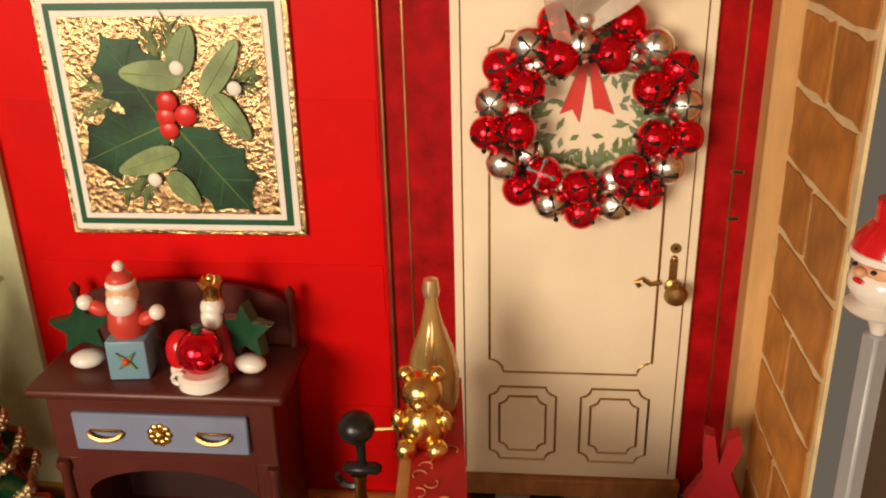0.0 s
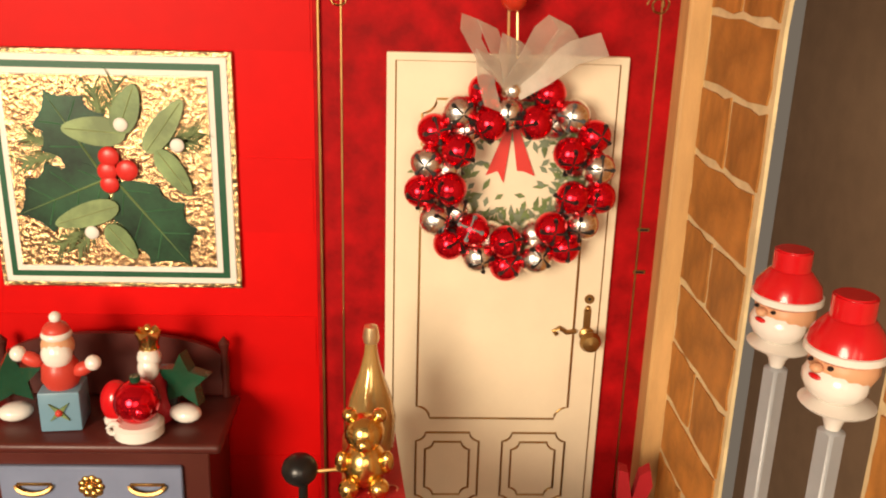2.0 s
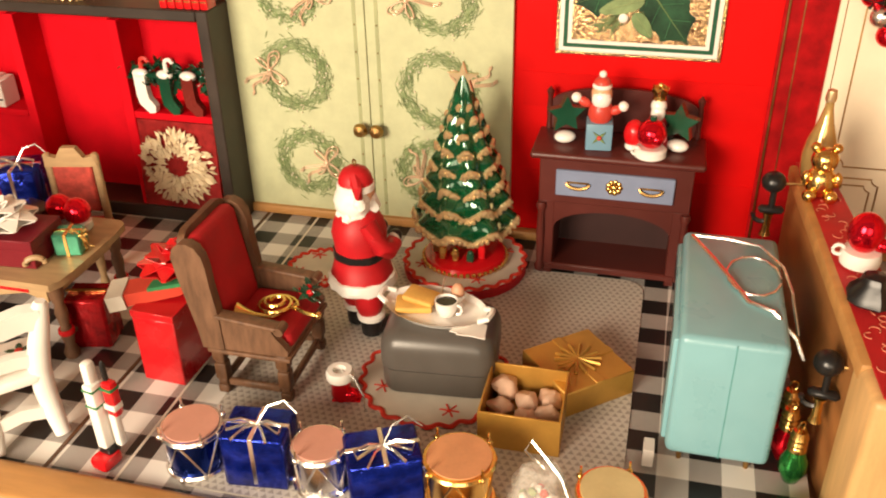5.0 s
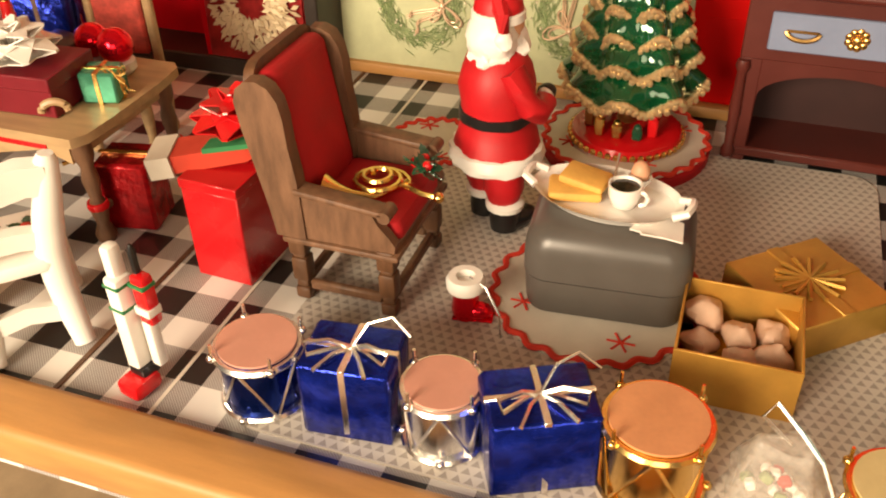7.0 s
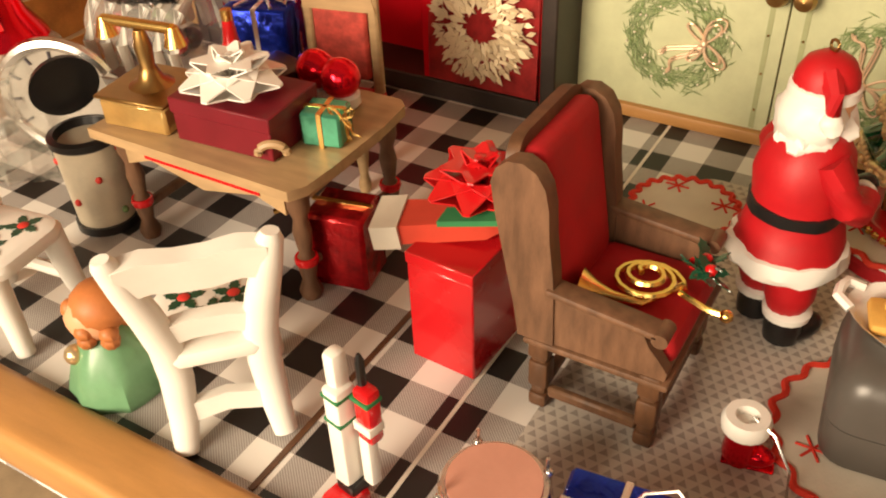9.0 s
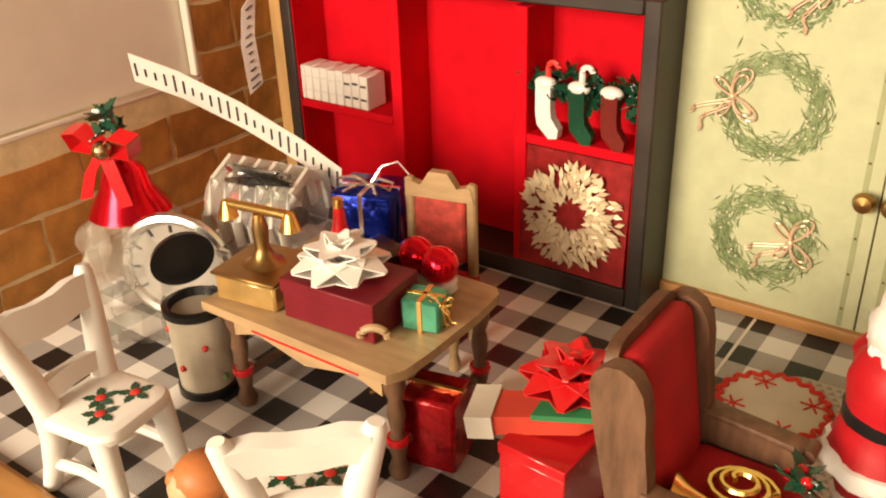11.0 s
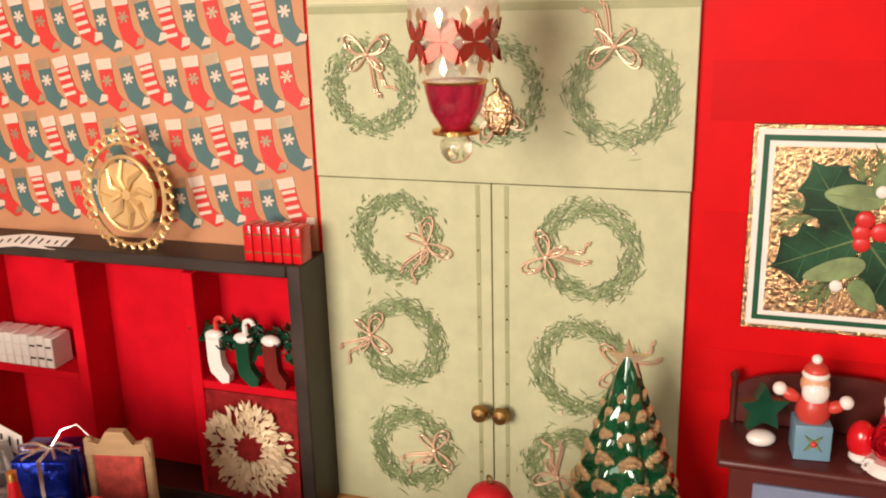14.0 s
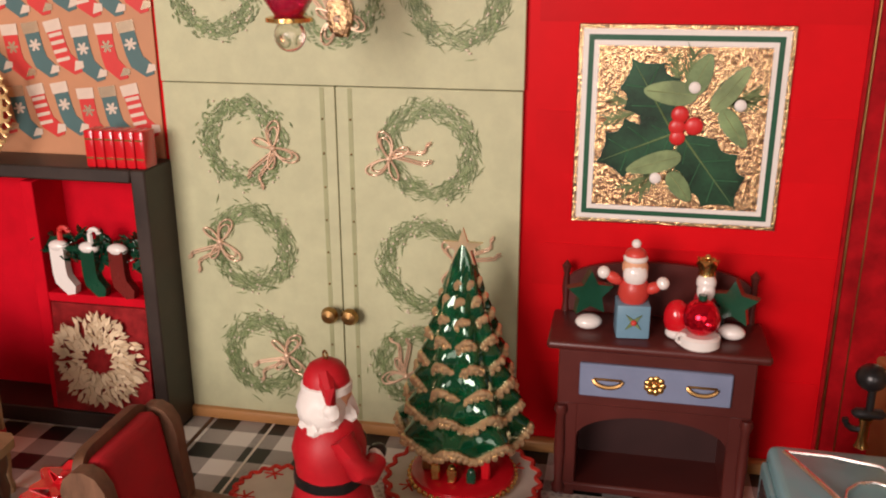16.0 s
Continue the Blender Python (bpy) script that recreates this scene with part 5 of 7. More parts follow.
def star_bow(name, m, label, at, r, h, n=3, rz=0):
    ob = thing(name, label, "bow", at, rz)
    for k in range(n):
        cnt, tilt, rr = (8, 6, 4)[k], (14, 36, 60)[k], r * (1.0, 0.85, 0.62)[k]
        for i in range(cnt):
            a = 360 * (i + 0.5 * k) / cnt
            q = M()
            for sg in (1, -1):
                q.strip([(0, 0, 0), (rr * 0.5, 0, rr * 0.16 * (1.3 + sg)), (rr, 0, 0.02 * sg)], rr * 0.95, (0, 1, 0), 0.05)
            for v in q.b.verts:
                v.co.y *= max(0.12, 1 - abs(v.co.x / rr - 0.4) * 1.5)
            part("loop", q, [m], ob, at=(0, 0, h * 0.35 * k), rot=(0, -tilt, a))
    part("center", M().ball((0, 0, h * n * 0.45), r * 0.2, seg=10), [m], ob)
    return ob


star_bow("gift_bow", mat("red_ribbon", (0.62, 0.012, 0.015), 0.22, var=0.15, coat=0.6), "big shiny red ribbon bow on the stocking", (-26.9, 11.0, 5.3), 1.9, 0.85, rz=15)

# ---- toy on the floor by the ledge ----
toy = thing("wooden_toy", "tall white, red and green painted wooden toy", "toy", (-26.5, 2.5, 0), -12)
PAINT_GREEN = mat("paint_green", (0.02, 0.18, 0.06), 0.5)
for nm, c, sz, bv, m in (("white_stick", (0, 0, 2.6), (0.62, 0.7, 4.0), 0.12, WHITE), ("white_tip", (-0.1, 0.1, 5.05), (0.5, 0.56, 1.3), 0.18, WHITE), ("red_stick", (0.68, 0.35, 3.7), (0.6, 0.5, 1.9), 0.12, RED_GLOSS),
                         ("white_stick", (0.6, 0.3, 1.9), (0.42, 0.4, 1.9), 0.1, WHITE), ("red_foot", (0.1, -0.35, 0.35), (1.0, 1.2, 0.7), 0.22, RED_GLOSS), ("black_ankle", (0.1, 0.0, 0.78), (0.7, 0.75, 0.5), 0.1, BLACK),
                         ("green_band", (0, 0, 4.3), (0.66, 0.74, 0.12), 0.02, PAINT_GREEN), ("green_band", (0, 0, 3.4), (0.66, 0.74, 0.12), 0.02, PAINT_GREEN), ("green_band", (0.68, 0.32, 4.3), (0.66, 0.56, 0.14), 0.02, PAINT_GREEN), ("white_band", (0.68, 0.32, 3.3), (0.64, 0.55, 0.3), 0.02, WHITE)):
    part(nm, M().box(c, sz, bev=bv, seg=2), [m], toy)
part("black_tip", M().lathe([(0.13, 4.6), (0.13, 5.5), (0.05, 5.7)], c=(0.5, 0.4, 0), seg=8), [BLACK], toy)

# ---- drums and gifts along the ledge ----


def drum(label, x, y, r, h, shell, trim, skin, rz=0):
    d = thing("drum_ornament", label, "drum", (x, y, 0.12), rz, "drums along the ledge")
    part("shell", M().cyl((0, 0, h / 2), r * 0.95, h, seg=28), [shell], d)
    for z in (0.15, h - 0.15):
        part("hoop", M().tube(ring(r, 28, z), 0.14, 6, closed=True), [trim], d)
    part("skin", M().cyl((0, 0, h + 0.03), r * 0.94, 0.1, seg=32), [skin], d, "pale drum skin")
    for i in range(8):
        a = i * math.pi / 4
        part("lug", M().ball((1.1 * r * math.cos(a), 1.1 * r * math.sin(a), h - 0.1 if i % 2 else 0.2), 0.16, seg=8).cyl((1.08 * r * math.cos(a), 1.08 * r * math.sin(a), (h + 0.25) if i % 2 else 0.1), 0.06, 0.4, seg=6), [trim], d)
    for i in range(8):
        part("cord", M().tube([(1.02 * r * math.cos(i * math.pi / 4), 1.02 * r * math.sin(i * math.pi / 4), 0.15 if i % 2 else h - 0.15), (1.02 * r * math.cos((i + 1) * math.pi / 4), 1.02 * r * math.sin((i + 1) * math.pi / 4), h - 0.15 if i % 2 else 0.15)], 0.06, 5), [trim], d)
    return d


PINK_SKIN = mat("pink_skin", (0.62, 0.30, 0.22), 0.5, var=0.12)
OLIVE_SKIN = mat("straw_skin", (0.62, 0.50, 0.25), 0.4, var=0.15)
BLUE_METAL = mat("blue_chrome", (0.01, 0.03, 0.22), 0.15, 0.9, var=0.2)
drum("blue and silver toy drum ornament with a pink skin", -22.3, 3.2, 1.35, 2.3, BLUE_METAL, SILVER, PINK_SKIN)
drum("silver toy drum ornament with a reddish skin", -16.1, 3.3, 1.22, 2.3, SILVER, SILVER, PINK_SKIN, 15)
drum("gold toy drum ornament with an orange skin", -9.8, 3.6, 1.5, 2.6, GOLD, GOLD, mat("orange_skin", (0.66, 0.30, 0.14), 0.4, var=0.2), 5)
drum("small gold toy drum ornament with a tan skin", -3.3, 3.7, 1.4, 2.0, GOLD, GOLD, OLIVE_SKIN, 20)


def gift(x, y, s, rz, label, foil, z=0.12):
    g = thing("gift", label, "gift", (x, y, z), rz)
    b = M().box((0, 0, s[2] / 2), s, bev=0.12, seg=2)
    rng = random.Random(int(x * 10))
    for v in b.b.verts:
        v.co += Vector((rng.uniform(-0.05, 0.05), rng.uniform(-0.05, 0.05), 0))
    part("wrapped_box", b, [foil], g)
    for (w, d) in ((0.22, s[1] + 0.06), (s[0] + 0.06, 0.22)):
        part("ribbon", M().box((0, 0, s[2] / 2), (w, d, s[2] + 0.06), bev=0.02), [SILVER], g, "silver ribbon")
    for sx in (-1, 1):
        b = M().tube([(0, 0, s[2]), (sx * 0.6, -0.3, s[2] + 0.45), (sx * 1.3, -0.5, s[2] + 0.4), (sx * 1.2, -0.7, s[2] + 0.1), (sx * 0.5, -0.2, s[2] + 0.05), (0, 0, s[2])], 0.08, 5)
        part("bow_loop", b, [SILVER], g, "silver cord loop")
        part("ribbon_tail", M().tube([(0, 0, s[2]), (sx * 0.4, -0.6, s[2] + 0.2), (sx * 0.8, -1.3, s[2] + 0.1)], 0.07, 5), [SILVER], g)
    part("hanger", M().tube([(0, 0, s[2]), (0.5, 0.3, s[2] + 0.8), (1.2, 0.5, s[2] + 1.0), (1.8, 0.3, s[2] + 0.5)], 0.05, 5), [SILVER], g)
    return g


gift(-19.0, 3.3, (2.9, 2.2, 2.9), 6, "gift wrapped in blue foil with a silver cord", BLUE_FOIL)
gift(-13.1, 3.2, (3.2, 2.3, 2.9), 26, "gift wrapped in blue foil, turned on its side", BLUE_FOIL)
pk = thing("cellophane_pack", "crumpled clear cellophane pack with small coloured sweets", "pack", (-6.4, 4.0, 0.12))
b = M().box((0, 0, 1.2), (2.7, 1.6, 2.4), bev=0.3, seg=3, top=0.6)
bmesh.ops.subdivide_edges(b.b, edges=b.b.edges[:], cuts=2)
for v in b.b.verts:
    v.co *= 1 + 0.22 * noise.noise(v.co * 1.6)
part("wrapper", b, [THIN], pk, "clear cellophane")
rng = random.Random(12)
for i in range(14):
    part("sweet", M().box((rng.uniform(-0.8, 0.8), rng.uniform(-0.4, 0.4), 0.35 + rng.uniform(0, 0.9)), (0.35, 0.3, 0.3), rot=(i * 20, i * 33, 0), bev=0.06), [rng.choice((PRINT_RED, WHITE, LEAF_B, WHITE))], pk)
part("tie", M().tube([(0.2, 0, 2.3), (-0.7, 0.3, 2.9), (-0.4, 0.4, 3.4), (0.3, 0, 2.9), (1.0, -0.4, 2.3), (1.4, -0.8, 1.6)], 0.07, 5), [SILVER], pk, "silver cord tie")

# ---- turquoise set ----
tv = thing("toy_television", "turquoise plastic toy television on short legs", "television", (1.0, 12.3, 0), 0)
part("cabinet", M().box((0, 0, 4.35), (4.5, 9.4, 6.5), bev=0.35, seg=3), [TURQ], tv)
part("front_rim", M().box((-2.3, 0, 4.3), (0.35, 8.4, 5.6), bev=0.15, seg=2), [TURQ], tv)
part("screen", M().box((-2.45, 0.4, 4.5), (0.14, 6.4, 4.4), bev=0.05), [mat("screen_glass", (0.06, 0.07, 0.07), 0.1, coat=0.6)], tv, "dark screen")
part("seam_line", M().box((0.1, -4.69, 4.35), (0.05, 0.05, 6.2), bev=0), [mat("turquoise_seam", (0.10, 0.30, 0.30), 0.5)], tv)
for x in (-1.5, 1.5):
    for y in (-3.6, 3.6):
        part("leg", M().cyl((x, y, 0.6), 0.12, 1.2, r2=0.22, seg=10), [BRASS], tv)
part("cord", M().tube([(-1.9, 3.2, 8.1), (-0.9, 1.6, 7.9), (0.2, -0.6, 7.75), (0.6, -1.6, 7.7), (1.6, -2.2, 7.75), (2.6, -3.0, 7.0), (3.0, -3.3, 6.2)], 0.1, 6), [SILVER], tv, "silver hanging cord")
part("cord", M().tube([(-1.9, 3.2, 8.1), (-0.4, 3.0, 8.2), (1.2, 2.6, 8.2), (2.2, 1.2, 8.0), (2.5, -0.6, 7.8)] + [(2.5 + 0.1 * i, -1.0 - 0.4 * i, 7.7 - 0.35 * i) for i in range(4)], 0.07, 6), [SILVER], tv)
part("cord", M().tube([(0.9 + 1.2 * math.cos(t), 0.6 + 1.7 * math.sin(t), 7.75) for t in [i * 0.5 for i in range(13)]], 0.06, 6), [SILVER], tv)
one("printed_card", M().box((0, 0, 0.55), (0.5, 0.9, 1.0), bev=0.03).slot(1).box((-0.26, 0.1, 0.6), (0.03, 0.5, 0.3), bev=0), [PAPER, INK], "tiny white printed box beside the television", "box", at=(-1.9, 8.0, 0.08))

# ---- ornaments by the low wall ----


def wall_phone(x, y, z, rz):
    p = thing("wall_telephone", "black and gold toy telephone hung on the low wall", "telephone", (x, y, z), rz)
    part("earpiece", M().ball((0, 0, 0.9), 0.62, (1, 1, 0.9)).cyl((0.1, 0, 0.1), 0.16, 1.4, seg=10).box((0.1, 0, -0.7), (1.3, 0.5, 0.4), bev=0.15), [BLACK], p)
    part("bracket", M().tube([(0.2, 0, 0.8), (1.2, 0, 0.9), (2.2, 0, 0.8)], 0.07, 6), [BRASS], p)
    part("hook", M().tube([(-0.3 + 0.45 * math.cos(t), 0, -1.0 + 0.45 * math.sin(t)) for t in [3.1 + i * 0.35 for i in range(9)]], 0.13, 6), [BLACK], p)
    part("base", M().lathe([(0.3, -2.2), (0.2, -1.9), (0.2, -1.2), (0.3, -0.9)], seg=12), [GOLD], p, "gold base")


wall_phone(3.0, 20.3, 8.2, 0), wall_phone(4.8, 8.2, 5.9, -10)


def bulb(label, at, m, rz, h):
    u = thing("bulb_ornament", label, "ornament", at, rz, "light bulb ornaments by the low wall")
    part("glass", M().lathe([(0.0, 0), (0.35, 0.25), (0.62, 0.9), (0.6, 1.4), (0.4, 1.9), (0.36, 2.1)], seg=16), [m], u)
    part("cap", M().lathe([(0.42, 2.05), (0.42, 2.2), (0.36, 2.3), (0.42, 2.45), (0.36, 2.6), (0.42, 2.75), (0.36, 2.9), (0.3, 3.1), (0, 3.15)], seg=14), [GOLD], u, "gold screw cap")
    part("loop", M().tube([(0.2 * math.cos(t), 0, 3.35 + 0.25 * math.sin(t)) for t in [i * 0.6 for i in range(11)]], 0.05, 5), [GOLD], u)


one("storage_tin", M().lathe([(2.2, 0), (2.35, 0.1), (2.35, 2.3), (2.2, 2.4), (2.1, 2.3), (0, 2.25)], seg=32), [mat("tan_lid", (0.50, 0.36, 0.26), 0.5, var=0.15)], "round tan-topped tin on the floor", "tin", at=(4.2, 3.3, -0.9))
bulb("shiny red bulb ornament with a gold cap", (4.25, 10.9, 0.02), RED_METAL, 10, 0)
bulb("shiny red bulb ornament with a gold cap", (4.1, 9.5, 0.02), RED_METAL, 10, 0)
bulb("shiny green bulb ornament with a gold cap", (4.35, 8.1, 0.02), mat("green_chrome", (0.06, 0.42, 0.10), 0.12, 0.9), 40, 0)
b = M()
rng = random.Random(31)
for i in range(26):
    b.slab(holly_leaf(1.3, 0.6), 0.04, pose(rng.uniform(-0.7, 0.7), rng.uniform(-0.7, 0.7), rng.uniform(0, 0.8), rng.uniform(-40, 40), rng.uniform(-40, 40), rng.uniform(0, 360)))
one("holly_sprig", b, [DARK_GREEN], "dark green leaf sprig on the tin", "sprig", at=(5.7, 2.8, 1.5))

# ---- things on top of the low wall ----
WT = 8.5
bt = thing("bottle", "small golden glass bottle standing on the low wall", "bottle", (5.3, 22.6, WT))
part("glass", M().lathe([(0.75, 0), (0.85, 0.2), (0.9, 1.4), (0.75, 2.2), (0.4, 3.2), (0.24, 3.9), (0.2, 4.4)], seg=20), [AMBER], bt)
part("cap", M().lathe([(0.26, 4.3), (0.3, 4.5), (0.24, 4.9), (0, 5.0)], seg=12), [GOLD_PALE], bt, "pale gold cap")
b = M().ball((0, 0, 0.85), 0.85, (0.9, 0.85, 1.05)).ball((0, -0.1, 2.1), 0.68).ball((-0.5, 0, 2.7), 0.26).ball((0.5, 0, 2.7), 0.26).ball((0, -0.65, 1.95), 0.3).ball((-0.75, -0.3, 1.1), 0.3, (0.8, 0.8, 1.4)).ball((0.75, -0.3, 1.1), 0.3, (0.8, 0.8, 1.4)).ball((-0.5, -0.65, 0.3), 0.36).ball((0.5, -0.65, 0.3), 0.36)
one("bear_figurine", b, [GOLD], "shiny gold bear figurine on the low wall", "figurine", at=(5.2, 20.3, WT))
mit = thing("mitten_ornament", "shiny red ornament with a white fluffy cuff", "ornament", (6.3, 13.6, WT))
mit.scale = (0.88, 0.88, 0.88)
part("body", M().ball((0, 0, 1.9), 0.95, (0.95, 0.9, 1.15), seg=18).ball((0.85, -0.2, 1.35), 0.42, (1.3, 0.9, 0.9)), [RED_METAL], mit)
part("cuff", M().lathe([(0.7, 0), (0.95, 0.12), (1.02, 0.5), (0.92, 0.9), (0.6, 0.95)], seg=20), [WHITE], mit, "white cuff")
part("loop", M().tube([(-1.1 + 0.28 * math.cos(t), 0, 0.8 + 0.28 * math.sin(t)) for t in [i * 0.6 for i in range(11)]], 0.1, 6), [WHITE], mit)
grn = thing("toy_grinder", "black and gold toy with a long thin handle", "toy", (6.4, 10.7, WT), -4)
part("body", M().lathe([(0.9, 0), (1.05, 0.15), (0.95, 0.5), (0.6, 0.9), (0.5, 1.2), (0, 1.3)], seg=14, wave=lambda r, z, a, k: (r * (1 + 0.08 * math.cos(5 * a)), z)), [BLACK], grn)
part("handle", M().tube([(0.4, 0, 0.9), (1.4, 0.1, 1.0), (2.8, 0.3, 1.0)], 0.09, 6).ball((2.9, 0.3, 1.05), 0.18).ball((0.9, -0.1, 0.9), 0.3), [GOLD_PALE], grn, "pale gold handle")

# ---- landing ----
bun = thing("red_decoration", "red felt rabbit-shaped decoration on a dark cookie base", "decoration", (15.6, 24.3, 1.2), -8)
part("base", M().lathe([(1.5, 0), (1.65, 0.3), (1.55, 0.9), (1.3, 1.1)], seg=20, wave=lambda r, z, a, k: (r * (1 + 0.05 * math.cos(6 * a)), z)), [mat("cookie_brown", (0.06, 0.028, 0.018), 0.6, var=0.3)], bun)
part("figure", M().slab([(-1.0, 0), (1.0, 0), (1.15, 1.2), (0.7, 2.2), (0.45, 2.9), (0.75, 3.9), (0.6, 4.6), (0.2, 4.3), (0.0, 3.2), (-0.25, 4.4), (-0.6, 4.5), (-0.6, 3.4), (-0.5, 2.6), (-1.1, 1.4)], 0.6, Matrix.Translation((0, 0.3, 1.05)) @ WALLWARD), [mat("bright_felt", (0.40, 0.008, 0.015), 0.8, bump=0.4)], bun, "red felt shape")
part("banner", M().strip([(-1.9, -0.8, 1.9), (-0.9, -1.0, 1.5), (0.6, -1.0, 1.6), (2.0, -0.8, 1.3)], 0.9, (0, 0, 1), 0.06), [RED_CLOTH], bun, "red ribbon banner")
part("icing", M().box((-0.6, -1.55, 0.6), (0.9, 0.1, 0.16), rot=(0, 30, 0), bev=0.02).box((-0.6, -1.55, 0.6), (0.9, 0.1, 0.16), rot=(0, -40, 0), bev=0.02), [WHITE], bun)


def head_light(x, y, z, rz, ground):
    b = M().slot(0).lathe([(0.9, 2.0), (1.25, 2.4), (1.15, 3.2), (0.75, 3.9), (0.62, 4.0)], seg=22).cyl((0, 0, 4.45), 0.68, 0.95, seg=20).cyl((0, 0, 4.9), 0.6, 0.2, seg=20)
    b.slot(1).ball((0, 0, 1.75), 1.12, (1, 0.95, 1)).slot(2).ball((0, -0.25, 1.1), 1.05, (1.05, 0.9, 1.05)).lathe([(1.1, 2.2), (1.28, 2.35), (1.28, 2.65), (1.1, 2.75)], seg=22).lathe([(0.2, -1.6), (0.35, -0.9), (0.75, -0.3), (1.1, -0.25), (1.2, -0.1), (0.5, 0.2)], seg=20)
    b.slot(0).ball((0.0, -1.18, 1.45), 0.16, (1.5, 0.6, 0.8)).slot(1).ball((0, -1.15, 1.85), 0.22)
    b.slot(3).ball((-0.4, -1.02, 2.0), 0.1, seg=8).ball((0.4, -1.02, 2.0), 0.1, seg=8)
    bmesh.ops.scale(b.b, vec=(0.79, 0.79, 0.57), verts=b.b.verts)
    n = z - ground
    b.slot(4).box((0, 0, -0.8 - (n - 0.9) / 2), (0.55, 0.55, n - 0.9), bev=0.08).cyl((0, 0, -n + 0.15), 0.8, 0.3, seg=16)
    one("light_stake", b, [RED_GLOSS, SKIN, GLAZE, BLACK, mat("frosted_plastic", (0.45, 0.47, 0.50), 0.3, var=0.1, trans=0.3)], "red and white plastic head light on a frosted stake", "light", at=(x, y, z), rz=rz, group="head lights in the arch")


head_light(17.5, 17.5, 15.3, -66, -3.85), head_light(17.4, 13.6, 15.45, -68, -6.4)

# ---- stocking wrapping paper on the wall ----
paper = thing("stocking_paper", "kraft wrapping paper printed with red, teal and striped stockings", "wall paper", (-42.5, BACK, 21.4))
part("sheet", M().box((0, -0.08, 0), (23.2, 0.12, 13.7), bev=0.02), [KRAFT], paper)
BODY = [(-0.36, 1.1), (0.36, 1.1), (0.37, 0.05), (0.42, -0.35), (0.78, -0.85), (0.72, -1.25), (0.32, -1.32), (-0.26, -0.75), (-0.35, -0.2)]
CUFF = [(-0.4, 0.8), (0.4, 0.8), (0.42, 1.3), (-0.42, 1.3)]


def stocking_print(body, cuff, stripes, motif):
    b = M().slab(BODY, 0.03, WALLWARD)
    b.slot(1).slab(CUFF, 0.045, WALLWARD)
    if stripes:
        for z in (-0.6, -0.2, 0.2, 0.55):
            b.slot(1).slab(rect(-0.33, z, 0.33, z + 0.16), 0.04, WALLWARD)
        b.slab([(0.35, -1.15), (0.85, -1.1), (0.9, -0.8), (0.55, -0.7)], 0.04, WALLWARD)
    else:
        for i in range(6):
            a = i * math.pi / 3
            b.slot(2).slab([(0, -0.05), (0.26, -0.06), (0.3, 0), (0.26, 0.06), (0, 0.05)], 0.04, Matrix.Translation((0.0, 0, 0.25)) @ WALLWARD @ Matrix.Rotation(a, 4, "Z"))
        b.slot(2).slab([(0.35, -1.15), (0.85, -1.1), (0.9, -0.85), (0.6, -0.75)], 0.04, WALLWARD)
    bmesh.ops.scale(b.b, vec=(1.2, 1.0, 1.12), verts=b.b.verts)
    return mesh("stocking_print", b, [body, cuff, motif])


FOIL = mat("pale_foil", (0.82, 0.66, 0.45), 0.25, 0.8, var=0.1)
WHT = mat("print_white", (0.70, 0.58, 0.46), 0.5)
SK = [stocking_print(PRINT_RED, WHT, False, FOIL), stocking_print(PRINT_TEAL, WHT, False, WHT), stocking_print(PRINT_RED, WHT, True, FOIL), stocking_print(PRINT_TEAL, FOIL, False, WHT)]
for r in range(5):
    for k in range(-15, 2):
        x = 9.2 + 1.37 * k - 0.12 * r + 0.06 * math.sin(k * 3.1)
        z = 5.4 - r * 3.2 + 0.16 * math.sin(k * 2.1)
        if -10.9 < x < 10.8 and z > -5.4:
            part("stocking_print", SK[(2, 1, 0, 3)[(k + r) % 4]], None, paper, at=(x, -0.15, z), rot=(0, -9 + 4 * math.sin(k * 1.7 + r), 0))

# ---- red shelf unit ----
sh = thing("shelf_unit", "open black-brown framed shelf unit with red inside, half empty", "shelf", (-41.7, 26.2, 0))
W, D, H = 22.4, 2.9, 14.95
part("back_panel", M().box((0, D / 2 - 0.1, H / 2), (W - 0.6, 0.2, H - 0.6), bev=0), [RED_SHELF], sh, "red back")
for x in (-W / 2 + 0.4, W / 2 - 0.4):
    s = part("side", M().box((x, 0, H / 2), (0.8, D, H), bev=0.08), [DARK_FRAME], sh)
    part("lining", M().box((x - math.copysign(0.43, x), 0.05, H / 2), (0.06, D - 0.25, H - 1.4), bev=0), [RED_SHELF], s)
part("top", M().box((0, 0, H - 0.35), (W - 1.62, D, 0.7), bev=0.08), [DARK_FRAME], sh)
part("bottom", M().box((0, 0, 0.5), (W - 1.62, D, 1.0), bev=0.08), [DARK_FRAME], sh)
for x in (-3.3, 4.3):
    part("divider", M().box((x, 0.05, H / 2), (0.7, D - 0.3, H - 1.8), bev=0.05), [RED_SHELF], sh)
part("shelf_board", M().box((-7.15, 0.05, 7.1), (6.9, D - 0.35, 0.45), bev=0.05), [RED_SHELF], sh)
part("shelf_board", M().box((7.6, 0.05, 7.7), (5.9, D - 0.35, 0.5), bev=0.05), [RED_SHELF], sh)
for i in range(9):
    h = 1.95 + 0.06 * math.sin(i * 3)
    one("book", M().box((0, 0, h / 2), (0.56, 1.6, h), bev=0.06).slot(1).box((0, -0.79, h * 0.7), (0.4, 0.06, 0.12), bev=0).box((0, -0.79, h * 0.3), (0.4, 0.06, 0.12), bev=0), [WHITE if i < 6 else PAPER, PAPER if i < 6 else INK], "small white book on the red shelf" if i < 6 else "small white and black book on the red shelf", "book", at=(-52.1 + i * 0.58, 25.9, 7.33), group="white books on the shelf")
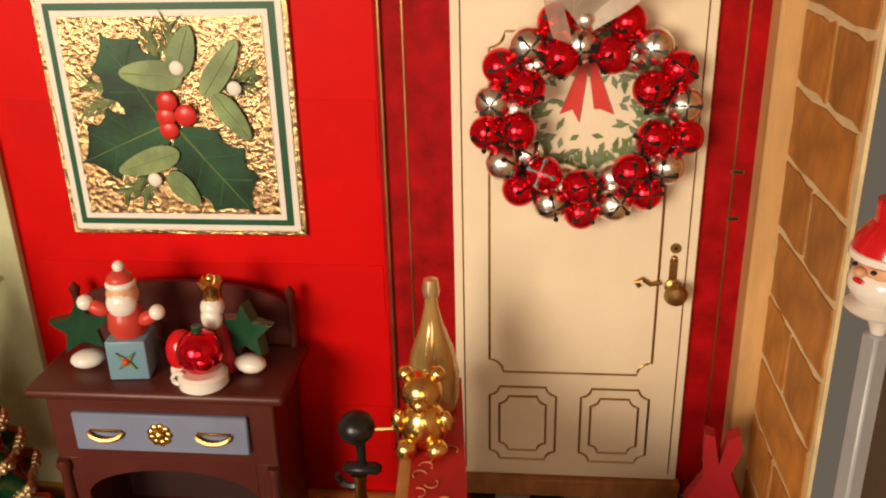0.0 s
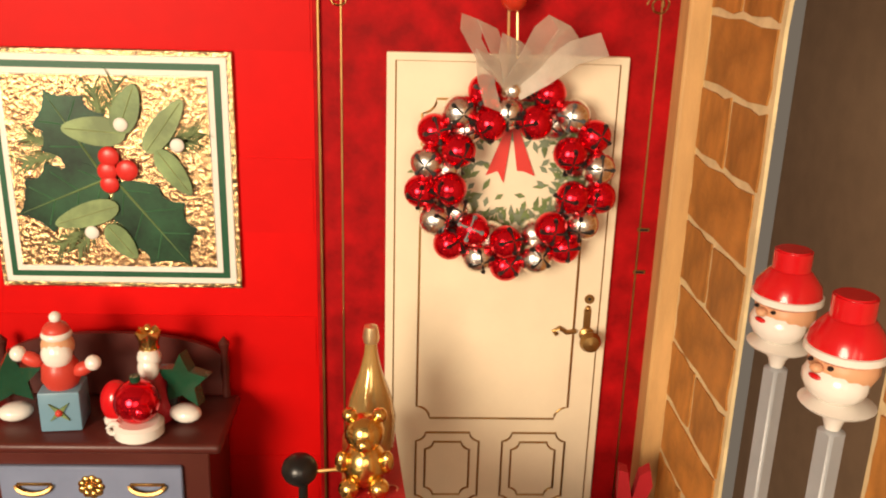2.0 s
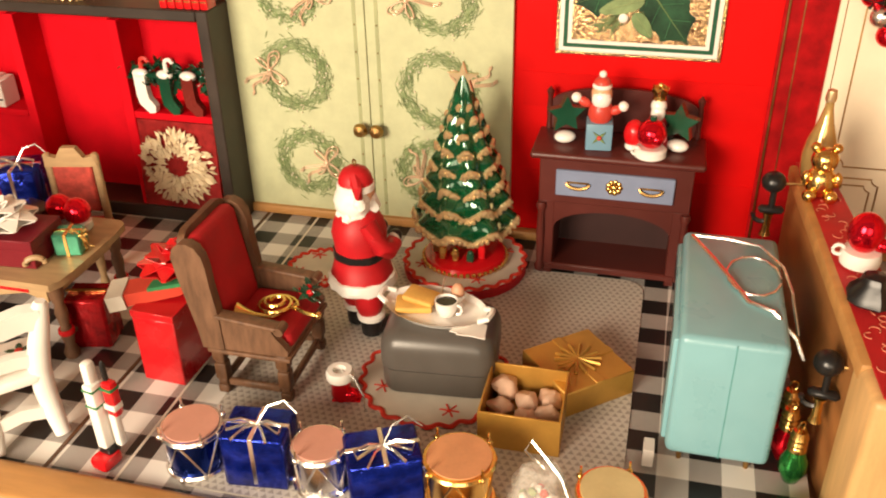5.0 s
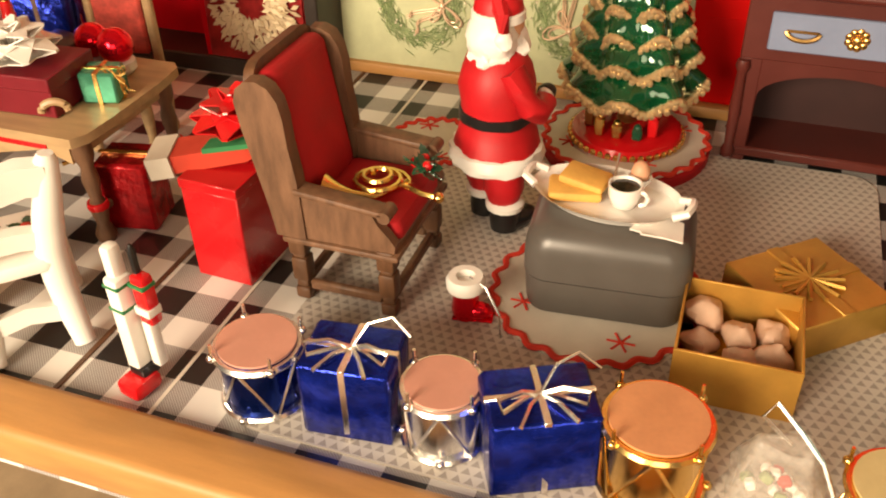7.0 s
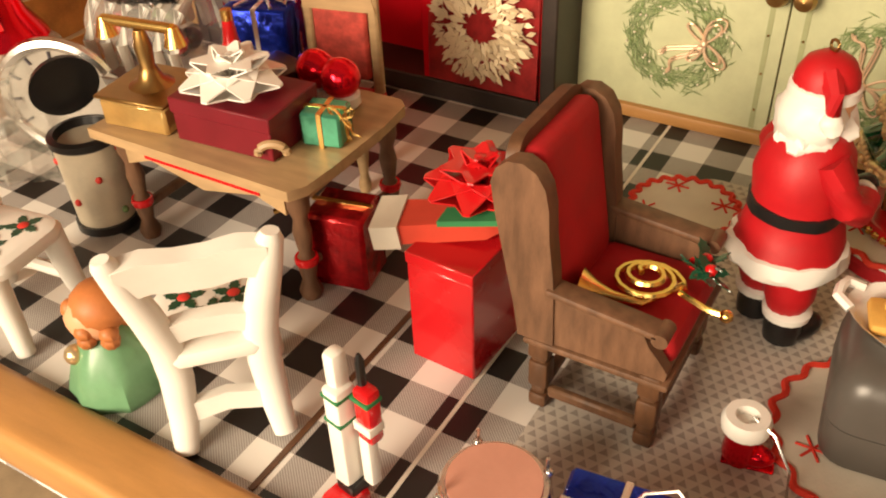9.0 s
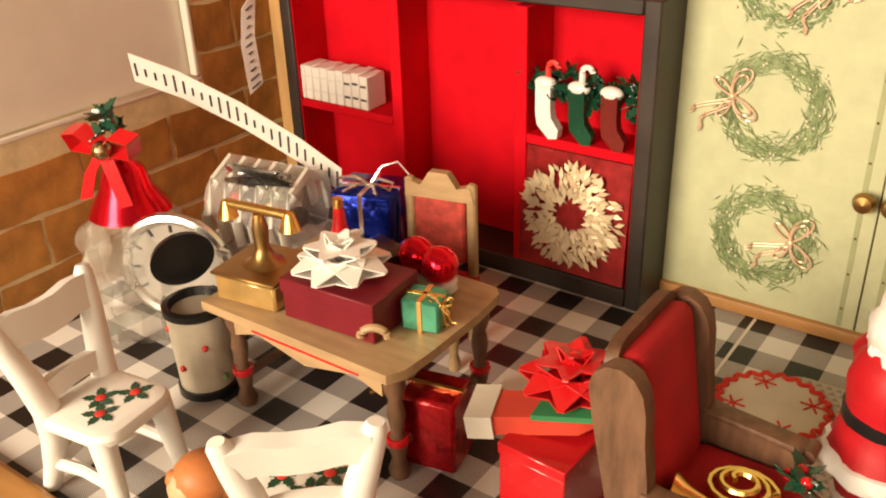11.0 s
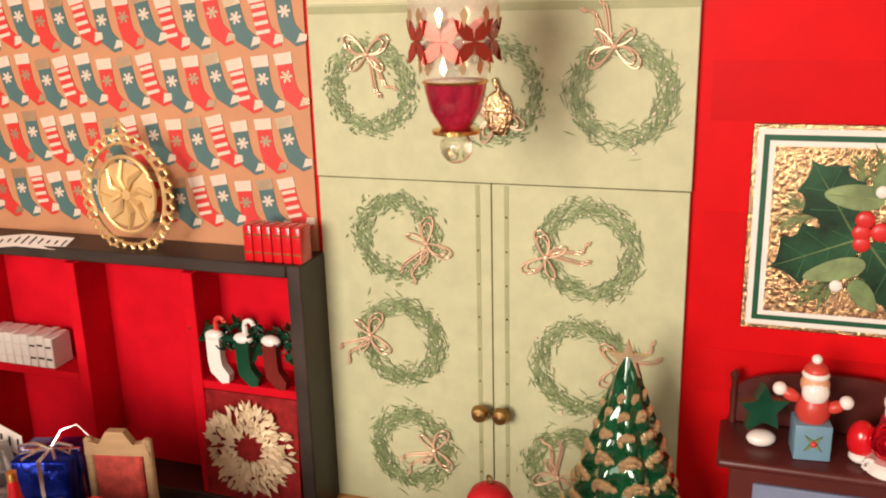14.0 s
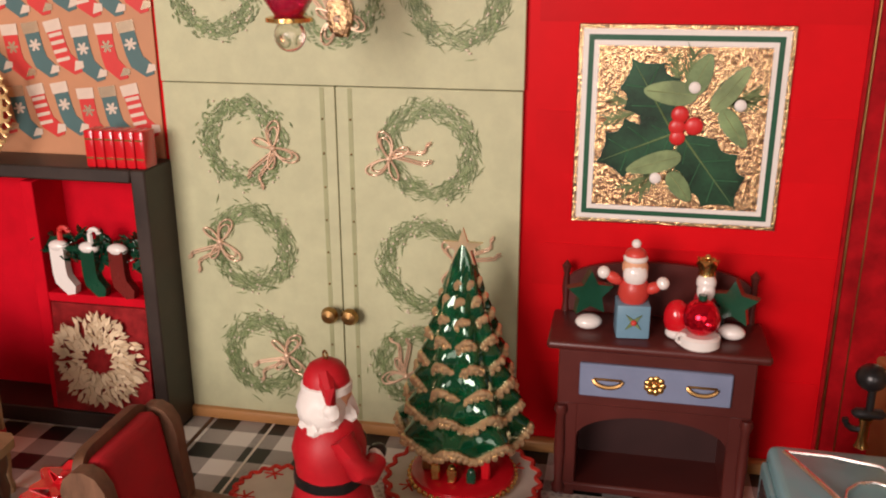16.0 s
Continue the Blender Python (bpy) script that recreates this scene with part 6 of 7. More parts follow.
gar = thing("stocking_garland", "resin garland with three hanging stockings on the red shelf", "garland", (-34.4, 25.7, 7.96))
gar.scale = (1.1, 0.9, 0.98)
rng = random.Random(17)
for gx in (-2.3, -0.9, 0.7, 2.3):
    b = M()
    for i in range(40):
        b.slab(holly_leaf(0.85, 0.42), 0.04, pose(gx + rng.uniform(-0.5, 0.5), rng.uniform(-0.4, 0.4), 2.4 + rng.uniform(-0.6, 0.6), rng.uniform(-60, 60), rng.uniform(-60, 60), rng.uniform(0, 360)))
    part("greenery", b, [DARK_GREEN], gar)
for x, m in ((-1.6, GLAZE), (0.0, DARK_GREEN), (1.5, mat("brown_red_glaze", (0.16, 0.02, 0.015), 0.25))):
    s = part("stocking", M().slab([(p * 1.0, q * 1.1) for p, q in BODY], 0.55, Matrix.Translation((x, -0.3, 1.4)) @ WALLWARD), [m], gar)
    part("cuff", M().ball((x, -0.55, 2.65), 0.48, (1.1, 0.8, 0.7)), [GLAZE], s, "white cuff")
    if x < 1:
        part("candy_cane", M().tube([(x + 0.1, -0.5, 2.6), (x + 0.1, -0.5, 3.4)] + [(x + 0.35 - 0.25 * math.cos(t), -0.5, 3.4 + 0.3 * math.sin(t)) for t in (0.6, 1.2, 1.8, 2.4, 3.0)], 0.14, 6), [PRINT_RED if x else GLAZE], s)
card = thing("wreath_card", "red card with an embossed gold wreath in the shelf", "card", (-34.4, 25.0, 1.02))
part("card", M().box((0, 0, 3.2), (5.9, 0.12, 6.3), rot=(-3, 0, 0), bev=0.02), [mat("red_foil_card", (0.36, 0.02, 0.02), 0.35, 0.3, var=0.4, scale=150)], card)
part("gilt_edge", M().tube([(-2.9, -0.1, 0.08), (2.9, -0.1, 0.08), (2.9, 0.2, 6.3), (-2.9, 0.2, 6.3)], 0.07, 5, closed=True), [GOLD_PALE], card)
b = M()
for i in range(420):
    a, r = rng.uniform(0, 6.283), rng.uniform(0.95, 2.65)
    L = rng.uniform(0.5, 0.8)
    b.slab([(-L / 2, 0), (0, 0.13), (L / 2, 0), (0, -0.13)], 0.04, Matrix.Translation((r * math.cos(a), -0.14 - rng.uniform(0, 0.16) + 0.03 * r * math.sin(a), 3.2 + r * math.sin(a))) @ pose(0, 0, 0, 90 + rng.uniform(-25, 25), 0, 0) @ Matrix.Rotation(a + rng.uniform(-0.8, 0.8), 4, "Z"))
part("embossed_wreath", b, [mat("cream_gold", (0.80, 0.65, 0.42), 0.4, 0.2)], card, "cream gold leaf wreath")

# on top of the shelf
med = thing("medallion", "large pierced gold medallion ornament leaning on the shelf top", "ornament", (-41.0, 25.6, H))
b = M().tube([(2.35 * math.cos(t), 0.03 * math.sin(t), 3.0 + 2.75 * math.sin(t)) for t in [i * math.pi / 24 for i in range(48)]], 0.13, 6, closed=True, flat=0.5)
b.tube([(1.75 * math.cos(t), 0, 3.0 + 2.05 * math.sin(t)) for t in [i * math.pi / 24 for i in range(48)]], 0.12, 6, closed=True)
part("rim", b, [SATIN_GOLD], med)
part("plate", M().lathe([(1.75, -0.03), (1.75, 0.03), (0, 0.05)], rot=(90, 0, 0), c=(0, 0, 3.0), seg=32), [SATIN_GOLD], med, "pale gold centre")
b = M()
for i in range(30):
    a = i * math.pi / 15
    b.tube([(2.6 * math.cos(a) + 0.3 * math.cos(t), 0, 3.0 + 3.0 * math.sin(a) + 0.3 * math.sin(t)) for t in [j * 1.05 for j in range(6)]], 0.09, 5, closed=True)
part("lace_edge", b, [SATIN_GOLD], med, "gold lace edge")
for i in range(8):
    a = i * math.pi / 4
    b = M().tube([(0.3 * math.cos(a), -0.08, 3.0 + 0.3 * math.sin(a)), (0.9 * math.cos(a + 0.3), -0.1, 3.0 + 0.95 * math.sin(a + 0.3)), (1.6 * math.cos(a), -0.08, 3.0 + 1.9 * math.sin(a))], 0.16, 5, taper=lambda t: 1.2 - abs(t - 0.5))
    part("petal", b, [SATIN_GOLD], med)
part("loop", M().tube([(0.35 * math.cos(t), 0, 6.45 + 0.35 * math.sin(t)) for t in [i * 0.6 for i in range(11)]], 0.1, 6), [SATIN_GOLD], med)
for i in range(6):
    one("book", M().box((0, 0, 0.95), (0.52, 1.2, 1.9), bev=0.1, seg=2).slot(1).box((0, -0.6, 1.45), (0.4, 0.04, 0.08), bev=0).box((0, -0.6, 0.5), (0.4, 0.04, 0.08), bev=0), [RED_GLOSS, GOLD], "small red book with gilt bands on the shelf top", "book", at=(-33.5 + i * 0.55, 25.6, H), group="red books on the shelf top")


def list_strip(name, label, pts, w, side, at=(0, 0, 0)):
    s = thing(name, label, "paper strip", at)
    part("strip", M().strip(pts, w, side, 0.03), [PAPER], s)
    b = M()
    up = Vector(side).normalized()
    for p, q in zip(pts, pts[1:]):
        p, q = Vector(p), Vector(q)
        n = int((q - p).length / 0.45)
        nor = (q - p).cross(up).normalized() * 0.05
        for i in range(n):
            c = p + (q - p) * ((i + 0.5) / n)
            e = up * w * (0.22 + 0.1 * math.sin(i * 5.3))
            for sg in (1, -1):
                b.tube([c - e + nor * sg, c + e + nor * sg], 0.045, 4)
    part("writing", b, [INK], s, "illegible lines of writing")
    return s


list_strip("paper_list", "long white paper list curling from the shelf top", [(-45.0, 25.2, 15.05), (-48, 25.0, 15.15), (-50.9, 24.4, 14.9), (-52.3, 23.2, 14.2), (-52.7, 22.4, 13.2), (-52.9, 22.2, 11.2), (-52.8, 22.3, 8.5)], 1.0, (0.25, 0.85, 0.5))
list_strip("paper_list", "long white paper list sloping down to the gifts", [(-51.6, 13.8, 12.0), (-49.6, 14.8, 11.2), (-47.0, 16.0, 9.8), (-44.4, 17.0, 8.2), (-42.6, 17.6, 6.9)], 1.7, (0.35, -0.3, 0.9))

# ---- table and what stands on it ----
tb = thing("table", "limed wooden table with turned legs and red painted apron", "table", (-37.2, 11.95, 0), 0)
out = [(-4.9, -3.6), (4.5, -3.6), (4.85, -3.0), (4.95, -1.5), (4.95, 1.6), (4.8, 3.2), (4.4, 3.6), (-4.9, 3.6)]
part("tabletop", M().slab(out, 0.4, Matrix.Translation((0, 0, 4.8))), [TABLE_WOOD], tb)
for x in (-4.1, 4.1):
    for y in (-2.7, 2.8):
        part("leg", M().lathe([(0.36, 0), (0.45, 0.3), (0.26, 0.8), (0.42, 1.7), (0.24, 2.0), (0.36, 2.9), (0.26, 3.5), (0.42, 4.0), (0.42, 4.8)], c=(x, y, 0), seg=12), [WORN_WOOD], tb)
        part("painted_ring", M().lathe([(0.42, 1.55), (0.46, 1.7), (0.42, 1.85)], c=(x, y, 0), seg=12), [RED_GLOSS], tb)
for y in (-2.8, 2.9):
    ap = part("apron", M().slab([(-3.8, 3.7), (-2.5, 4.15), (0, 3.6), (2.5, 4.15), (3.8, 3.7), (3.8, 4.8), (-3.8, 4.8)], 0.25, Matrix.Translation((0, y, 0)) @ WALLWARD), [TABLE_WOOD], tb)
    part("painted_panel", M().box((0, y - 0.28, 4.4), (5.5, 0.06, 0.4), bev=0.02), [RED_GLOSS], ap)
for x in (-4.1, 4.1):
    part("apron", M().box((x, 0, 4.4), (0.25, 4.8, 0.8), bev=0.05), [TABLE_WOOD], tb)
    part("stretcher", M().box((x, 0, 1.4), (0.35, 5.0, 0.4), bev=0.1), [WORN_WOOD], tb)
T = 5.22
dbx = thing("dark_red_box", "dark red oblong gift box on the table", "box", (-36.4, 10.9, T), 4)
part("body", M().box((0, 0, 0.6), (4.2, 2.9, 1.2), bev=0.05), [mat("wine_card", (0.17, 0.008, 0.016), 0.4, var=0.2)], dbx)
part("lid", M().box((0, 0, 1.4), (4.32, 3.02, 0.6), bev=0.05), [MATS["wine_card"]], dbx)
star_bow("gift_bow", mat("white_satin", (0.82, 0.78, 0.72), 0.3, var=0.04, coat=0.3), "white satin star bow on the dark red box", (-36.5, 10.7, T + 1.72), 1.95, 0.8, rz=10)
ph = thing("desk_telephone", "old brass toy telephone on a square glass base", "telephone", (-40.4, 10.4, T), 8)
part("base", M().box((0, 0, 0.55), (2.9, 2.8, 1.1), bev=0.1), [AMBER], ph, "amber glass base")
part("plate", M().box((0, 0, 1.2), (3.1, 3.0, 0.16), bev=0.05), [BRASS], ph)
part("column", M().lathe([(0.9, 1.26), (0.5, 1.5), (0.28, 2.0), (0.34, 2.8), (0.2, 3.4)], seg=16), [BRASS], ph)
part("handset", M().cyl((0, 0, 3.6), 0.2, 3.0, rot=(0, 90, 0), seg=12).lathe([(0.2, 0), (0.3, -0.3), (0.42, -0.7)], c=(-1.5, 0, 3.7), seg=12).lathe([(0.2, 0), (0.3, -0.3), (0.42, -0.7)], c=(1.5, 0, 3.7), seg=12), [GOLD], ph, "gold handset")
wb = thing("wine_bottle", "small red bottle with a gold cap on the table", "bottle", (-38.6, 13.0, T))
part("glass", M().lathe([(0.5, 0), (0.55, 0.15), (0.55, 1.7), (0.3, 2.3), (0.2, 3.2)], seg=14), [RED_GLOSS], wb)
part("label", M().cyl((0, 0, 0.95), 0.57, 0.8, seg=18), [PAPER], wb, "white paper label")
part("cap", M().cyl((0, 0, 3.3), 0.22, 0.4, seg=10), [GOLD], wb, "gold cap")
one("chocolate_box", M().box((0, 0, 0.5), (2.2, 1.6, 1.0), bev=0.2, seg=2), [mat("chocolate", (0.05, 0.02, 0.012), 0.35)], "small dark brown box on the table", "box", at=(-37.7, 14.4, T), rz=-15)
gg = thing("gift", "tiny green foil gift with gold ribbon on the table", "gift", (-33.5, 11.8, T), 15)
part("wrapped_box", M().box((0, 0, 0.65), (1.5, 1.3, 1.3), bev=0.1), [mat("green_foil", (0.10, 0.42, 0.26), 0.2, 0.6, var=0.4, bump=0.6)], gg)
part("ribbon", M().box((0, 0, 0.65), (0.2, 1.36, 1.36), bev=0.02).box((0, 0, 0.65), (1.56, 0.2, 1.36), bev=0.02), [GOLD], gg, "gold ribbon")
bow(gg, GOLD, 0.6, (0.8, -0.4, 1.2), (0, 0, 0))
for x, y in ((-35.8, 14.3), (-34.5, 14.1)):
    bb = thing("bauble", "shiny red bauble in a white cuff on the table", "bauble", (x, y, T), 0, "red baubles on the table")
    part("ball", M().ball((0, 0, 1.15), 0.78, seg=18), [RED_METAL], bb)
    part("cuff", M().lathe([(0.6, 0), (0.72, 0.15), (0.7, 0.5), (0.5, 0.6)], seg=16), [GLAZE], bb, "white cuff")
one("wooden_ring", M().tube([(0.5 * math.cos(t), 0, 0.35 + 0.4 * math.sin(t)) for t in [i * 0.35 for i in range(10)]], 0.16, 8), [TABLE_WOOD], "small wooden loop handle on the table", "handle", at=(-34.2, 9.6, T), rz=30)
rb = thing("gift_bag", "red foil gift bag with gold ribbon under the table", "gift", (-32.6, 11.0, 0), 12)
part("bag", M().box((0, 0, 1.6), (2.3, 2.0, 3.2), bev=0.15), [mat("red_foil", (0.42, 0.008, 0.012), 0.2, 0.5, var=0.5, bump=0.7, scale=150)], rb)
part("ribbon", M().box((0, 0, 3.25), (2.34, 0.2, 0.1), bev=0.02).tube([(-1.0, -0.9, 3.2), (-1.6, -1.2, 3.5), (-2.0, -1.4, 3.4)], 0.1, 5), [GOLD], rb, "gold ribbon")

# chair behind the table
rc = thing("red_chair", "pale carved wooden chair with a red padded back", "chair", (-37.0, 16.9, 0), 12)
rc.scale = (0.86, 0.86, 0.82)
for x in (-1.7, 1.7):
    for y in (-1.4, 1.4):
        part("leg", M().lathe([(0.28, 0), (0.34, 0.4), (0.22, 1.0), (0.34, 2.4), (0.3, 3.8)], c=(x, y, 0), seg=10), [TABLE_WOOD], rc)
    part("back_post", M().box((x, 1.4, 6.6), (0.5, 0.5, 6.2), bev=0.12), [TABLE_WOOD], rc)
part("seat", M().box((0, 0, 4.0), (4.0, 3.4, 0.7), bev=0.2, seg=2), [RED_CLOTH], rc, "red padded seat")
part("back_pad", M().box((0, 1.3, 6.9), (2.8, 0.5, 3.8), bev=0.15), [mat("rose_cloth", (0.55, 0.07, 0.05), 0.7, var=0.4, scale=150)], rc, "red patterned back")
part("crest", M().slab([(-1.9, 8.7), (1.9, 8.7), (1.7, 9.6), (1.0, 9.4), (0.5, 10.2), (-0.5, 10.2), (-1.0, 9.4), (-1.7, 9.6)], 0.5, Matrix.Translation((0, 1.6, 0)) @ WALLWARD), [TABLE_WOOD], rc, "carved crest rail")

# gifts behind the table
bx = thing("belt_box", "round red gift box with a black belt and gold buckle", "box", (-40.6, 17.4, 0), 10)
part("body", M().cyl((0, 0, 2.3), 1.9, 4.6, seg=28), [RED_GLOSS], bx)
part("belt", M().cyl((0, 0, 3.9), 1.96, 1.5, seg=28), [BLACK], bx, "black belt")
part("buckle", M().box((0.3, -1.98, 3.9), (1.6, 0.2, 0.8), bev=0.05), [GOLD], bx, "gold buckle")
part("trim", M().lathe([(1.9, 0), (2.1, 0.2), (2.1, 0.8), (1.9, 1.0)], seg=28), [WHITE], bx, "white fluffy trim")
gift(-40.6, 17.3, (2.8, 2.6, 2.6), 18, "gift wrapped in blue foil on the belted box", BLUE_FOIL, z=4.68)

# pedal bin
bn = thing("pedal_bin", "white toy bin with red print and open black lid", "bin", (-43.7, 9.2, 0))
bn.scale = (0.86, 0.86, 0.92)
part("body", M().cyl((0, 0, 2.3), 1.35, 4.0, r2=1.5, seg=26), [mat("bin_enamel", (0.66, 0.58, 0.44), 0.3, 0.3, var=0.15)], bn)
part("foot_ring", M().cyl((0, 0, 0.2), 1.5, 0.4, seg=26), [BLACK], bn)
part("rim", M().lathe([(1.5, 4.2), (1.62, 4.3), (1.62, 4.6), (1.3, 4.65), (1.2, 4.3), (0, 4.25)], seg=26), [BLACK], bn)
part("lid", M().lathe([(1.6, 0), (1.5, 0.3), (0.8, 0.5), (0, 0.55)], c=(-1.3, 0.7, 6.1), rot=(0, -70, -25), seg=26), [BLACK], bn, "open black lid")
for i in range(9):
    a, z = i * 2.4, 1.0 + (i * 0.37) % 3.0
    part("printed_berry", M().ball((1.43 * math.cos(a), 1.43 * math.sin(a), z), 0.17, seg=8), [PRINT_RED if i % 3 else LEAF_A], bn)

# white chairs


def holly_print(parent, x, y, z):
    b = M()
    for i in range(5):
        b.slab(holly_leaf(0.7, 0.36), 0.03, pose(x, y, z, 0, 0, i * 72 + 10))
    pr = part("painted_holly", b, [DARK_GREEN], parent, "painted holly leaves")
    part("painted_berry", M().ball((x, y, z + 0.02), 0.22, (1, 1, 0.3), seg=8), [PRINT_RED], pr)


def white_chair(at, rz, label):
    wc = thing("white_chair", label, "chair", at, rz, "white chairs with painted holly")
    for s in (-1, 1):
        part("back_leg", M().tube([(s * 1.5, -1.95, 0.1), (s * 1.38, -1.6, 1.2), (s * 1.3, -1.3, 2.6), (s * 1.35, -1.25, 3.8), (s * 1.6, -1.5, 5.2), (s * 1.9, -1.8, 6.5), (s * 2.1, -2.05, 7.5), (s * 2.14, -2.1, 7.75)], 0.46, 12, flat=0.8, taper=lambda t: 0.8 + 0.35 * math.sin(math.pi * min(1, t * 1.2)) if t < 0.96 else 0.55), [WHITE], wc)
        part("front_leg", M().tube([(s * 1.55, 1.75, 0.1), (s * 1.45, 1.6, 1.2), (s * 1.4, 1.45, 2.4), (s * 1.35, 1.3, 3.4)], 0.44, 12, taper=lambda t: 0.75 + 0.35 * t), [WHITE], wc)
        part("side_stretcher", M().tube([(s * 1.4, -1.6, 1.3), (s * 1.38, 0, 1.45), (s * 1.45, 1.55, 1.3)], 0.24, 8), [WHITE], wc)
    part("seat", M().loft(3.6, 3.7, 0.8, ((0.3, 3.1), (0.05, 3.2), (0.0, 3.45), (0.1, 3.65), (0.35, 3.74)), Matrix.Translation((0, 0.15, 0))), [WHITE], wc)
    part("top_rail", M().strip([(-2.0, -1.92, 6.85), (-1.2, -1.85, 6.95), (-0.4, -1.82, 6.8), (0.4, -1.82, 6.8), (1.2, -1.85, 6.95), (2.0, -1.92, 6.85)], 1.25, (0, -0.25, 1), 0.55), [WHITE], wc)
    part("lower_rail", M().strip([(-1.45, -1.35, 4.35), (-0.5, -1.3, 4.5), (0.5, -1.3, 4.5), (1.45, -1.35, 4.35)], 0.75, (0, -0.15, 1), 0.45), [WHITE], wc)
    part("stretcher", M().strip([(-1.4, -1.55, 1.35), (0, -1.5, 1.6), (1.4, -1.55, 1.35)], 0.65, (0, 0.1, 1), 0.4), [WHITE], wc)
    holly_print(wc, 0.7, 0.7, 3.745), holly_print(wc, -0.8, 0.9, 3.745), holly_print(wc, 0.0, 0.0, 3.745)
    return wc


white_chair((-32.2, 3.8, 0), 45, "chunky white painted chair with holly on the seat"), white_chair((-41.9, 3.2, 0), -82, "chunky white painted chair beside the green-robed figurine")
b = M().lathe([(1.5, 0), (1.6, 0.4), (1.3, 1.3), (0.8, 2.2), (0.4, 2.6)], seg=20, wave=lambda r, z, a, k: (r * (1 + 0.05 * math.cos(7 * a)), z)).slot(1).ball((-0.2, 0, 3.0), 0.9).slot(2).ball((0.05, 0.15, 3.3), 1.0, (1, 1, 0.85))
for i in range(14):
    b.ball((0.9 * math.cos(i * 0.9) * 0.9, 0.15 + 0.9 * math.sin(i * 0.9), 2.9 + 0.5 * math.sin(i * 1.9)), 0.32, seg=8)
b.slot(3)
for s in (-1, 1):
    b.slab([(0, 0), (s * 1.3, 0.9), (s * 1.5, 0.2), (s * 1.1, -0.9), (s * 0.3, -0.7)], 0.2, Matrix.Translation((0.6, 0.95, 2.2)) @ WALLWARD)
b.ball((-0.9, -0.6, 1.7), 0.35)
one("angel_figurine", b, [mat("jade_glaze", (0.16, 0.34, 0.18), 0.3, var=0.2), SKIN, mat("ginger", (0.50, 0.17, 0.05), 0.5, var=0.3), GOLD_PALE], "round green-robed figurine with ginger hair and gold wings", "figurine", at=(-36.0, 2.6, 0), rz=20)

# glass things in the corner
gl = thing("glass_sleigh", "clear glass sleigh ornament filled with small sweets", "ornament", (-45.2, 15.2, 0), 8)
CRYSTAL = mat("cut_glass", (0.92, 0.88, 0.80), 0.08, var=0.2, bump=0.8, scale=180, trans=0.55, coat=1.0)
part("bed", M().loft(4.8, 3.0, 0.5, ((0.5, 0.9), (0.1, 1.6), (0.0, 3.2), (0.05, 4.6))), [CRYSTAL], gl, "cut glass body")
for sy in (-1.3, 1.3):
    part("runner", M().tube([(-3.0, sy, 0.9), (-2.4, sy, 0.22), (2.4, sy, 0.22), (3.1, sy, 0.9), (3.2, sy, 1.8)], 0.2, 7), [CLEAR], gl)
    for sx in (-1.6, 1.6):
        part("strut", M().tube([(sx, sy, 0.3), (sx, sy * 0.9, 1.3)], 0.18, 6), [CLEAR], gl)
for i in range(6):
    x = -2.2 + i * 0.88
    part("rib", M().tube([(x, -1.6, 4.6), (x, -1.75, 5.8), (x, -0.9, 7.2), (x, 0.4, 7.8), (x, 1.6, 7.2), (x, 1.9, 5.6)], 0.17, 7, flat=1.8), [mat("frosted_rib", (0.85, 0.80, 0.70), 0.12, var=0.1, coat=1.0, alpha=0.75)], gl)
part("shell", M().lathe([(1.6, -2.4), (1.6, 2.4)], c=(0, 0, 6.0), rot=(0, 90, 0), seg=20), [THIN], gl, "clear glass shell")
rng = random.Random(40)
for i in range(14):
    part("sweet", M().ball((rng.uniform(-2, 2), rng.uniform(-1, 0.6), 5.0 + rng.uniform(0, 1.6)), 0.5, seg=8), [rng.choice((RED_GLOSS, BRASS, COFFEE, LEAF_B, MAROON))], gl)
for i in range(10):
    part("glass_curl", M().tube([(rng.uniform(-2, 2) + 0.5 * math.cos(t), -1.0 + 0.3 * t, 7.4 + 0.5 * math.sin(t)) for t in [j * 0.6 for j in range(9)]], 0.13, 6), [CLEAR], gl)
ck = thing("round_clock", "round silver-rimmed clock face leaning in the corner", "clock", (-47.2, 11.0, 0), 28)
ck.scale = (0.85, 0.85, 0.85)
part("rim", M().tube([(2.9 * math.cos(t), 0.3, 4.6 + 2.9 * math.sin(t)) for t in [i * math.pi / 20 for i in range(40)]], 0.35, 8, closed=True), [SILVER], ck, "silver rim")
part("face", M().lathe([(2.8, 0), (2.8, 0.1), (0, 0.12)], c=(0, 0.4, 4.6), rot=(90, 0, 0), seg=36), [mat("clock_face", (0.40, 0.36, 0.31), 0.2)], ck, "dull pale face")
for i in range(12):
    a = i * math.pi / 6
    part("hour_mark", M().box((2.3 * math.cos(a), 0.24, 4.6 + 2.3 * math.sin(a)), (0.12, 0.05, 0.4), rot=(0, 90 - math.degrees(a), 0), bev=0), [INK], ck)
part("hand", M().box((0.3, 0.2, 5.3), (0.12, 0.05, 1.6), rot=(0, 25, 0), bev=0), [INK], ck)
part("hand", M().box((-0.4, 0.2, 4.5), (1.0, 0.05, 0.14), rot=(0, 15, 0), bev=0), [INK], ck)
part("foot", M().box((0, 0.9, 0.85), (3.0, 1.8, 1.7), bev=0.2), [mat("smoke_plastic", (0.25, 0.22, 0.20), 0.2, trans=0.5)], ck)
rd = thing("bell_ornament", "shiny red bell ornament with red ribbon bow and holly", "ornament", (-50.3, 11.4, 6.0), 10)
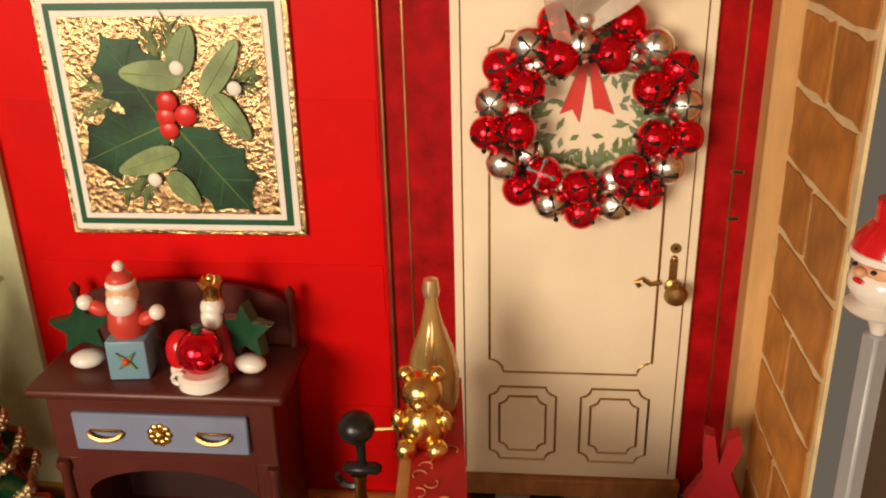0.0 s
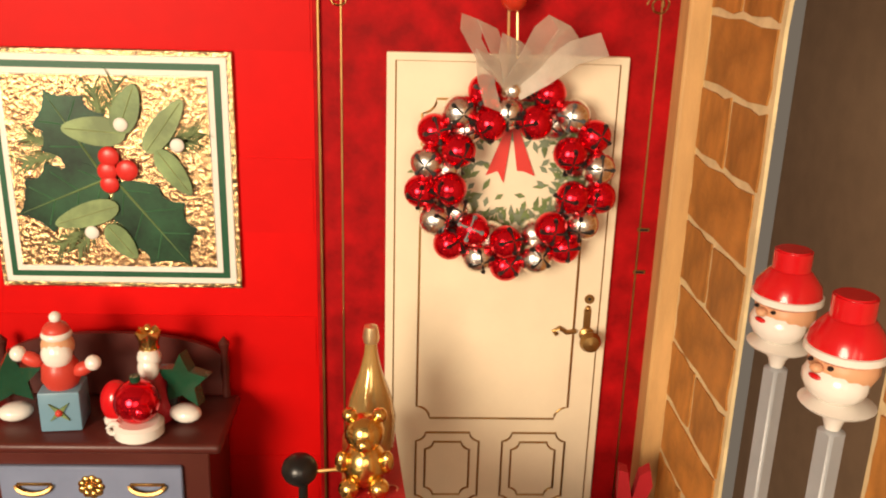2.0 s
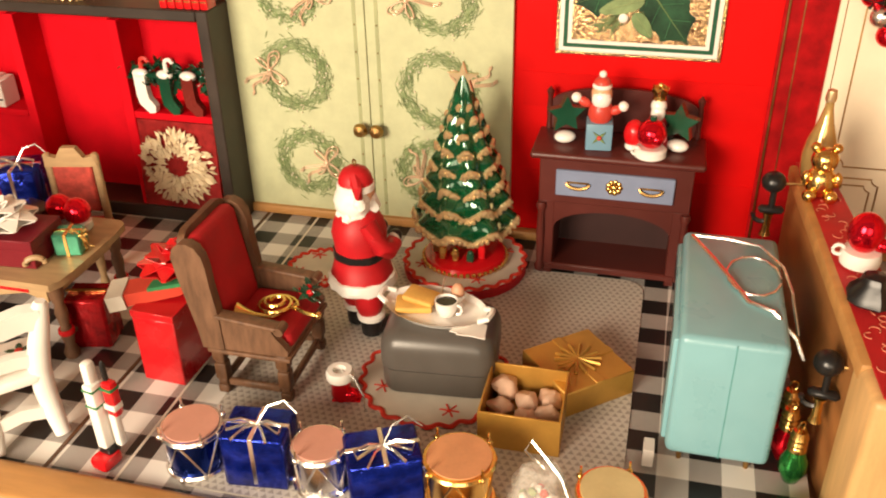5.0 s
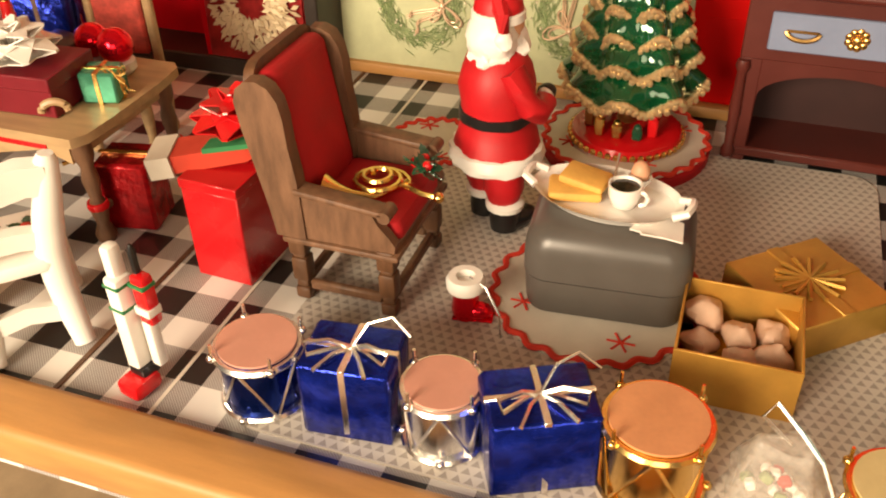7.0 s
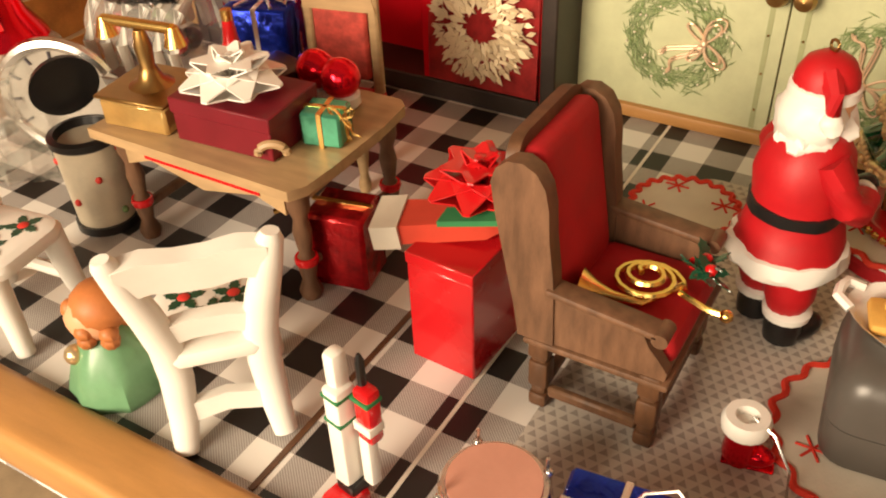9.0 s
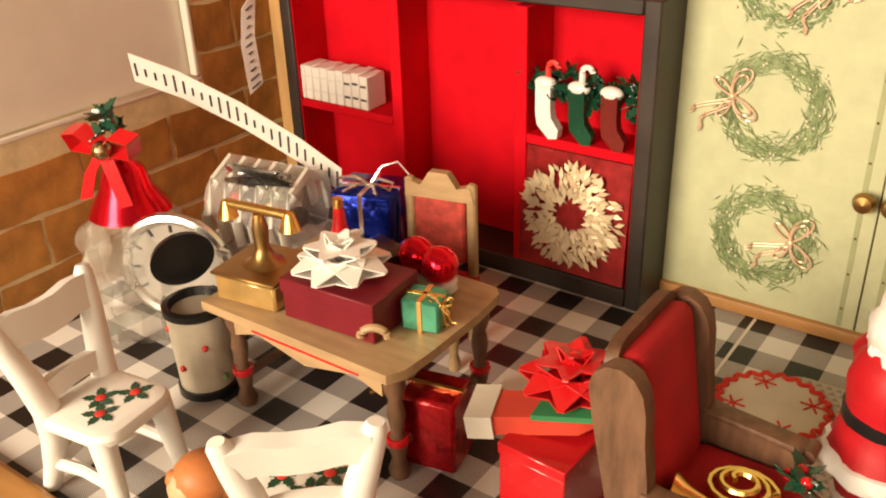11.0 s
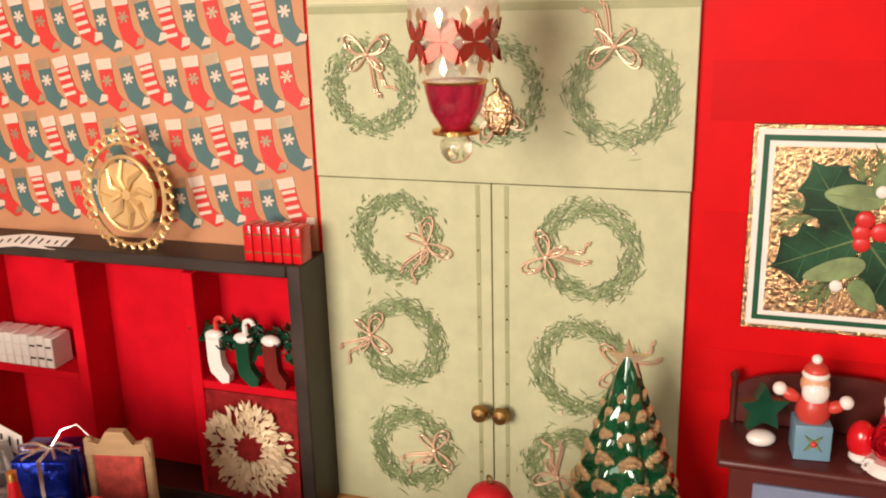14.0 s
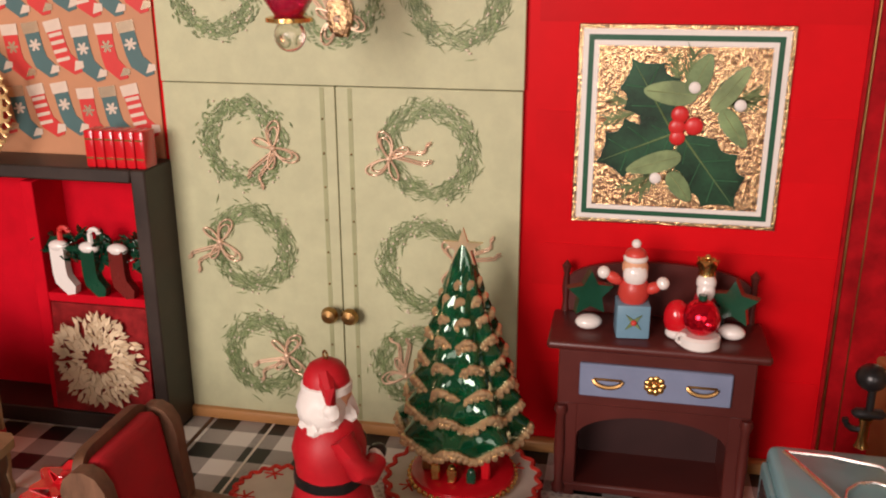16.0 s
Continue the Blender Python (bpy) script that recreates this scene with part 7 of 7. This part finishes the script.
part("bell", M().lathe([(1.9, 0), (1.75, 0.3), (1.2, 1.2), (0.95, 2.1), (0.4, 2.6), (0, 2.7)], seg=24), [RED_METAL], rd)
b = M()
for s in (-1, 1):
    b.strip([(0, -0.8, 3.4), (s * 1.0, -1.0, 4.2), (s * 1.9, -0.9, 4.0), (s * 1.7, -0.7, 3.2), (0, -0.8, 3.3)], 0.8, (0.2, 1, 0.4), 0.05)
    b.strip([(0, -0.9, 3.3), (s * 0.7, -1.2, 2.2), (s * 1.2, -1.3, 0.9)], 0.7, (1, 0.2, 0.3), 0.05)
part("ribbon_bow", b, [MATS["red_ribbon"]], rd, "red satin ribbon bow")
for i in range(18):
    b = M().slab(holly_leaf(1.1, 0.5), 0.05, pose(rng.uniform(-0.6, 0.6), -0.6, 4.2 + rng.uniform(-0.4, 0.9), rng.uniform(20, 120), rng.uniform(-40, 40), rng.uniform(0, 360)))
    part("holly_leaf", b, [DARK_GREEN], rd)
part("gold_knot", M().ball((0.3, -1.2, 3.4), 0.45, seg=10), [GOLD_FOIL], rd)
bag = M().lathe([(2.2, 0), (2.7, 0.6), (2.9, 1.3), (2.9, 2.0), (3.0, 2.8), (2.8, 3.6), (2.6, 4.4), (2.3, 5.1), (1.9, 5.7), (1.5, 6.0), (0, 6.0)], seg=34)
for v in bag.b.verts:
    k = 1 + 0.30 * noise.noise(v.co * 1.1) + 0.22 * noise.noise(v.co * 2.7 + Vector((5, 0, 0)))
    v.co.x *= k
    v.co.y *= k
one("plastic_bag", bag, [mat("crinkled_film", (0.85, 0.78, 0.66), 0.14, var=0.3, bump=1.0, scale=140, fine=400, alpha=0.24)], "crumpled clear plastic bag under the red bell", "bag", at=(-50.3, 11.4, 0))

# ---- hanging glass ornament ----
ho = thing("glass_ornament", "clear and ruby glass drop ornament hanging from the ceiling", "ornament", (-20.6, 20.0, 21.4))
part("bottom_ball", M().ball((0, 0, 0.65), 0.65, (1, 1, 1), seg=16), [CLEAR], ho, "clear glass ball")
part("foot_ring", M().lathe([(0.75, 1.15), (0.95, 1.2), (0.95, 1.35), (0.7, 1.42)], seg=24), [GOLD], ho)
part("lower_cup", M().lathe([(0.55, 1.4), (0.7, 1.6), (1.0, 2.1), (1.2, 2.9), (1.22, 3.2), (0, 3.2)], seg=28), [RUBY_GLASS], ho, "ruby glass cup")
part("gilt_line", M().tube(ring(1.24, 28, 3.2), 0.06, 6, closed=True), [GOLD], ho)
part("body", M().lathe([(1.2, 3.22), (1.42, 4.2), (1.66, 5.4), (1.76, 6.3)], seg=28), [mat("ornament_glass", (0.90, 0.80, 0.66), 0.05, var=0.1, bump=0.05, coat=1.0, alpha=0.28)], ho, "clear glass body")
part("shoulder", M().lathe([(1.765, 6.3), (1.66, 6.8), (1.25, 7.2), (0.6, 7.42)], seg=28), [RUBY_GLASS], ho, "ruby glass shoulder")
for i in range(8):
    a = i * math.pi / 4
    b = M()
    for k in range(4):
        d = math.pi / 4 + k * math.pi / 2
        b.slab([(0, 0), (0.35, 0.26), (0.75, 0.22), (1.15, 0), (0.75, -0.22), (0.35, -0.26)], 0.05, Matrix.Rotation(a, 4, "Z") @ Matrix.Translation((1.53 + 0.04 * (i % 2), 0, 4.75)) @ pose(0, 0, 0, 90, 0, 90) @ Matrix.Rotation(d, 4, "Z"))
    part("painted_flower", b, [mat("gilt_red", (0.38, 0.05, 0.03), 0.25, 0.5)], ho, "painted red and gilt flower")
for i in range(12):
    a = i * math.pi / 6
    q = M()
    for zz, rr, tip in ((3.75, 1.37, 0.5), (5.75, 1.73, -0.5)):
        q.slab([(-0.16, 0), (0, tip), (0.16, 0), (0, -tip * 0.5)], 0.03, Matrix.Rotation(a, 4, "Z") @ Matrix.Translation((rr, 0, zz)) @ pose(0, 0, 0, 90, 0, 90))
    part("gilt_leaf", q, [GOLD_PALE], ho, "gilt painted leaves")
part("neck_ring", M().lathe([(0.6, 7.35), (0.85, 7.5), (0.85, 7.65), (0.4, 7.75)], seg=22), [GOLD], ho)
part("finial", M().lathe([(0.4, 7.7), (0.25, 8.1), (0.36, 8.4), (0.2, 8.8), (0.26, 9.0), (0.1, 9.3), (0, 9.4)], seg=16), [CLEAR], ho, "clear glass finial")
part("thread", M().cyl((0, 0, 12.2), 0.03, 5.8, seg=6), [SILVER], ho)

# ---- painted bricks of the two side walls ----
bricks(east, RIGHT, 1, ARCH, 3.2, BACK - 1.35, -11.6, TOP, 6.3, 2.55, 0.28, 1)
bricks(west, LEFT, -1, WINDOW, 0.2, BACK - 1.3, -0.4, TOP, 5.6, 2.7, 0.2, 2)
